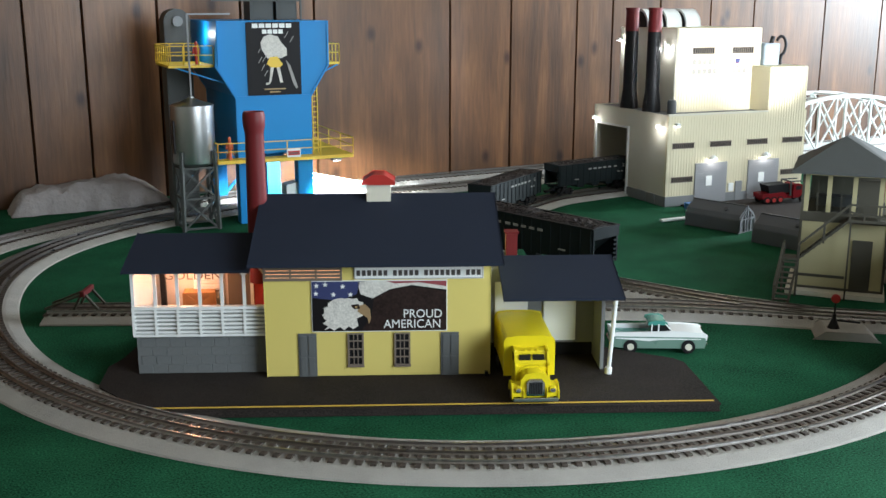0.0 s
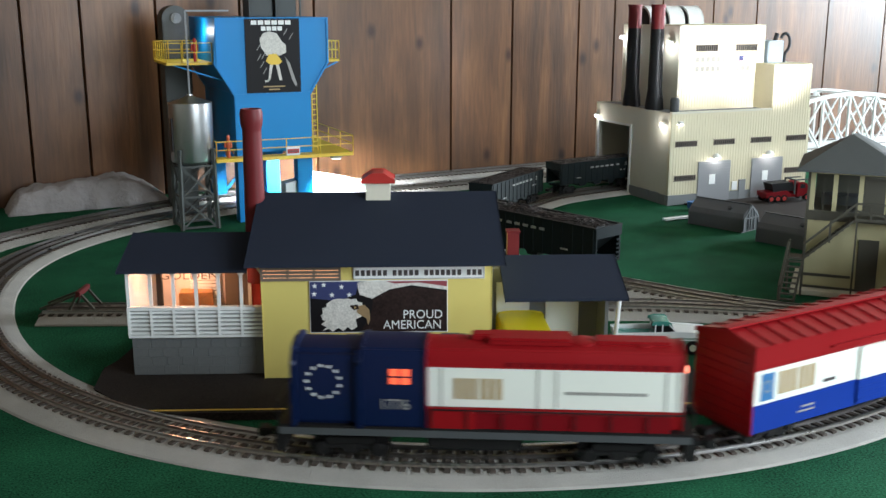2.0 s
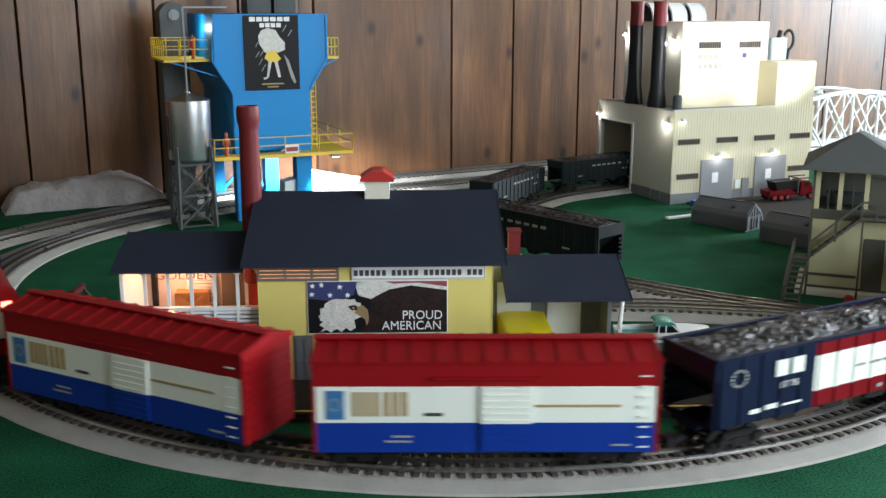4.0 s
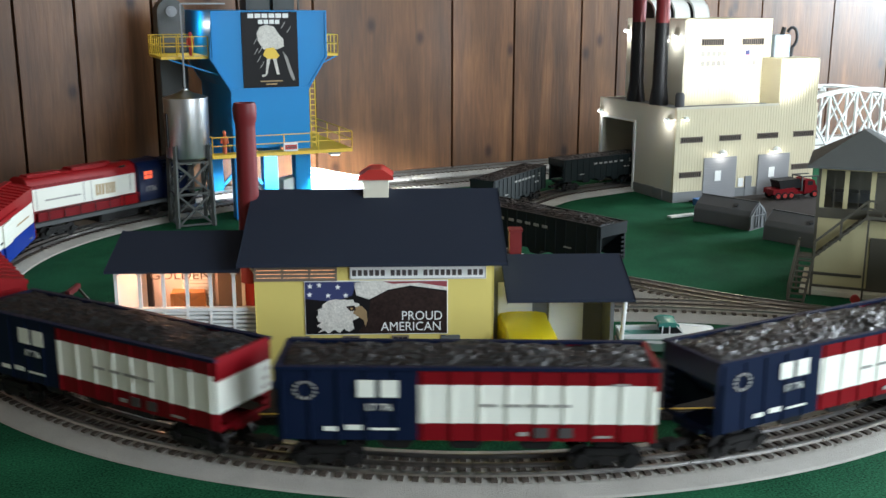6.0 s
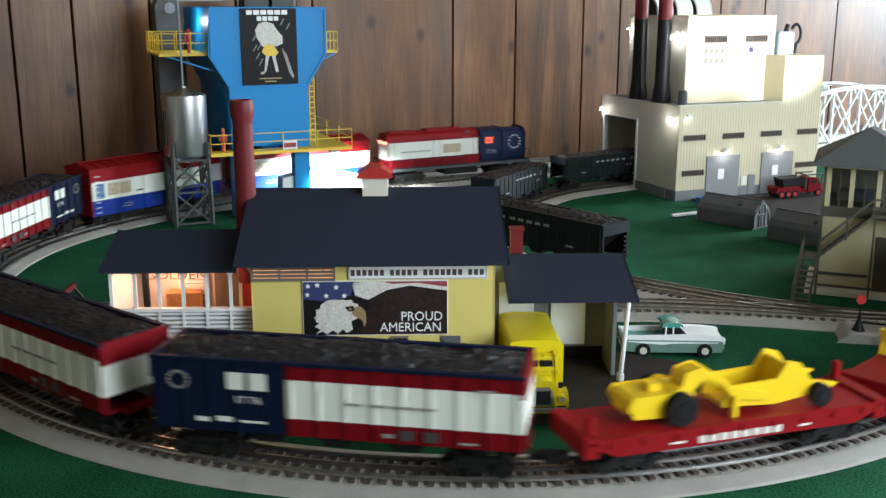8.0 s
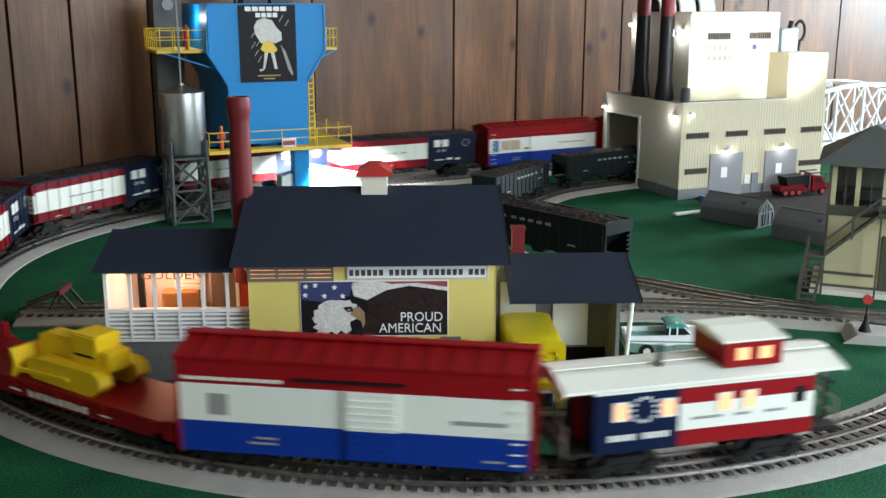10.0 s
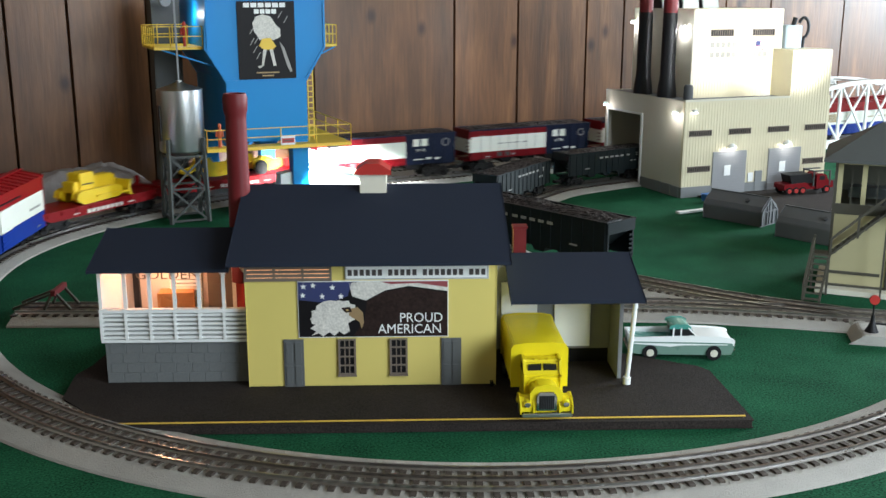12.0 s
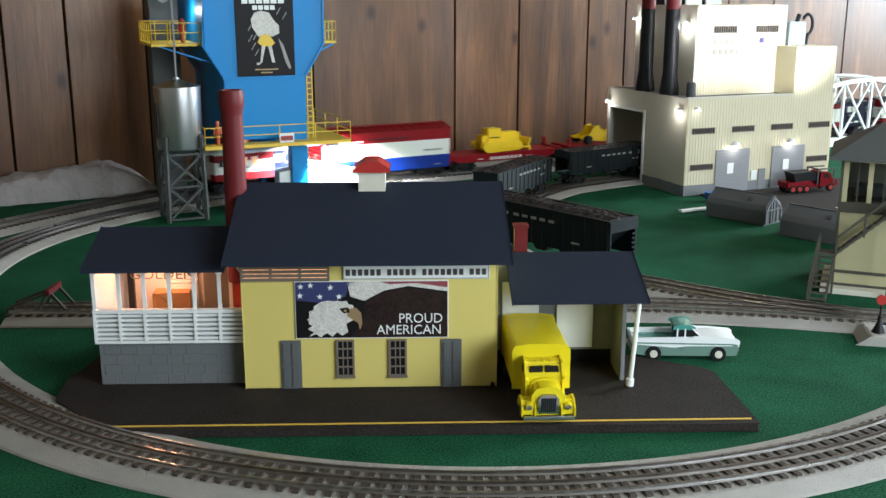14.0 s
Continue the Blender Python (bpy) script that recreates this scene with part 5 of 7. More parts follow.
# ---- signal box ----
def signal_box():
    t = thing("signal_box", pose(0.4600, 1.2290, 0.0, 0, 0, -22.0), "two-storey ochre signal box with dark trim and outside stairs", "building")
    W, D = 0.104, 0.105
    part("slab", boxes((-0.012, W + 0.003, -0.018, D, 0.0005, 0.0070)), BEIGE, t, "pale concrete footing", bevel=0.0006)
    part("ground_storey", boxes((0.0, W, 0.0, D, 0.0070, 0.1050)), OCHRE, t, "ochre ground storey", bevel=0.0005)
    rows = [(-0.001, 0.0022, -0.001, 0.0022, 0.007, 0.160), (W - 0.0022, W + 0.001, -0.001, 0.0022, 0.007, 0.160), (0.0022, W - 0.0022, -0.0012, 0.001, 0.0950, 0.1070), (0.0022, W - 0.0022, -0.0010, 0.001, 0.0070, 0.0100), (0.0022, 0.058, -0.0012, 0.001, 0.0225, 0.0260)]
    rows += [(-0.0012, 0.001, 0.0022, D, 0.0950, 0.1070), (-0.001, 0.0022, D - 0.0022, D + 0.001, 0.007, 0.160)]
    pieces("trim", rows, OLIVEB, t)
    part("lower_door", boxes((0.064, 0.088, -0.0020, 0.001, 0.0070, 0.0740)), OLIVEB, t, "dark ground-floor door", bevel=0.0005)
    # glazed upper storey
    part("upper_floor", boxes((0.0, W, 0.0, D, 0.1050, 0.1075)), OLIVEB, t)
    rows = [(x, x + 0.0055, 0.0, 0.0045, 0.1075, 0.158) for x in (0.0024, 0.029, 0.059, 0.0900)]
    rows += [(0.0024, 0.0955, 0.0, 0.0045, 0.154, 0.158)] + [(0.0, 0.0045, y, y + 0.0055, 0.1075, 0.158) for y in (0.030, 0.065, D - 0.008)] + [(0.0, 0.0045, 0.0045, D, 0.154, 0.158)]
    rows += [(W - 0.0045, W, y, y + 0.0055, 0.1075, 0.158) for y in (0.0045, 0.05, D - 0.008)]
    pieces("window_post", rows, OCHRE, t)
    for x0, x1 in ((0.008, 0.0288), (0.0346, 0.0588)):
        part("pane", boxes((x0, x1, 0.0016, 0.0024, 0.1080, 0.1538)), GLASS, t)
        part("glazing_bar", boxes(((x0 + x1) / 2 - 0.0006, (x0 + x1) / 2 + 0.0006, 0.0008, 0.0015, 0.1080, 0.1538)), OLIVEB, t)
    part("upper_door", boxes((0.0660, 0.0895, 0.0, 0.0030, 0.1080, 0.1500)), OLIVEB, t, "dark glazed upper door")
    part("inner_back_wall", boxes((0.006, W - 0.006, D - 0.006, D - 0.002, 0.1075, 0.156)), OLIVEB, t)
    part("lever_desk", boxes((0.015, 0.080, 0.045, 0.070, 0.1075, 0.120)), DKGREY, t)
    bm = bmesh.new()
    e = (-0.014, W + 0.016, -0.020, D + 0.016)
    base = [bm.verts.new(p) for p in ((e[0], e[2], 0.158), (e[1], e[2], 0.158), (e[1], e[3], 0.158), (e[0], e[3], 0.158))]
    up = [bm.verts.new((v.co.x, v.co.y, 0.161)) for v in base]
    a, b2 = bm.verts.new((0.046, 0.046, 0.2000)), bm.verts.new((0.052, 0.060, 0.2000))
    bm.faces.new(base[::-1])
    for i in range(4):
        bm.faces.new((base[i], base[(i + 1) % 4], up[(i + 1) % 4], up[i]))
    bm.faces.new((up[0], up[1], a))
    bm.faces.new((up[1], up[2], b2, a))
    bm.faces.new((up[2], up[3], b2))
    bm.faces.new((up[3], up[0], a, b2))
    part("roof", bm, SLATE, t, "dark slate hipped roof")
    # balcony and stairs
    part("balcony", boxes((0.058, W + 0.012, -0.024, -0.001, 0.1010, 0.1045)), OLIVEB, t)
    rows = [((0.058, -0.0235, 0.1230), (W + 0.012, -0.0235, 0.1230)), ((0.058, -0.0235, 0.1140), (W + 0.012, -0.0235, 0.1050))]
    rows += [((x, -0.0235, 0.1010), (x, -0.0235, 0.1230)) for x in (0.058, 0.075, 0.092, W + 0.0115)]
    rows += [((0.060, -0.0235, 0.0005), (0.060, -0.0235, 0.1010)), ((W + 0.010, -0.0235, 0.0005), (W + 0.010, -0.0235, 0.1010))]
    part("balcony_rail", bars(*rows, w=0.0022), OLIVEB, t)
    rows = [((0.058, y, 0.1030), (0.002, y, 0.0500)) for y in (-0.023, -0.006)] + [((0.058, -0.0235, 0.1230), (0.002, -0.0235, 0.0690)), ((0.030, -0.0235, 0.0720), (0.030, -0.0235, 0.1000)), ((0.002, -0.0235, 0.0500), (0.002, -0.0235, 0.0690))]
    st = part("stair_stringer", bars(*rows, w=0.0026), OLIVEB, t, "dark stair to the balcony")
    for k in range(9):
        f = (k + 0.5) / 9
        part("tread", boxes((0.002 + 0.056 * f - 0.003, 0.002 + 0.056 * f + 0.003, -0.0225, -0.0065, 0.0500 + 0.0530 * f - 0.001, 0.0500 + 0.0530 * f)), OLIVEB, st)
    part("landing", boxes((-0.018, 0.003, -0.024, -0.0015, 0.0470, 0.0498)), OLIVEB, t)
    rows = [((x, -0.022, 0.0480), (x - 0.006, -0.060, 0.0010)) for x in (-0.017, 0.001)] + [((x, -0.022, 0.0680), (x - 0.006, -0.060, 0.0220)) for x in (-0.017,)] + [((-0.017, -0.022, 0.048), (-0.017, -0.022, 0.068)), ((-0.023, -0.060, 0.001), (-0.023, -0.060, 0.022)), ((-0.017, -0.003, 0.0005), (-0.017, -0.003, 0.068)), ((0.001, -0.022, 0.0005), (0.001, -0.022, 0.0680))]
    st = part("lower_stringer", bars(*rows, w=0.0026), OLIVEB, t)
    for k in range(8):
        f = (k + 0.5) / 8
        part("tread", boxes((-0.017 - 0.006 * f, 0.001 - 0.006 * f, -0.022 - 0.038 * f - 0.003, -0.022 - 0.038 * f + 0.003, 0.047 * (1 - f), 0.047 * (1 - f) + 0.0012)), OLIVEB, st)


signal_box()


# ---- arched bridge ----
def bridge():
    h = radians(28)
    c = on_main(3.98)
    t = thing("truss_bridge", pose(c.x, c.y, 0.0, 0, 0, 28), "white arched steel truss bridge over the track", "bridge")
    half = 0.36
    part("deck", boxes((-half, half, -0.060, -0.046, 0.0005, 0.020), (-half, half, 0.046, 0.060, 0.0005, 0.020)), WHITE, t, "white side girders", bevel=0.0008)

    def top(x):
        return 0.150 - 0.085 * (x / half) ** 2
    for y in (-0.053, 0.053):
        xs = np.linspace(-half, half, 9)
        bow = np.linspace(-half, half, 25)
        band = [(x, top(x) + 0.0045) for x in bow] + [(x, top(x) - 0.0045) for x in bow[::-1]]
        part("arch_chord", made(lambda bm: prism(bm, band, "y", y - 0.0045, y + 0.0045)), WHITE, t, "curved white top chord")
        for i, x in enumerate(xs):
            part("hanger", bars(((x, y, 0.018), (x, y, top(x))), w=0.0055), WHITE, t)
            if i < 8:
                a, b = (xs[i], xs[i + 1])
                part("diagonal", bars(((a, y, 0.018), (b, y, top(b))), ((b, y - 0.002, 0.018), (a, y - 0.002, top(a))), w=0.0040), WHITE, t)
    rows = [((x, -0.053, top(x)), (x, 0.053, top(x))) for x in np.linspace(-half * 0.75, half * 0.75, 7)]
    part("cross_brace", bars(*rows, w=0.0045), WHITE, t)


bridge()


# ---- small things ----
def rock(u, v, rz):
    bm = bmesh.new()
    nx, ny = 48, 18
    g = []
    for j in range(ny + 1):
        row = []
        for i in range(nx + 1):
            x, y = i / nx * 2 - 1, j / ny * 2 - 1
            f = max(0.0, 1 - abs(x) ** 9) * max(0.0, 1 - abs(y) ** 6) * (0.86 + 0.20 * math.exp(-((x - 0.25) / 0.5) ** 2)) * (1 - 0.45 * max(0.0, x - 0.45) / 0.55)
            z = f * (0.050 + 0.007 * noise.noise((x * 3.1, y * 1.3, 2.0)) + 0.006 * noise.noise((x * 9, y * 3, 5.0)) + 0.003 * noise.noise((x * 24, y * 7, 1.0)))
            row.append(bm.verts.new((x * 0.142 + 0.006 * noise.noise((x * 5, y * 4, 9.0)), y * 0.045 + 0.006 * noise.noise((x * 6, y * 4, 3.0)), max(0.0006, z))))
        g.append(row)
    for j in range(ny):
        for i in range(nx):
            bm.faces.new((g[j][i], g[j][i + 1], g[j + 1][i + 1], g[j + 1][i]))
    bm.faces.new([bm.verts.new((v_.co.x, v_.co.y, 0.0002)) for v_ in g[0] + [r[-1] for r in g[1:]] + g[-1][-2::-1] + [r[0] for r in g[-2:0:-1]]][::-1])
    p = room(u, v)
    tagged(part("rock_mound", bm, ROCK, smooth=True, at=pose(p.x, p.y, 0.0, 0, 0, rz)), "low pale cast rock ridge against the wall", "rock")


rock(-0.728, -0.050, TURN)


def bumper():
    t = thing("track_bumper", pose(-0.428, 1.124, RT, 0, 0, 0) @ Matrix.Diagonal((0.72, 0.9, 0.72, 1)), "dark red end-of-track bumper", "bumper")
    rows = [((-0.012, s * 0.014, 0.0), (0.004, s * 0.014, 0.030)) for s in (-1, 1)] + [((0.028, s * 0.014, 0.0), (0.004, s * 0.014, 0.030)) for s in (-1, 1)] + [((-0.060, s * 0.014, 0.001), (0.004, s * 0.014, 0.026)) for s in (-1, 1)]
    part("frame", bars(*rows, w=0.0034), OLIVEB, t)
    part("beam", boxes((0.002, 0.009, -0.021, 0.021, 0.023, 0.032)), BRED, t, bevel=0.0008)


bumper()


def switch_stand():
    t = thing("switch_stand", pose(0.441, 1.046, 0.0, 0, 0, -12), "black switch stand with a round red target", "switch stand")
    bm = bmesh.new()
    prism(bm, [(-0.022, 0.0005), (0.046, 0.0005), (0.034, 0.0090), (-0.010, 0.0090)], "y", -0.020, 0.030)
    part("base", bm, GRANITE, t, "sloped grey base", bevel=0.001)
    part("foot", made(lambda bm: lathe(bm, [(0.0070, 0.0090), (0.0055, 0.0120), (0.0022, 0.0200), (0.0020, 0.0260)], n=12)), BLACK, t, smooth=True)
    bm = bmesh.new()
    rod(bm, (0, 0, 0.024), (0, 0, 0.040), 0.0010, n=8)
    part("mast", bm, BLACK, t)
    bm = bmesh.new()
    rod(bm, (0, -0.0014, 0.0430), (0, 0.0014, 0.0430), 0.0050, n=18)
    part("target", bm, RED, t, "round red target", smooth=True)
    part("arm", bars(((0, 0, 0.018), (0.030, 0.012, 0.013)), w=0.002), BLACK, t)


switch_stand()
box = part("white_shanty", boxes((-0.02, 0.02, -0.015, 0.015, 0.0005, 0.045)), WHITE, at=pose(-0.780, 1.662, 0, 0, 0, 20), bevel=0.001)
part("doorway", boxes((0.004, 0.013, -0.0165, -0.0145, 0.020, 0.040)), BLACK, box)
tagged(box, "small white trackside shanty with a dark doorway", "shanty")
bl = part("blue_relay_box", boxes((-0.008, 0.008, -0.006, 0.006, 0.0005, 0.030)), NAVY, at=pose(-0.352, 1.178, 0, 0, 0, 0), bevel=0.001)
tagged(bl, "small navy blue relay box behind the porch", "relay box")


# ---- rolling stock; x points ahead, z = 0 on the rail tops ----
def lift_body(t, up):
    """Sets the body of a car higher over its bogies."""
    for o in t.children:
        if not o.name.startswith(("bogie", "coupler")):
            o.matrix_basis = Matrix.Translation((0, 0, up)) @ o.matrix_basis
    return t


def bogie(parent, x, wheels=2, m=UNDER, r=0.0098, base=0.036):
    t = part("bogie", boxes((x - 0.0065, x + 0.0065, -0.0230, 0.0230, 0.0050, 0.0140), (x - 0.008, x + 0.008, -0.0165, 0.0165, 0.0125, 0.0235)), m, parent, "black sprung bogie", bevel=0.0010)
    for s in (-1, 1):
        a, b = sorted((s * 0.0175, s * 0.0225))
        part("side_frame", boxes((x - base / 2 - 0.010, x + base / 2 + 0.010, a, b, 0.0085, 0.0125), (x - base / 2 + 0.002, x + base / 2 - 0.002, a, b, 0.0126, 0.0180)), m, t, bevel=0.0008)
    for k in range(wheels):
        wx = x + (k / (wheels - 1) - 0.5) * base
        bm = bmesh.new()
        for s in (-1, 1):
            rod(bm, (wx, 0.0135 * s, r), (wx, 0.0168 * s, r), r, n=16)
            rod(bm, (wx, 0.0205 * s, r + 0.001), (wx, 0.0248 * s, r + 0.001), 0.0042, n=10)
        rod(bm, (wx, -0.0135, r), (wx, 0.0135, r), 0.002, n=8)
        part("wheelset", bm, UNDER, t, smooth=True)
    return t


def couplers(parent, xf, xr):
    for x, s in ((xf, 1), (xr, -1)):
        part("coupler", boxes((min(x, x + 0.020 * s), max(x, x + 0.020 * s), -0.0035, 0.0035, 0.0105, 0.0150), (min(x + 0.013 * s, x + 0.021 * s), max(x + 0.013 * s, x + 0.021 * s), -0.0062, 0.0062, 0.0095, 0.0165)), UNDER, parent, bevel=0.0008)


def monogram(parent, x, z, h, y, m, side):
    """Two initials of the railway, as plain slabs."""
    rows = []
    for x0, w, n in ((x, h * 0.92, 3), (x + h * 1.10, h * 1.05, 4)):
        g = w / (n + 0.55 * (n - 1))
        rows += [(x0 + 1.55 * k * g, x0 + (1.55 * k + 1) * g, y, y + 0.0006, z, z + h) for k in range(n)]
    pieces("stroke", rows, m, parent)


def ring_of_stars(parent, x, z, r, y, m):
    bm = bmesh.new()
    for k in range(13):
        a = 2 * math.pi * k / 13
        bx(bm, x + r * math.cos(a) - 0.0011, x + r * math.cos(a) + 0.0011, y, y + 0.0006, z + r * math.sin(a) - 0.0011, z + r * math.sin(a) + 0.0011)
    part("star_ring", bm, m, parent)


LEFT = Matrix.Rotation(radians(180), 4, "Z") @ Matrix.Rotation(radians(90), 4, "X")      # lettering on the +y side
RIGHT = Matrix.Rotation(radians(90), 4, "X")                                              # lettering on the -y side


def locomotive():
    t = thing("diesel_locomotive", stand(0.4, 0.09), "navy, red and white toy diesel locomotive with lit lamps", "locomotive")
    F, B, R = 0.108, 0.0, -0.196
    part("frame", boxes((R - 0.006, F + 0.006, -0.0290, 0.0290, 0.0235, 0.0285)), UNDER, t, "black walkway frame", bevel=0.0008)
    part("sill", boxes((R - 0.006, F + 0.006, -0.0298, -0.0288, 0.0215, 0.0270), (R - 0.006, F + 0.006, 0.0288, 0.0298, 0.0215, 0.0270)), DKGREY, t, "grey frame edge")
    part("fuel_tank", boxes((-0.075, 0.0, -0.022, 0.022, 0.008, 0.0230)), UNDER, t, bevel=0.002)
    hood = [(-0.0205, 0.0285), (-0.0205, 0.0820), (-0.0170, 0.0890), (-0.0080, 0.0930), (0.0080, 0.0930), (0.0170, 0.0890), (0.0205, 0.0820), (0.0205, 0.0285)]
    h = part("long_hood", made(lambda bm: prism(bm, hood, "x", R, 0.0)), CARRED, t, "red long hood", bevel=0.0012, smooth=True)
    part("white_band", boxes((R - 0.0005, -0.0002, -0.0212, 0.0212, 0.0440, 0.0755)), CARWHITE, h, "broad white band")
    pieces("side_box", ((R + 0.010, -0.002, -0.0265, -0.0203, 0.0285, 0.0410), (R + 0.010, -0.002, 0.0203, 0.0265, 0.0285, 0.0410)), DKRED, t)
    pieces("tool_box", ((-0.038, -0.001, -0.0278, -0.0266, 0.0285, 0.0455), (-0.038, -0.001, 0.0266, 0.0278, 0.0285, 0.0455)), CARRED, t)
    for x in (-0.165, -0.120, -0.075):
        bm = bmesh.new()
        lathe(bm, [(0.0120, 0.0915), (0.0120, 0.0930), (0.0105, 0.0937)], x, 0, 20)
        part("roof_fan", bm, CARRED, h, smooth=True)
    part("exhaust", boxes((-0.050, -0.034, -0.006, 0.006, 0.0925, 0.0980)), CARRED, h, bevel=0.001)
    part("roof_blister", boxes((-0.112, -0.046, -0.0125, 0.0125, 0.0900, 0.0968)), CARRED, h, "raised red roof housing", bevel=0.0020)
    part("rear_blister", boxes((-0.188, -0.128, -0.0100, 0.0100, 0.0900, 0.0952)), CARRED, h, bevel=0.0020)
    for q in (-1, 1):
        pieces("hood_door", [(x, x + 0.0008, q * 0.0214 - 0.0003, q * 0.0214 + 0.0003, 0.0445, 0.0750) for x in (-0.192, -0.183, -0.100, -0.086, -0.012)], LETTERG, h)
        pieces("hood_louvre", [(x, x + 0.0050, q * 0.0208 - 0.0004, q * 0.0208 + 0.0004, 0.0772, 0.0808) for x in np.arange(-0.185, -0.060, 0.0085)], DKRED, h)
    part("horn", boxes((-0.030, -0.018, -0.0205, -0.0165, 0.0870, 0.0900)), CHROME, h, bevel=0.0006)
    cabp = [(-0.0280, 0.0285), (-0.0280, 0.0815), (-0.0215, 0.0900), (-0.0100, 0.0928), (0.0100, 0.0928), (0.0215, 0.0900), (0.0280, 0.0815), (0.0280, 0.0285)]
    c = part("cab", made(lambda bm: prism(bm, cabp, "x", 0.0, 0.050)), NAVY, t, "navy blue cab", bevel=0.0012, smooth=True)
    for s in (-1, 1):
        part("cab_window", boxes((0.012, 0.0275, s * 0.0283 - 0.0006, s * 0.0283 + 0.0006, 0.0640, 0.0760)), LITORANGE, c, "cab window lit orange")
        part("mullion", boxes((0.0190, 0.0203, s * 0.0290 - 0.0005, s * 0.0290 + 0.0005, 0.0640, 0.0760), (0.012, 0.0275, s * 0.0290 - 0.0005, s * 0.0290 + 0.0005, 0.0695, 0.0706)), NAVY, c)
    short = [(-0.0262, 0.0285), (-0.0262, 0.0785), (-0.0200, 0.0870), (-0.0100, 0.0895), (0.0100, 0.0895), (0.0200, 0.0870), (0.0262, 0.0785), (0.0262, 0.0285)]
    n = part("short_hood", made(lambda bm: prism(bm, short, "x", 0.050, F - 0.004)), NAVY, t, "navy short hood", bevel=0.0035, smooth=True)
    for s in (-1, 1):
        ring_of_stars(n, 0.079, 0.064, 0.013, s * 0.0267 - 0.0003, WHITE)
        part("headlight", boxes((F - 0.0045, F - 0.0020, s * 0.010 - 0.0040, s * 0.010 + 0.0040, 0.0730, 0.0770)), LITRED, n, "lit warm headlight")
        part("tail_lamp", boxes((R - 0.0022, R, s * 0.011 - 0.0045, s * 0.011 + 0.0045, 0.0735, 0.0780)), LITRED, h, "lit red rear lamp")
    for s, m in ((-1, RIGHT), (1, LEFT)):
        words("number", "1776", 0.0118, Matrix.Translation((0.024, s * 0.0284, 0.0470)) @ m, LETTERG, c)
        monogram(h, -0.058 if s > 0 else -0.078, 0.0505, 0.0170, s * 0.0214 - 0.0003, GOLD, s)
        part("script", boxes(*[(x, x + 0.0042, s * 0.0214 - 0.0003, s * 0.0214 + 0.0003, 0.0560, 0.0585) for x in np.arange(-0.168, -0.110, 0.0052)]), LETTERG, h)
        rows = [((R, s * 0.0285, 0.0440), (-0.004, s * 0.0285, 0.0440))] + [((x, s * 0.0285, 0.0285), (x, s * 0.0285, 0.0440)) for x in np.linspace(R, -0.004, 8)]
        part("handrail", bars(*rows, w=0.0009), UNDER, t)
    part("nose_door", boxes((F - 0.0044, F - 0.0030, -0.0070, 0.0070, 0.0310, 0.0660)), NAVY, n, bevel=0.0005)
    pieces("nose_emblem", ((F - 0.0031, F - 0.0024, -0.0060, -0.0008, 0.0500, 0.0570), (F - 0.0031, F - 0.0024, 0.0008, 0.0060, 0.0500, 0.0570)), CARWHITE, n)
    pieces("step_edge", ((F + 0.0098, F + 0.0106, -0.0255, -0.0160, 0.0200, 0.0215), (F + 0.0098, F + 0.0106, 0.0160, 0.0255, 0.0200, 0.0215)), CARWHITE, t)
    for s in (-1, 1):
        part("grab_rail", bars(((F - 0.0020, s * 0.0150, 0.0340), (F - 0.0020, s * 0.0150, 0.0640)), w=0.0010), CARWHITE, n)
    pieces("pilot", ((F + 0.002, F + 0.010, -0.0260, 0.0260, 0.0060, 0.0250), (R - 0.010, R - 0.002, -0.0260, 0.0260, 0.0060, 0.0250)), UNDER, t)
    rows = [((F + 0.008, s * 0.024, 0.0240), (F + 0.008, s * 0.024, 0.0460)) for s in (-1, 1)] + [((F + 0.008, -0.024, 0.0455), (F + 0.008, 0.024, 0.0455))]
    rows += [((R - 0.008, s * 0.024, 0.0240), (R - 0.008, s * 0.024, 0.0460)) for s in (-1, 1)] + [((R - 0.008, -0.024, 0.0455), (R - 0.008, 0.024, 0.0455))]
    sticks("end_rail", rows, 0.0014, UNDER, t)
    for x in (0.060, -0.148):
        bogie(t, x, 2, UNDER, 0.0095, 0.044)
    couplers(t, F + 0.008, R - 0.008)
    return lift_body(t, 0.0015)


def along(s, x0, x1, *rest):
    """A stretch of a car's side that reads the same from both sides."""
    return (x0, x1, *rest) if s > 0 else (-x1, -x0, *rest)


EMBLEM = mat("emblem_blue", (0.04, 0.16, 0.36), 0.4)


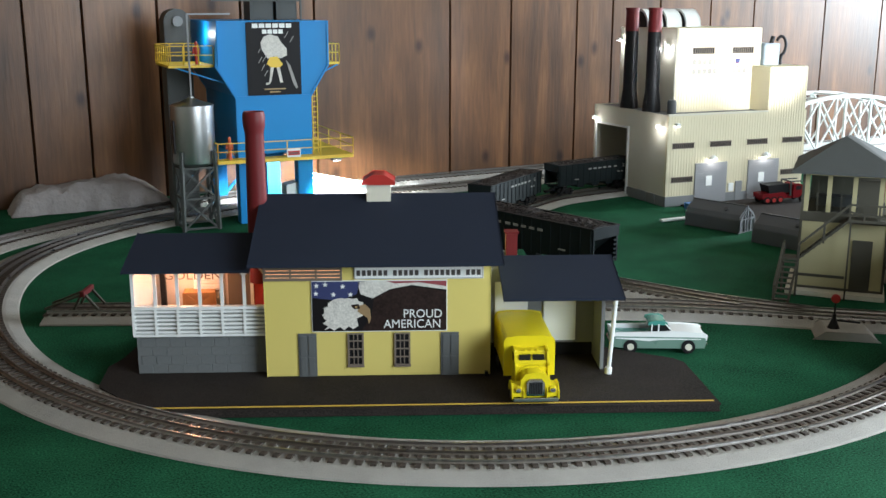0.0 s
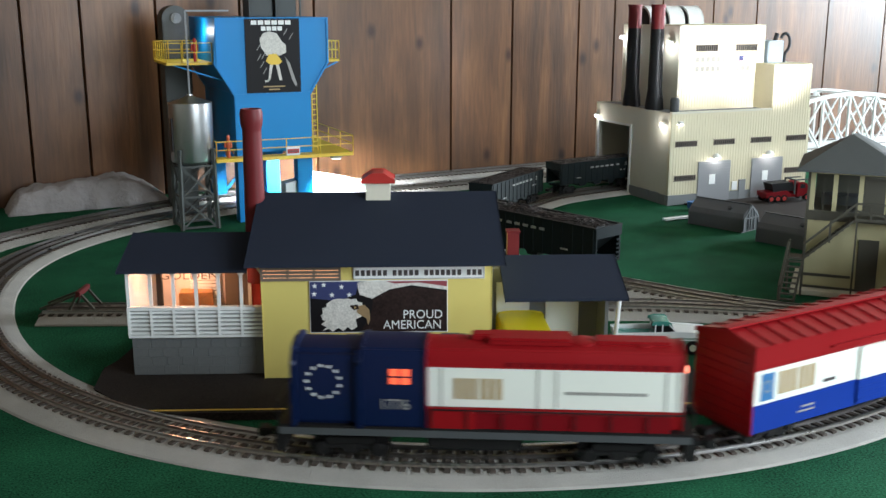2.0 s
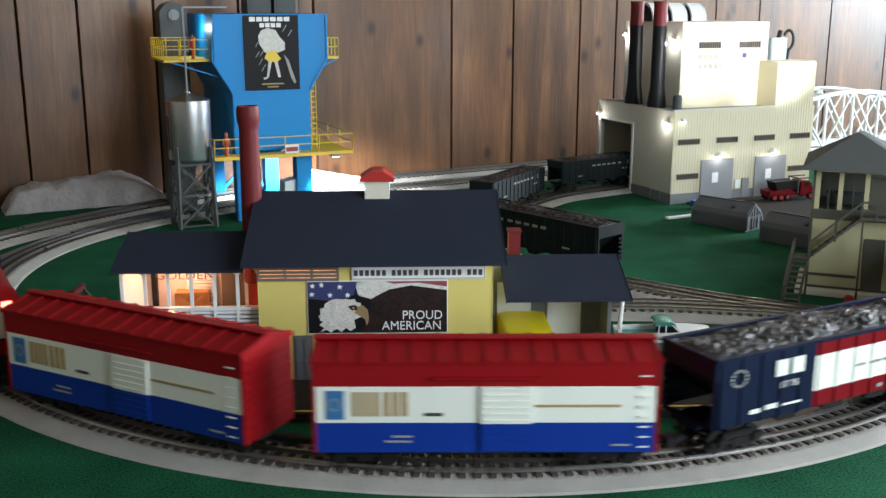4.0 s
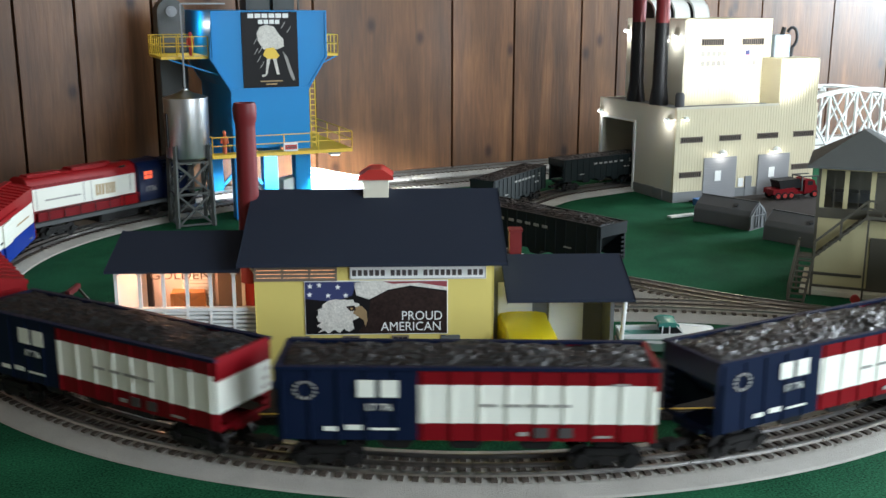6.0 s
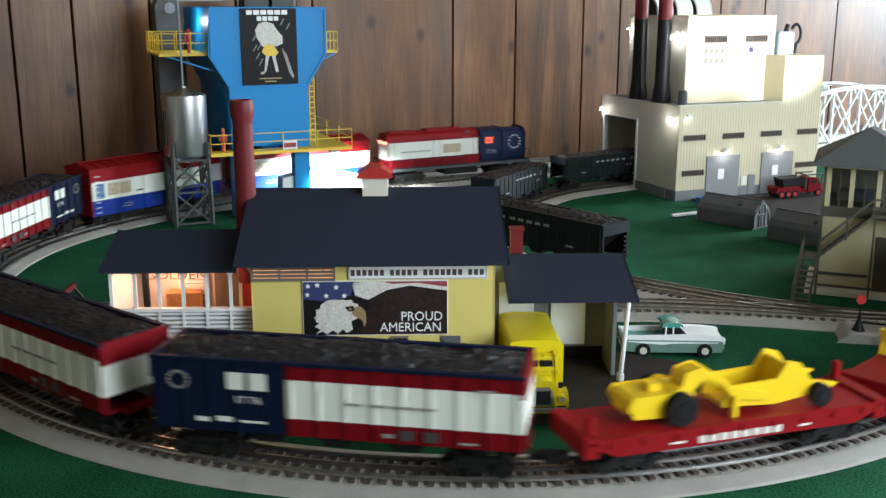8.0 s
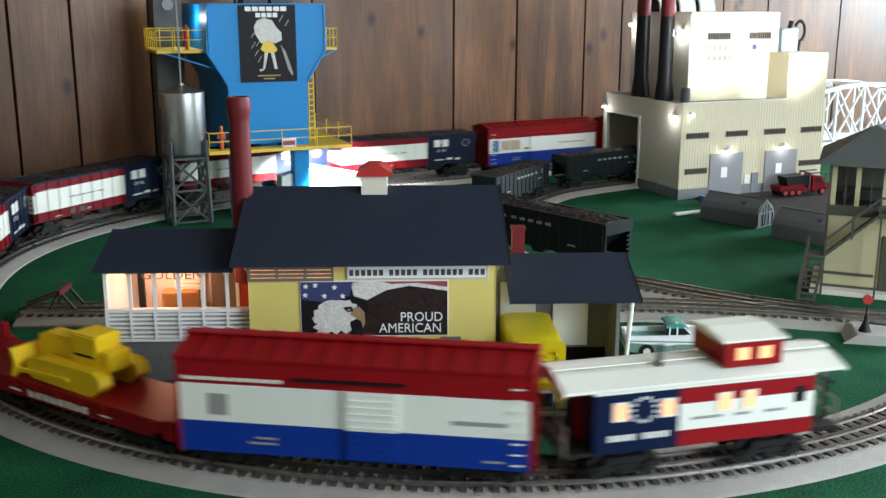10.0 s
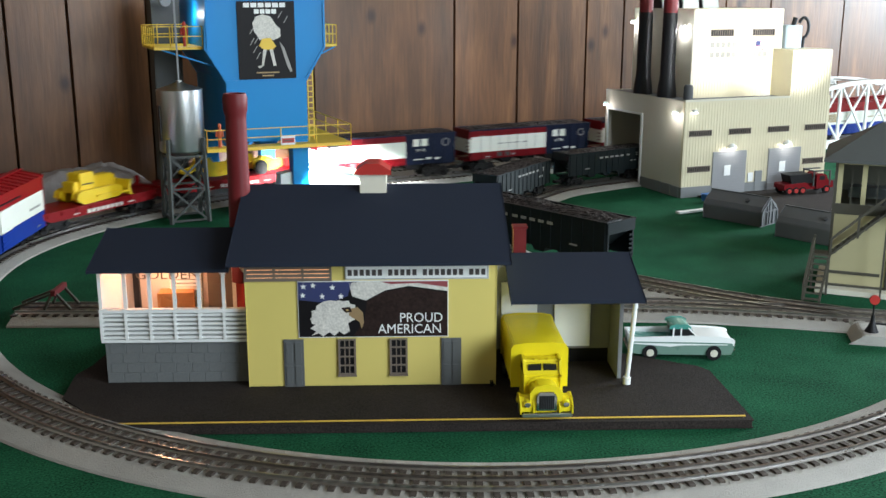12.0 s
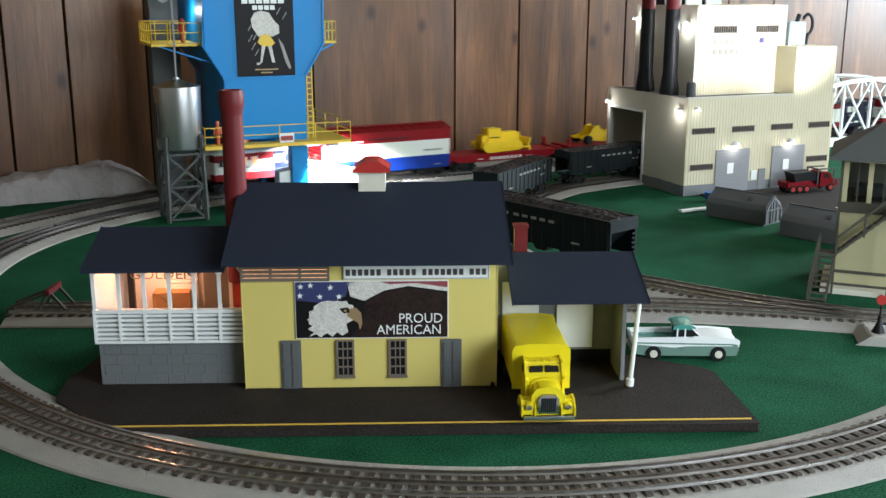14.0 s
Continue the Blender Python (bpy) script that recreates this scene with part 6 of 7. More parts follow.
def boxcar(plain=False):
    t = thing("boxcar", stand(0.1, 0.09), "red, white and blue toy boxcar with red ribbed roof", "boxcar", "cars of the train")
    H = 0.1275
    W = 0.0310
    Z = (0.0145, 0.0385, 0.0670, 0.0860)
    part("lower_side", boxes((-H, H, -W, W, Z[0], Z[1])), CARBLUE, t, "blue lower body", bevel=0.0006)
    part("middle_side", boxes((-H, H, -W, W, Z[1], Z[2])), CARWHITE, t, "white middle band", bevel=0.0003)
    part("upper_side", boxes((-H, H, -W, W, Z[2], Z[3])), CARRED, t, "red upper band", bevel=0.0006)
    for s in (-1, 1):
        part("end_wall", boxes((s * H - 0.0012, s * H + 0.0012, -W - 0.0006, W + 0.0006, Z[0] - 0.0005, Z[3] + 0.0005)), CARRED, t, "red ribbed end", bevel=0.0004)
        pieces("end_rib", [(s * H - 0.0024, s * H + 0.0024, -W + 0.004, W - 0.004, z, z + 0.0026) for z in np.arange(0.018, 0.084, 0.0075)], CARRED, t)
    roof = [(-W - 0.0016, Z[3] - 0.001), (-W - 0.0016, Z[3] + 0.0012), (0.0, Z[3] + 0.0080), (W + 0.0016, Z[3] + 0.0012), (W + 0.0016, Z[3] - 0.001)]
    r = part("roof", made(lambda bm: prism(bm, roof, "x", -H - 0.0022, H + 0.0022)), CARRED, t, "red pitched roof with ribs", bevel=0.0004)
    rib = [(y * 1.01, z + 0.0012) for y, z in roof]
    for x in np.linspace(-H, H, 15):
        part("roof_rib", made(lambda bm: prism(bm, rib, "x", x - 0.0011, x + 0.0011)), CARRED, r)
    part("running_board", boxes((-H - 0.003, H + 0.003, -0.0045, 0.0045, Z[3] + 0.0092, Z[3] + 0.0106)), CARRED, r)
    for s in (-1, 1):
        y0, y1 = sorted((s * (W + 0.0002), s * (W + 0.0024)))
        d = part("sliding_door", boxes((-0.034, 0.004, y0, y1, 0.0165, 0.0385)), CARBLUE, t, bevel=0.0004)
        part("door_upper", boxes((-0.034, 0.004, y0, y1, 0.0386, 0.0674)), CARWHITE, d)
        part("door_rail", boxes((-0.040, 0.040, y0, y1 + (0.0006 if s > 0 else 0), 0.0735, 0.0750)), BLACK if plain else CARRED, t)
        part("door_ribs", boxes(*[(-0.032, 0.002, s * (W + 0.0026) - 0.0004, s * (W + 0.0026) + 0.0004, z, z + 0.0014) for z in np.arange(0.0205, 0.037, 0.0050)]), CARBLUE, d)
        part("door_ribs", boxes(*[(-0.032, 0.002, s * (W + 0.0026) - 0.0004, s * (W + 0.0026) + 0.0004, z, z + 0.0014) for z in np.arange(0.0405, 0.066, 0.0050)]), CARWHITE, d)
        y = s * (W + 0.0003) - 0.0003
        if not plain:
            monogram(t, 0.058 if s > 0 else -0.098, 0.0440, 0.0190, y, GOLD, s)
            p = part("emblem_panel", boxes(along(s, 0.105, 0.119, y, y + 0.0006, 0.0415, 0.0640)), EMBLEM, t, "blue emblem panel")
            rows = [along(s, 0.1125 + 0.0045 * math.cos(w) - 0.0009, 0.1125 + 0.0045 * math.cos(w) + 0.0009, y - 0.0002, y + 0.0008, 0.0530 + 0.0045 * math.sin(w) - 0.0009, 0.0530 + 0.0045 * math.sin(w) + 0.0009) for w in np.linspace(0, 5.6, 9)]
            part("emblem_ring", boxes(*rows), LETTERG, p)
            part("script", boxes(*[along(s, x, x + 0.0044, y, y + 0.0006, 0.0510, 0.0530) for x in np.arange(-0.100, -0.038, 0.0054)]), GOLD, t)
            pieces("data_text", (along(s, 0.032, 0.046, y, y + 0.0006, 0.0440, 0.0465),), LETTERD, t)
        else:
            part("script", boxes(*[along(s, x, x + 0.0050, y, y + 0.0006, 0.0700, 0.0725) for x in np.arange(0.050, 0.122, 0.0062)]), CARWHITE, t)
            pieces("data_text", (along(s, 0.090, 0.104, y, y + 0.0006, 0.0440, 0.0600),), LETTERG, t)
            part("script", boxes(along(s, -0.110, -0.072, y, y + 0.0006, 0.0470, 0.0500)), LETTERG, t)
        pieces("data_text", (along(s, 0.055, 0.075, y, y + 0.0006, 0.0230, 0.0245), along(s, 0.055, 0.070, y, y + 0.0006, 0.0270, 0.0285), along(s, -0.108, -0.094, y, y + 0.0006, 0.0200, 0.0215),), LETTERG, t)
        rows = [((-H + 0.006, s * (W + 0.0020), z), (-H + 0.014, s * (W + 0.0020), z)) for z in np.arange(0.020, 0.080, 0.008)]
        sticks("rung", rows, 0.0010, CARWHITE, t)
    part("underframe", boxes((-H + 0.004, H - 0.004, -0.012, 0.012, 0.0080, 0.0130)), UNDER, t)
    for x in (0.092, -0.092):
        bogie(t, x)
    couplers(t, H + 0.002, -H - 0.002)
    return lift_body(t, 0.0015)


def coal_load(x0, x1, w, z, seed):
    """A heap of coal: rough lumps over a long mound."""
    bm = bmesh.new()
    nx, ny = 64, 18
    g = []
    for j in range(ny + 1):
        row = []
        for i in range(nx + 1):
            u, v = i / nx, j / ny * 2 - 1
            x, y = x0 + (x1 - x0) * u, v * w
            f = (1 - v * v) * (0.55 + 0.45 * math.sin(math.pi * min(1, max(0, u))) ** 0.5)
            h = 0.0055 * f + 0.0042 * noise.noise((u * 7 + seed, v * 0.8, seed)) + 0.0035 * noise.noise((x * 190, y * 190, seed)) + 0.0016 * noise.noise((x * 430, y * 430, seed))
            row.append(bm.verts.new((x, y, z + h)))
        g.append(row)
    for j in range(ny):
        for i in range(nx):
            bm.faces.new((g[j][i], g[j][i + 1], g[j + 1][i + 1], g[j + 1][i]))
    low = [bm.verts.new((a, b, z - 0.012)) for a, b in ((x0, -w), (x1, -w), (x1, w), (x0, w))]
    bm.faces.new(low)
    bm.faces.new([low[0], low[1]] + g[0][::-1])
    bm.faces.new([low[1], low[2]] + [r[-1] for r in g][::-1])
    bm.faces.new([low[2], low[3]] + g[-1])
    bm.faces.new([low[3], low[0]] + [r[0] for r in g])
    for f in bm.faces:
        f.smooth = False
    return bm


def hopper(kind, seed):
    """A ribbed coal hopper. kind: 'flag' in navy, red and white, or 'dark' in worn green-black."""
    flag = kind == "flag"
    t = thing("coal_hopper", stand(0.0, 0.09), "navy, red and white toy hopper heaped with coal" if flag else "dark green-black toy hopper heaped with coal", "hopper car", "cars of the train" if flag else "standing hopper cars")
    H, W, Z0, Z1 = 0.140, 0.0310, 0.0200, 0.0840
    XB = 0.035
    dark = mat("worn_green_black_paint", (0.006, 0.010, 0.011), 0.5, var=0.3, scale=50, spec=0.25) if not flag else HOPNAVY
    y = W
    for s in (-1, 1):
        a, b = sorted((s * (y - 0.0016), s * y))
        front = part("side_panel", boxes((XB, H - 0.004, a, b, Z0, Z1)), dark, t, "navy forward side" if flag else "")
        if flag:
            part("red_sill", boxes((-H + 0.004, XB, a, b, Z0, Z0 + 0.0160)), DKRED, t, "red lower band")
            part("white_band", boxes((-H + 0.004, XB, a, b, Z0 + 0.0160, Z1 - 0.0130)), CARWHITE, t, "white middle band")
            part("red_band", boxes((-H + 0.004, XB, a, b, Z1 - 0.0130, Z1)), DKRED, t, "red upper band")
        else:
            part("side_panel", boxes((-H + 0.004, XB, a, b, Z0, Z1)), dark, t)
        for k, x in enumerate(np.linspace(-H + 0.006, H - 0.006, 14)):
            e = s * (y + 0.0009)
            c, d = sorted((s * (y - 0.0002), s * (y + 0.0014)))
            if not flag or x > XB:
                part("rib", boxes((x - 0.0009, x + 0.0009, c, d, Z0, Z1)), dark, t)
            else:
                rb = part("rib", boxes((x - 0.0009, x + 0.0009, c, d, Z0 + 0.0160, Z1 - 0.0130)), CARWHITE, t)
                pieces("rib_end", ((x - 0.0009, x + 0.0009, c, d, Z0, Z0 + 0.0160), (x - 0.0009, x + 0.0009, c, d, Z1 - 0.0130, Z1)), DKRED, rb)
        c, d = sorted((s * (y - 0.003), s * (y + 0.0022)))
        part("top_rail", boxes((-H, XB, c, d, Z1, Z1 + 0.0030)), HOPNAVY if flag else dark, t, bevel=0.0004)
        part("top_rail", boxes((XB, H, c, d, Z1, Z1 + 0.0030)), dark, t, bevel=0.0004)
        yy = s * (y + 0.0017) - 0.0003
        if flag:
            ring_of_stars(t, 0.117, 0.0660, 0.0075, yy, LETTERG)
            pieces("emblem", ((0.066, 0.079, yy, yy + 0.0006, 0.0600, 0.0755), (0.049, 0.062, yy, yy + 0.0006, 0.0600, 0.0755)), CARWHITE, t)
            words("number", "17 76", 0.0090, Matrix.Translation((0.064, s * (y + 0.0017), 0.0505)) @ (LEFT if s > 0 else RIGHT), CARWHITE, t)
            pieces("data_text", ((0.050, 0.070, yy, yy + 0.0006, 0.0300, 0.0320), (0.076, 0.088, yy, yy + 0.0006, 0.0300, 0.0345), (0.094, 0.104, yy, yy + 0.0006, 0.0290, 0.0330),), CARWHITE, t)
            for x0, n in ((-0.022, 3), (-0.040, 3), (-0.060, 4), (-0.076, 3)):
                part("script", boxes(*[(x0 + k * 0.0042, x0 + k * 0.0042 + 0.0034, yy, yy + 0.0006, 0.0520, 0.0545) for k in range(n)]), LETTERG, t)
            pieces("data_plate", ((-0.078, -0.068, yy, yy + 0.0006, 0.0240, 0.0330), (-0.060, -0.050, yy, yy + 0.0006, 0.0240, 0.0330)), LETTERD, t)
            pieces("data_text", ((-0.045, -0.038, yy, yy + 0.0006, 0.0255, 0.0290), (-0.106, -0.094, yy, yy + 0.0006, 0.0240, 0.0260), (-0.118, -0.106, yy, yy + 0.0006, 0.0715, 0.0735),), LETTERG, t)
        else:
            part("emblem", boxes((0.090, 0.098, yy, yy + 0.0006, 0.0620, 0.0640), (0.090, 0.098, yy, yy + 0.0006, 0.0700, 0.0720), (0.093, 0.095, yy, yy + 0.0006, 0.0620, 0.0720)), LETTERG, t)
            part("script", boxes(*[(x, x + 0.011, yy, yy + 0.0006, 0.0640, 0.0690) for x in (0.058, 0.036, 0.018, 0.000, -0.018, -0.036)]), LETTERG, t)
            pieces("data_text", ((0.072, 0.080, yy, yy + 0.0006, 0.0460, 0.0500), (0.086, 0.092, yy, yy + 0.0006, 0.0460, 0.0500), (-0.085, -0.070, yy, yy + 0.0006, 0.0360, 0.0390),), LETTERG, t)
    for s in (-1, 1):
        m = dark if s > 0 else (DKRED if flag else dark)
        x = s * (H - 0.004)
        lo, hi = sorted((x, x + s * 0.004))
        part("end_top", boxes((lo, hi, -y, y, Z1 - 0.018, Z1 + 0.0030)), m, t, bevel=0.0004)
        if flag and s < 0:
            part("end_band", boxes((lo + 0.0005, hi - 0.0005, -y, y, Z0 + 0.016, Z1 - 0.0182)), CARWHITE, t)
        sl = made(lambda bm: prism(bm, [(x, Z1 - 0.016), (x - s * 0.040, 0.030), (x - s * 0.042, 0.030), (x - s * 0.002, Z1 - 0.016)], "y", -y + 0.002, y - 0.002))
        part("slope_sheet", sl, m, t)
        rows = [((x + s * 0.001, q * (y - 0.003), 0.018), (x + s * 0.001, q * (y - 0.003), Z1 - 0.018)) for q in (-1, 1)] + [((x + s * 0.001, -y + 0.003, 0.020), (x + s * 0.001, y - 0.003, 0.020))]
        rows += [((x + s * 0.002, -y + 0.002, z), (x + s * 0.002, -y + 0.012, z)) for z in np.arange(0.026, 0.064, 0.008)]
        part("end_frame", bars(*rows, w=0.0030), m, t)
        part("end_sill", boxes((min(x - s * 0.03, x + s * 0.005), max(x - s * 0.03, x + s * 0.005), -0.014, 0.014, 0.0140, 0.0200)), m, t)
    for x in (0.052, 0.0, -0.052):
        part("hopper_bay", made(lambda bm: prism(bm, [(x - 0.024, 0.030), (x + 0.024, 0.030), (x + 0.009, 0.0080), (x - 0.009, 0.0080)], "y", -0.022, 0.022)), dark if not flag else UNDER, t, "dark discharge bay")
    part("floor", boxes((-0.098, 0.098, -y + 0.003, y - 0.003, 0.028, 0.032)), UNDER, t)
    part("coal", coal_load(-H + 0.005, H - 0.005, y - 0.003, Z1 + 0.0005, seed), COAL, t, "heaped black coal")
    for x in (0.104, -0.104):
        bogie(t, x)
    couplers(t, H, -H)
    for o in t.children:
        if not o.name.startswith(("bogie", "coupler")):
            o.matrix_basis = Matrix.Translation((0, 0, 0.0110)) @ Matrix.Diagonal((1, 1, 0.85, 1)) @ o.matrix_basis
    return t


def flatcar():
    t = thing("flatcar", stand(0.0, 0.08), "red toy flatcar with white side lettering", "flatcar", "cars of the train")
    H, W = 0.128, 0.0300
    part("deck", boxes((-H, H, -W, W, 0.0230, 0.0275)), CARRED, t, "red plank deck", bevel=0.0006)
    part("side_sill", made(lambda bm: prism(bm, [(-H + 0.004, 0.0230), (H - 0.004, 0.0230), (H - 0.026, 0.0135), (-H + 0.026, 0.0135)], "y", -W + 0.0008, W - 0.0008)), CARRED, t, bevel=0.0006)
    for q in ((-H - 0.002, -H + 0.010), (H - 0.010, H + 0.002)):
        part("end_sill", boxes((*q, -W, W, 0.0140, 0.0300)), CARRED, t, bevel=0.0008)
    for x, yy in ((H - 0.006, W - 0.008), (-H + 0.006, -W + 0.008)):
        bm = bmesh.new()
        bx(bm, x - 0.003, x + 0.003, yy - 0.003, yy + 0.003, 0.0298, 0.0440)
        part("brake_stand", bm, CARRED, t, bevel=0.0006)
    for s in (-1, 1):
        y = s * (W - 0.0005) - 0.0004
        part("lettering", boxes(*[(x, x + 0.0058, y, y + 0.0008, 0.0150, 0.0205) for x in np.arange(-0.034, 0.034, 0.0092)]), CARWHITE, t, "white block lettering as bars")
        pieces("data_text", ((0.048, 0.060, y, y + 0.0008, 0.0170, 0.0185), (-0.060, -0.050, y, y + 0.0008, 0.0170, 0.0185),), CARWHITE, t)
        for x in np.linspace(-H + 0.02, H - 0.02, 9):
            part("stake_pocket", boxes((x - 0.002, x + 0.002, s * W - 0.0012, s * W + 0.0012, 0.0205, 0.0262)), CARRED, t)
    for x in (0.088, -0.088):
        bogie(t, x)
    couplers(t, H, -H)
    return lift_body(t, 0.0060)


def scraper():
    """A yellow motor scraper; ahead along +x."""
    t = thing("motor_scraper", pose(0, 0, 0), "yellow toy motor scraper on a red flatcar", "scraper")
    part("tractor", made(lambda bm: prism(bm, [(0.040, 0.012), (0.040, 0.030), (0.052, 0.034), (0.060, 0.030), (0.092, 0.030), (0.095, 0.022), (0.090, 0.010), (0.060, 0.008)], "y", -0.017, 0.017)), MACHY, t, "yellow tractor unit", bevel=0.0016)
    part("engine_grille", boxes((0.0925, 0.0960, -0.012, 0.012, 0.012, 0.028)), MACHY, t, bevel=0.0006)
    part("seat", boxes((0.062, 0.074, -0.007, 0.007, 0.030, 0.038)), MACHY, t, bevel=0.001)
    part("gooseneck", made(lambda bm: prism(bm, [(0.044, 0.030), (0.040, 0.046), (0.026, 0.050), (0.000, 0.030), (0.006, 0.022), (0.026, 0.038), (0.034, 0.028)], "y", -0.009, 0.009)), MACHY, t, "arched yellow gooseneck", bevel=0.0012)
    for s in (-1, 1):
        part("draft_arm", made(lambda bm: prism(bm, [(0.016, 0.040), (0.004, 0.020), (-0.030, 0.014), (-0.030, 0.019), (-0.002, 0.028)], "y", s * 0.0185 - 0.002, s * 0.0185 + 0.002)), MACHY, t, bevel=0.0006)
        part("bowl_side", made(lambda bm: prism(bm, [(0.010, 0.010), (0.006, 0.030), (-0.040, 0.032), (-0.050, 0.050), (-0.062, 0.046), (-0.074, 0.026), (-0.100, 0.020), (-0.092, 0.014), (-0.040, 0.006)], "y", s * 0.0150 - 0.0012, s * 0.0150 + 0.0012)), MACHY, t, "yellow bowl side", bevel=0.0006)
    part("bowl_floor", boxes((-0.046, 0.008, -0.0140, 0.0140, 0.007, 0.010)), MACHY, t)
    part("tail_gate", made(lambda bm: prism(bm, [(-0.046, 0.008), (-0.050, 0.046), (-0.054, 0.046), (-0.052, 0.008)], "y", -0.0138, 0.0138)), MACHY, t)
    part("axle_beam", bars(((0.055, -0.020, 0.013), (0.055, 0.020, 0.013)), ((-0.080, -0.018, 0.012), (-0.080, 0.018, 0.012)), w=0.004), BLACK, t)
    sticks("jack", (((0.002, -0.020, 0.0), (0.002, -0.020, 0.024)), ((0.002, 0.020, 0.0), (0.002, 0.020, 0.024))), 0.004, MACHY, t)
    for s in (-1, 1):
        wheel(t, 0.048, 0.0215 * s, 0.0125, 0.0085, hub=BLACK)
        wheel(t, -0.074, 0.0205 * s, 0.0090, 0.0080, hub=BLACK)
    for o in t.children:
        if not o.name.startswith("wheel"):
            o.matrix_basis = Matrix.Diagonal((0.92, 1, 0.74, 1)) @ o.matrix_basis
    return t


def bulldozer():
    t = thing("bulldozer", pose(0, 0, 0), "yellow toy crawler tractor on a red flatcar", "bulldozer")
    for s in (-1, 1):
        tr = [(-0.040, 0.004), (-0.046, 0.009), (-0.044, 0.016), (-0.036, 0.019), (0.032, 0.019), (0.040, 0.016), (0.042, 0.009), (0.036, 0.003), (-0.034, 0.001)]
        part("crawler_track", made(lambda bm: prism(bm, tr, "y", s * 0.0185 - 0.0065, s * 0.0185 + 0.0065)), MACHY, t, "yellow crawler track", bevel=0.0012)
    part("engine_hood", boxes((0.000, 0.040, -0.0095, 0.0095, 0.014, 0.036)), MACHY, t, bevel=0.0018)
    part("radiator", boxes((0.0395, 0.0440, -0.0100, 0.0100, 0.012, 0.034)), MACHY, t, bevel=0.0010)
    part("cab", boxes((-0.030, 0.000, -0.0130, 0.0130, 0.018, 0.044)), MACHY, t, "yellow cab", bevel=0.0014)
    part("cab_opening", boxes((-0.026, -0.004, -0.0134, 0.0134, 0.026, 0.028)), BLACK, t)
    part("fuel_tank", boxes((-0.042, -0.030, -0.012, 0.012, 0.016, 0.032)), MACHY, t, bevel=0.0014)
    part("blade", made(lambda bm: prism(bm, [(0.054, 0.001), (0.051, 0.012), (0.055, 0.024), (0.058, 0.024), (0.054, 0.012), (0.058, 0.001)], "y", -0.029, 0.029)), MACHY, t, "curved yellow blade", bevel=0.0005)
    part("blade_arm", bars(((0.053, -0.026, 0.007), (-0.010, -0.026, 0.009)), ((0.053, 0.026, 0.007), (-0.010, 0.026, 0.009)), w=0.003), MACHY, t)
    return t


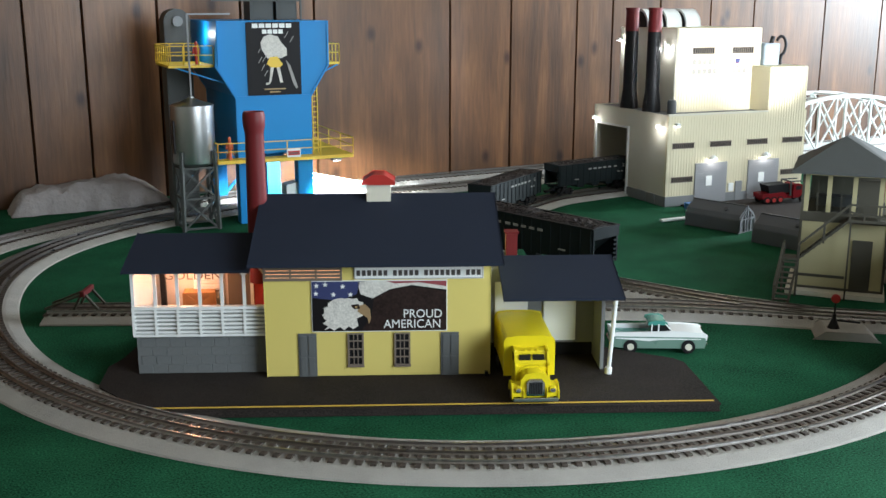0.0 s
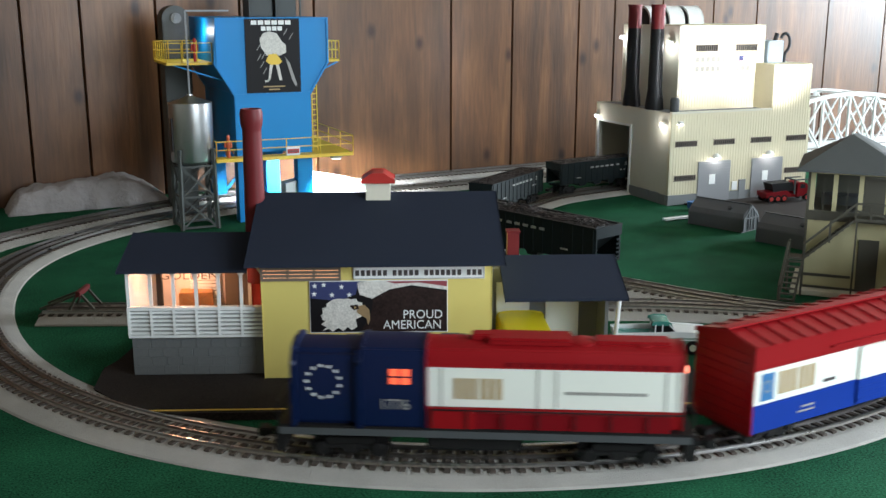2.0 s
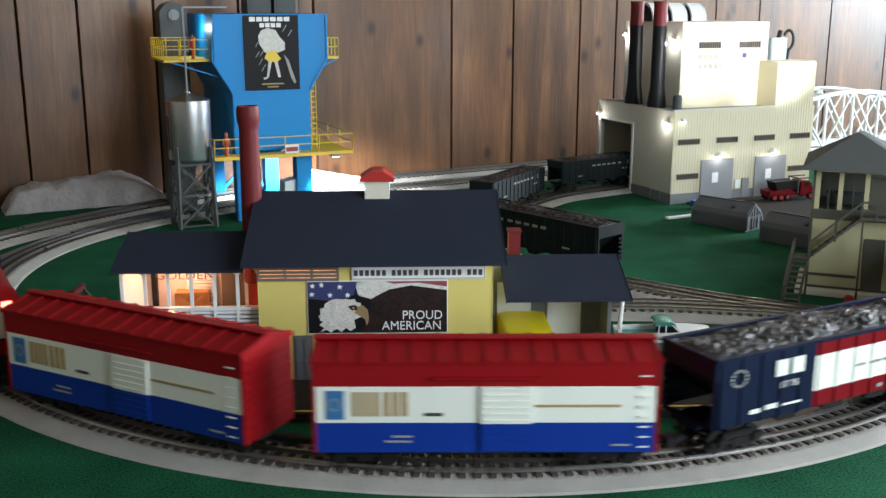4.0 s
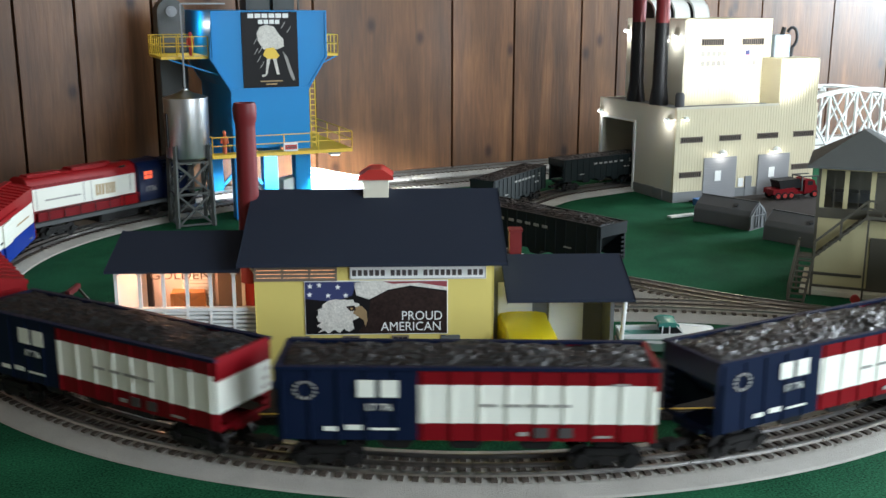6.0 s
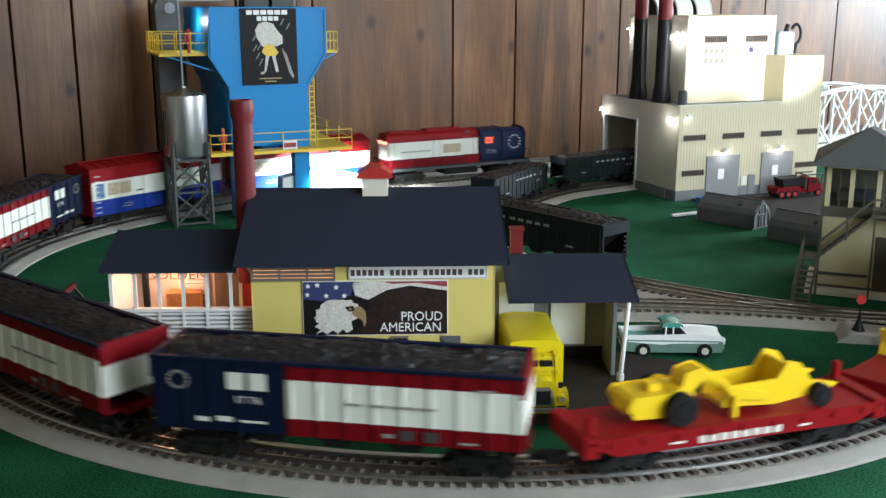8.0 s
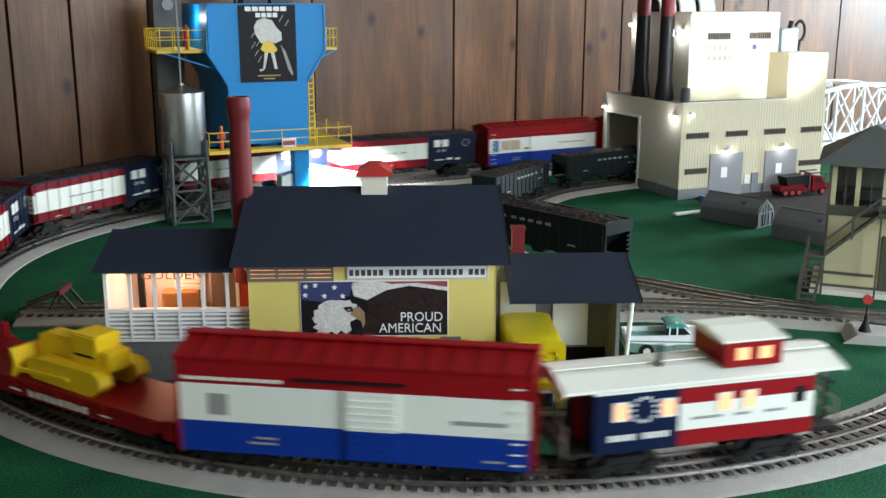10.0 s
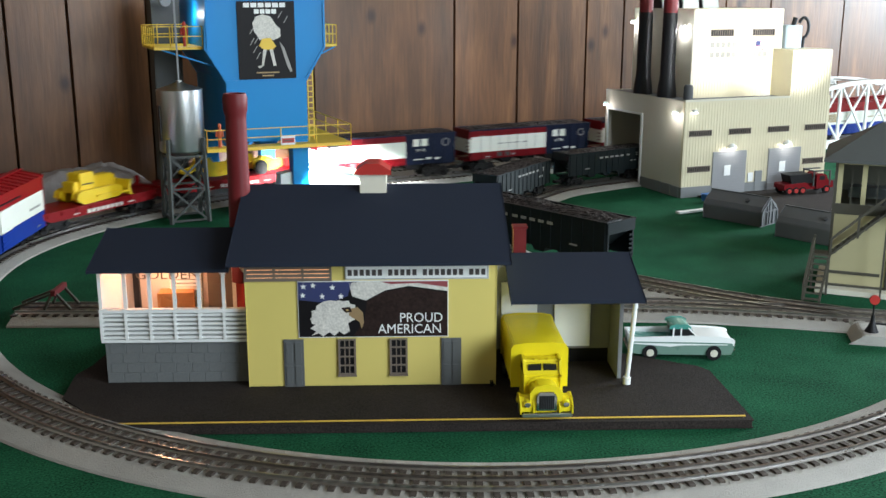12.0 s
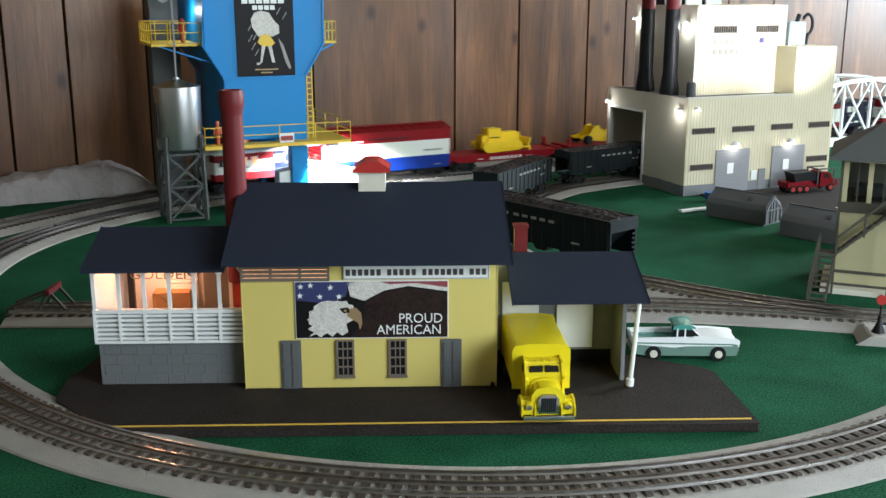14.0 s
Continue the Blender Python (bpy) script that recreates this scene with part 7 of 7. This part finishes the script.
def caboose():
    t = thing("caboose", stand(0.0, 0.06), "navy, red and white toy caboose with lit windows", "caboose", "cars of the train")
    H, W, Z = 0.0860, 0.0290, (0.0150, 0.0270, 0.0470, 0.0590, 0.0680)
    XB = 0.022
    for x0, x1, cols in ((XB, H, (NAVY, NAVY, NAVY)), (-H, XB, (CARRED, CARWHITE, CARRED))):
        for (z0, z1), m in zip(((Z[0], Z[1]), (Z[1], Z[2]), (Z[2], Z[3])), cols):
            part("body_band", boxes((x0, x1, -W, W, z0, z1)), m, t, bevel=0.0002)
    part("letter_board", boxes((-H, H, -W, W, Z[3], Z[3] + 0.004)), CARWHITE, t)
    roof = [(-W - 0.003, 0.0620), (-W - 0.003, 0.0640), (-0.012, 0.0700), (0.012, 0.0700), (W + 0.003, 0.0640), (W + 0.003, 0.0620)]
    part("roof", made(lambda bm: prism(bm, roof, "x", -H - 0.024, H + 0.024)), CARWHITE, t, "white roof", bevel=0.0008)
    part("running_board", boxes((-H - 0.024, -0.062, -0.006, 0.006, 0.0712, 0.0722), (-0.010, H + 0.024, -0.006, 0.006, 0.0712, 0.0722)), CARWHITE, t)
    c = part("cupola", boxes((-0.060, -0.014, -0.0245, 0.0245, 0.0690, 0.0880)), CARRED, t, "red cupola", bevel=0.0006)
    part("cupola_roof", made(lambda bm: prism(bm, [(-0.0265, 0.0880), (-0.0265, 0.0895), (0.0, 0.0930), (0.0265, 0.0895), (0.0265, 0.0880)], "x", -0.063, -0.011)), CARWHITE, c, bevel=0.0005)
    for s in (-1, 1):
        for x in (-0.051, -0.033):
            part("cupola_window", boxes((x, x + 0.010, s * 0.0247 - 0.0006, s * 0.0247 + 0.0006, 0.0745, 0.0835)), LITDIM, c, "small lit window")
        for x in (0.026, 0.062, -0.018, -0.038):
            w = part("window", boxes((x, x + 0.0095, s * W - 0.0008, s * W + 0.0008, 0.0400, 0.0520)), LITDIM, t, "window lit from inside")
            part("window_frame", boxes((x - 0.001, x, s * W - 0.0012, s * W + 0.0012, 0.0390, 0.0530), (x + 0.0095, x + 0.0105, s * W - 0.0012, s * W + 0.0012, 0.0390, 0.0530), (x, x + 0.0095, s * W - 0.0012, s * W + 0.0012, 0.0520, 0.0530), (x, x + 0.0095, s * W - 0.0012, s * W + 0.0012, 0.0390, 0.0400)), WHITE, w)
        part("end_window", boxes((-0.078, -0.070, s * W - 0.0008, s * W + 0.0008, 0.0400, 0.0520)), BLACK, t)
        ring_of_stars(t, 0.049, 0.0460, 0.0090, s * (W + 0.0003) - 0.0003, WHITE)
        y = s * (W + 0.0003) - 0.0003
        part("number_bars", boxes(*[(x, x + 0.0050, y, y + 0.0006, 0.0240, 0.0285) for x in (0.030, 0.037, 0.044, 0.056, 0.063, 0.070)]), CARWHITE, t)
        part("script", boxes((-0.012, 0.012, y, y + 0.0006, 0.0345, 0.0365), (-0.034, -0.022, y, y + 0.0006, 0.0345, 0.0365), (-0.062, -0.046, y, y + 0.0006, 0.0345, 0.0365)), LETTERG, t)
    for s in (-1, 1):
        e = s * (H + 0.0215)
        part("end_platform", boxes((min(s * H, e), max(s * H, e), -W + 0.001, W - 0.001, 0.0140, 0.0170)), UNDER, t)
        part("end_door", boxes((s * H - 0.0008, s * H + 0.0008, -0.008, 0.008, 0.0170, 0.0560)), CARWHITE if s < 0 else CARRED, t)
        rows = [((e, q * (W - 0.002), 0.0150), (e, q * (W - 0.002), 0.0370)) for q in (-1, 1)] + [((e, -W + 0.002, 0.0370), (e, W - 0.002, 0.0370)), ((e, -W + 0.002, 0.0260), (e, W - 0.002, 0.0260)), ((e, 0.010, 0.0150), (e, 0.010, 0.0630))]
        part("end_rail", bars(*rows, w=0.0013), BROWNG, t)
        part("tail_lamp", boxes((e - 0.002, e + 0.002, -0.024, -0.020, 0.040, 0.0445)), RED, t)
        part("brake_wheel_post", bars(((e, 0.012, 0.0170), (e, 0.012, 0.0480)), ((e, 0.004, 0.0480), (e, 0.020, 0.0480)), w=0.0022), BLACK, t)
    bm = bmesh.new()
    rod(bm, (0.030, 0.010, 0.068), (0.030, 0.010, 0.086), 0.0022, n=10)
    part("stove_pipe", bm, BLACK, t)
    for x in (0.058, -0.058):
        bogie(t, x)
    couplers(t, H + 0.020, -H - 0.020)
    return lift_body(t, 0.0100)


loco = locomotive()
box_a = boxcar()
box_b = copy_thing(box_a, box_a.matrix_basis)
hops = [hopper("flag", 3.0)]
for k in range(3):
    hops.append(copy_thing(hops[0], hops[0].matrix_basis))
flat_a = flatcar()
flat_b = copy_thing(flat_a, flat_a.matrix_basis)
box_c = boxcar(plain=True)
box_c["label"] = "red, white and blue boxcar with small white lettering"
van = caboose()
machine, dozer = scraper(), bulldozer()

# dark hoppers that stand on the spur
SPUR_S = np.r_[0, np.cumsum(np.hypot(*np.diff(SPUR, axis=0).T))]


def on_spur(s, half=0.09):
    q = [Vector((float(np.interp(d, SPUR_S, SPUR[:, 0])), float(np.interp(d, SPUR_S, SPUR[:, 1])))) for d in (s - half, s + half)]
    m, d = (q[0] + q[1]) / 2, q[1] - q[0]
    return pose(m.x, m.y, RT + 0.0006, 0, 0, math.degrees(math.atan2(d.y, d.x)))


def spur_near(x, y):
    return float(SPUR_S[np.argmin(np.hypot(SPUR[:, 0] - x, SPUR[:, 1] - y))])


dark_a = hopper("dark", 8.0)
SMALL = Matrix.Diagonal((0.84, 0.84, 0.84, 1))
dark_a.matrix_basis = on_spur(spur_near(0.126, 1.316), 0.08) @ SMALL
for x, y in ((0.113, 1.716), (0.290, 1.921)):
    copy_thing(dark_a, on_spur(spur_near(x, y), 0.08) @ SMALL)


# ---- boards of the back wall ----
def boards():
    seams = [-0.812, -0.710, -0.574, -0.412, -0.258, 0.057, 0.213, 0.393, 0.496, 0.640, 0.801, 0.947, 1.203, 1.426]
    rnd = random.Random(12)
    edges = [U0]
    while edges[-1] < seams[0] - 0.28:
        edges.append(edges[-1] + rnd.choice((0.105, 0.150, 0.185, 0.215)))
    edges += seams
    while edges[-1] < U1 - 0.2:
        edges.append(edges[-1] + rnd.choice((0.105, 0.150, 0.185, 0.215)))
    edges[-1] = U1
    for a, b in zip(edges, edges[1:]):
        bm = bmesh.new()
        g = 0.0005
        prism(bm, [(a + g, 0.010), (a + g + 0.0022, 0.0), (b - g - 0.0022, 0.0), (b - g, 0.010), (b - g, 0.0142), (a + g, 0.0142)], "z", ZF, ZC)
        part("board", bm, PINE, back_wall)


boards()


# ---- what moves ----
def run(t):
    """How far the cab's rear edge has come along the loop at t seconds."""
    ts = np.array((-1.0, 0.0, 1.2, 2.0, 3.0, 5.5, 6.5, 7.5, 8.0, 10.4, 11.0, 13.6, 14.0, 15.0))
    ss = np.array((0.078, 0.39, 0.784, 1.033, 1.342, 2.119, 2.432, 2.793, 2.984, 3.965, 4.238, 5.33, 5.492, 5.892))
    slope = np.gradient(ss, ts)
    k = int(np.clip(np.searchsorted(ts, t) - 1, 0, len(ts) - 2))
    h = ts[k + 1] - ts[k]
    u = (t - ts[k]) / h
    return float((2 * u ** 3 - 3 * u ** 2 + 1) * ss[k] + (u ** 3 - 2 * u ** 2 + u) * h * slope[k] + (3 * u ** 2 - 2 * u ** 3) * ss[k + 1] + (u ** 3 - u ** 2) * h * slope[k + 1])


def motions():
    ts = [k / 10 for k in range(141)]
    train = [(loco, -0.033, 0.104), (box_a, -0.4000, 0.092), (box_b, -0.6960, 0.092)]
    train += [(h, -0.993 - 0.309 * k, 0.104) for k, h in enumerate(hops)]
    train += [(flat_a, -2.216, 0.088), (flat_b, -2.491, 0.088), (box_c, -2.741, 0.092), (van, -2.986, 0.058)]
    for ob, off, half in train:
        walk(ob, [(t, stand(run(t) + off, half)) for t in ts])
    for ob, off, lift in ((machine, -2.216, 0.0336), (dozer, -2.491, 0.0336)):
        walk(ob, [(t, stand(run(t) + off, 0.088) @ pose(0, 0, lift)) for t in ts])


for o in list(scene.objects):
    if o.name.startswith("script"):
        tagged(o, kind="stuff")        # lettering too small to pick apart

motions()
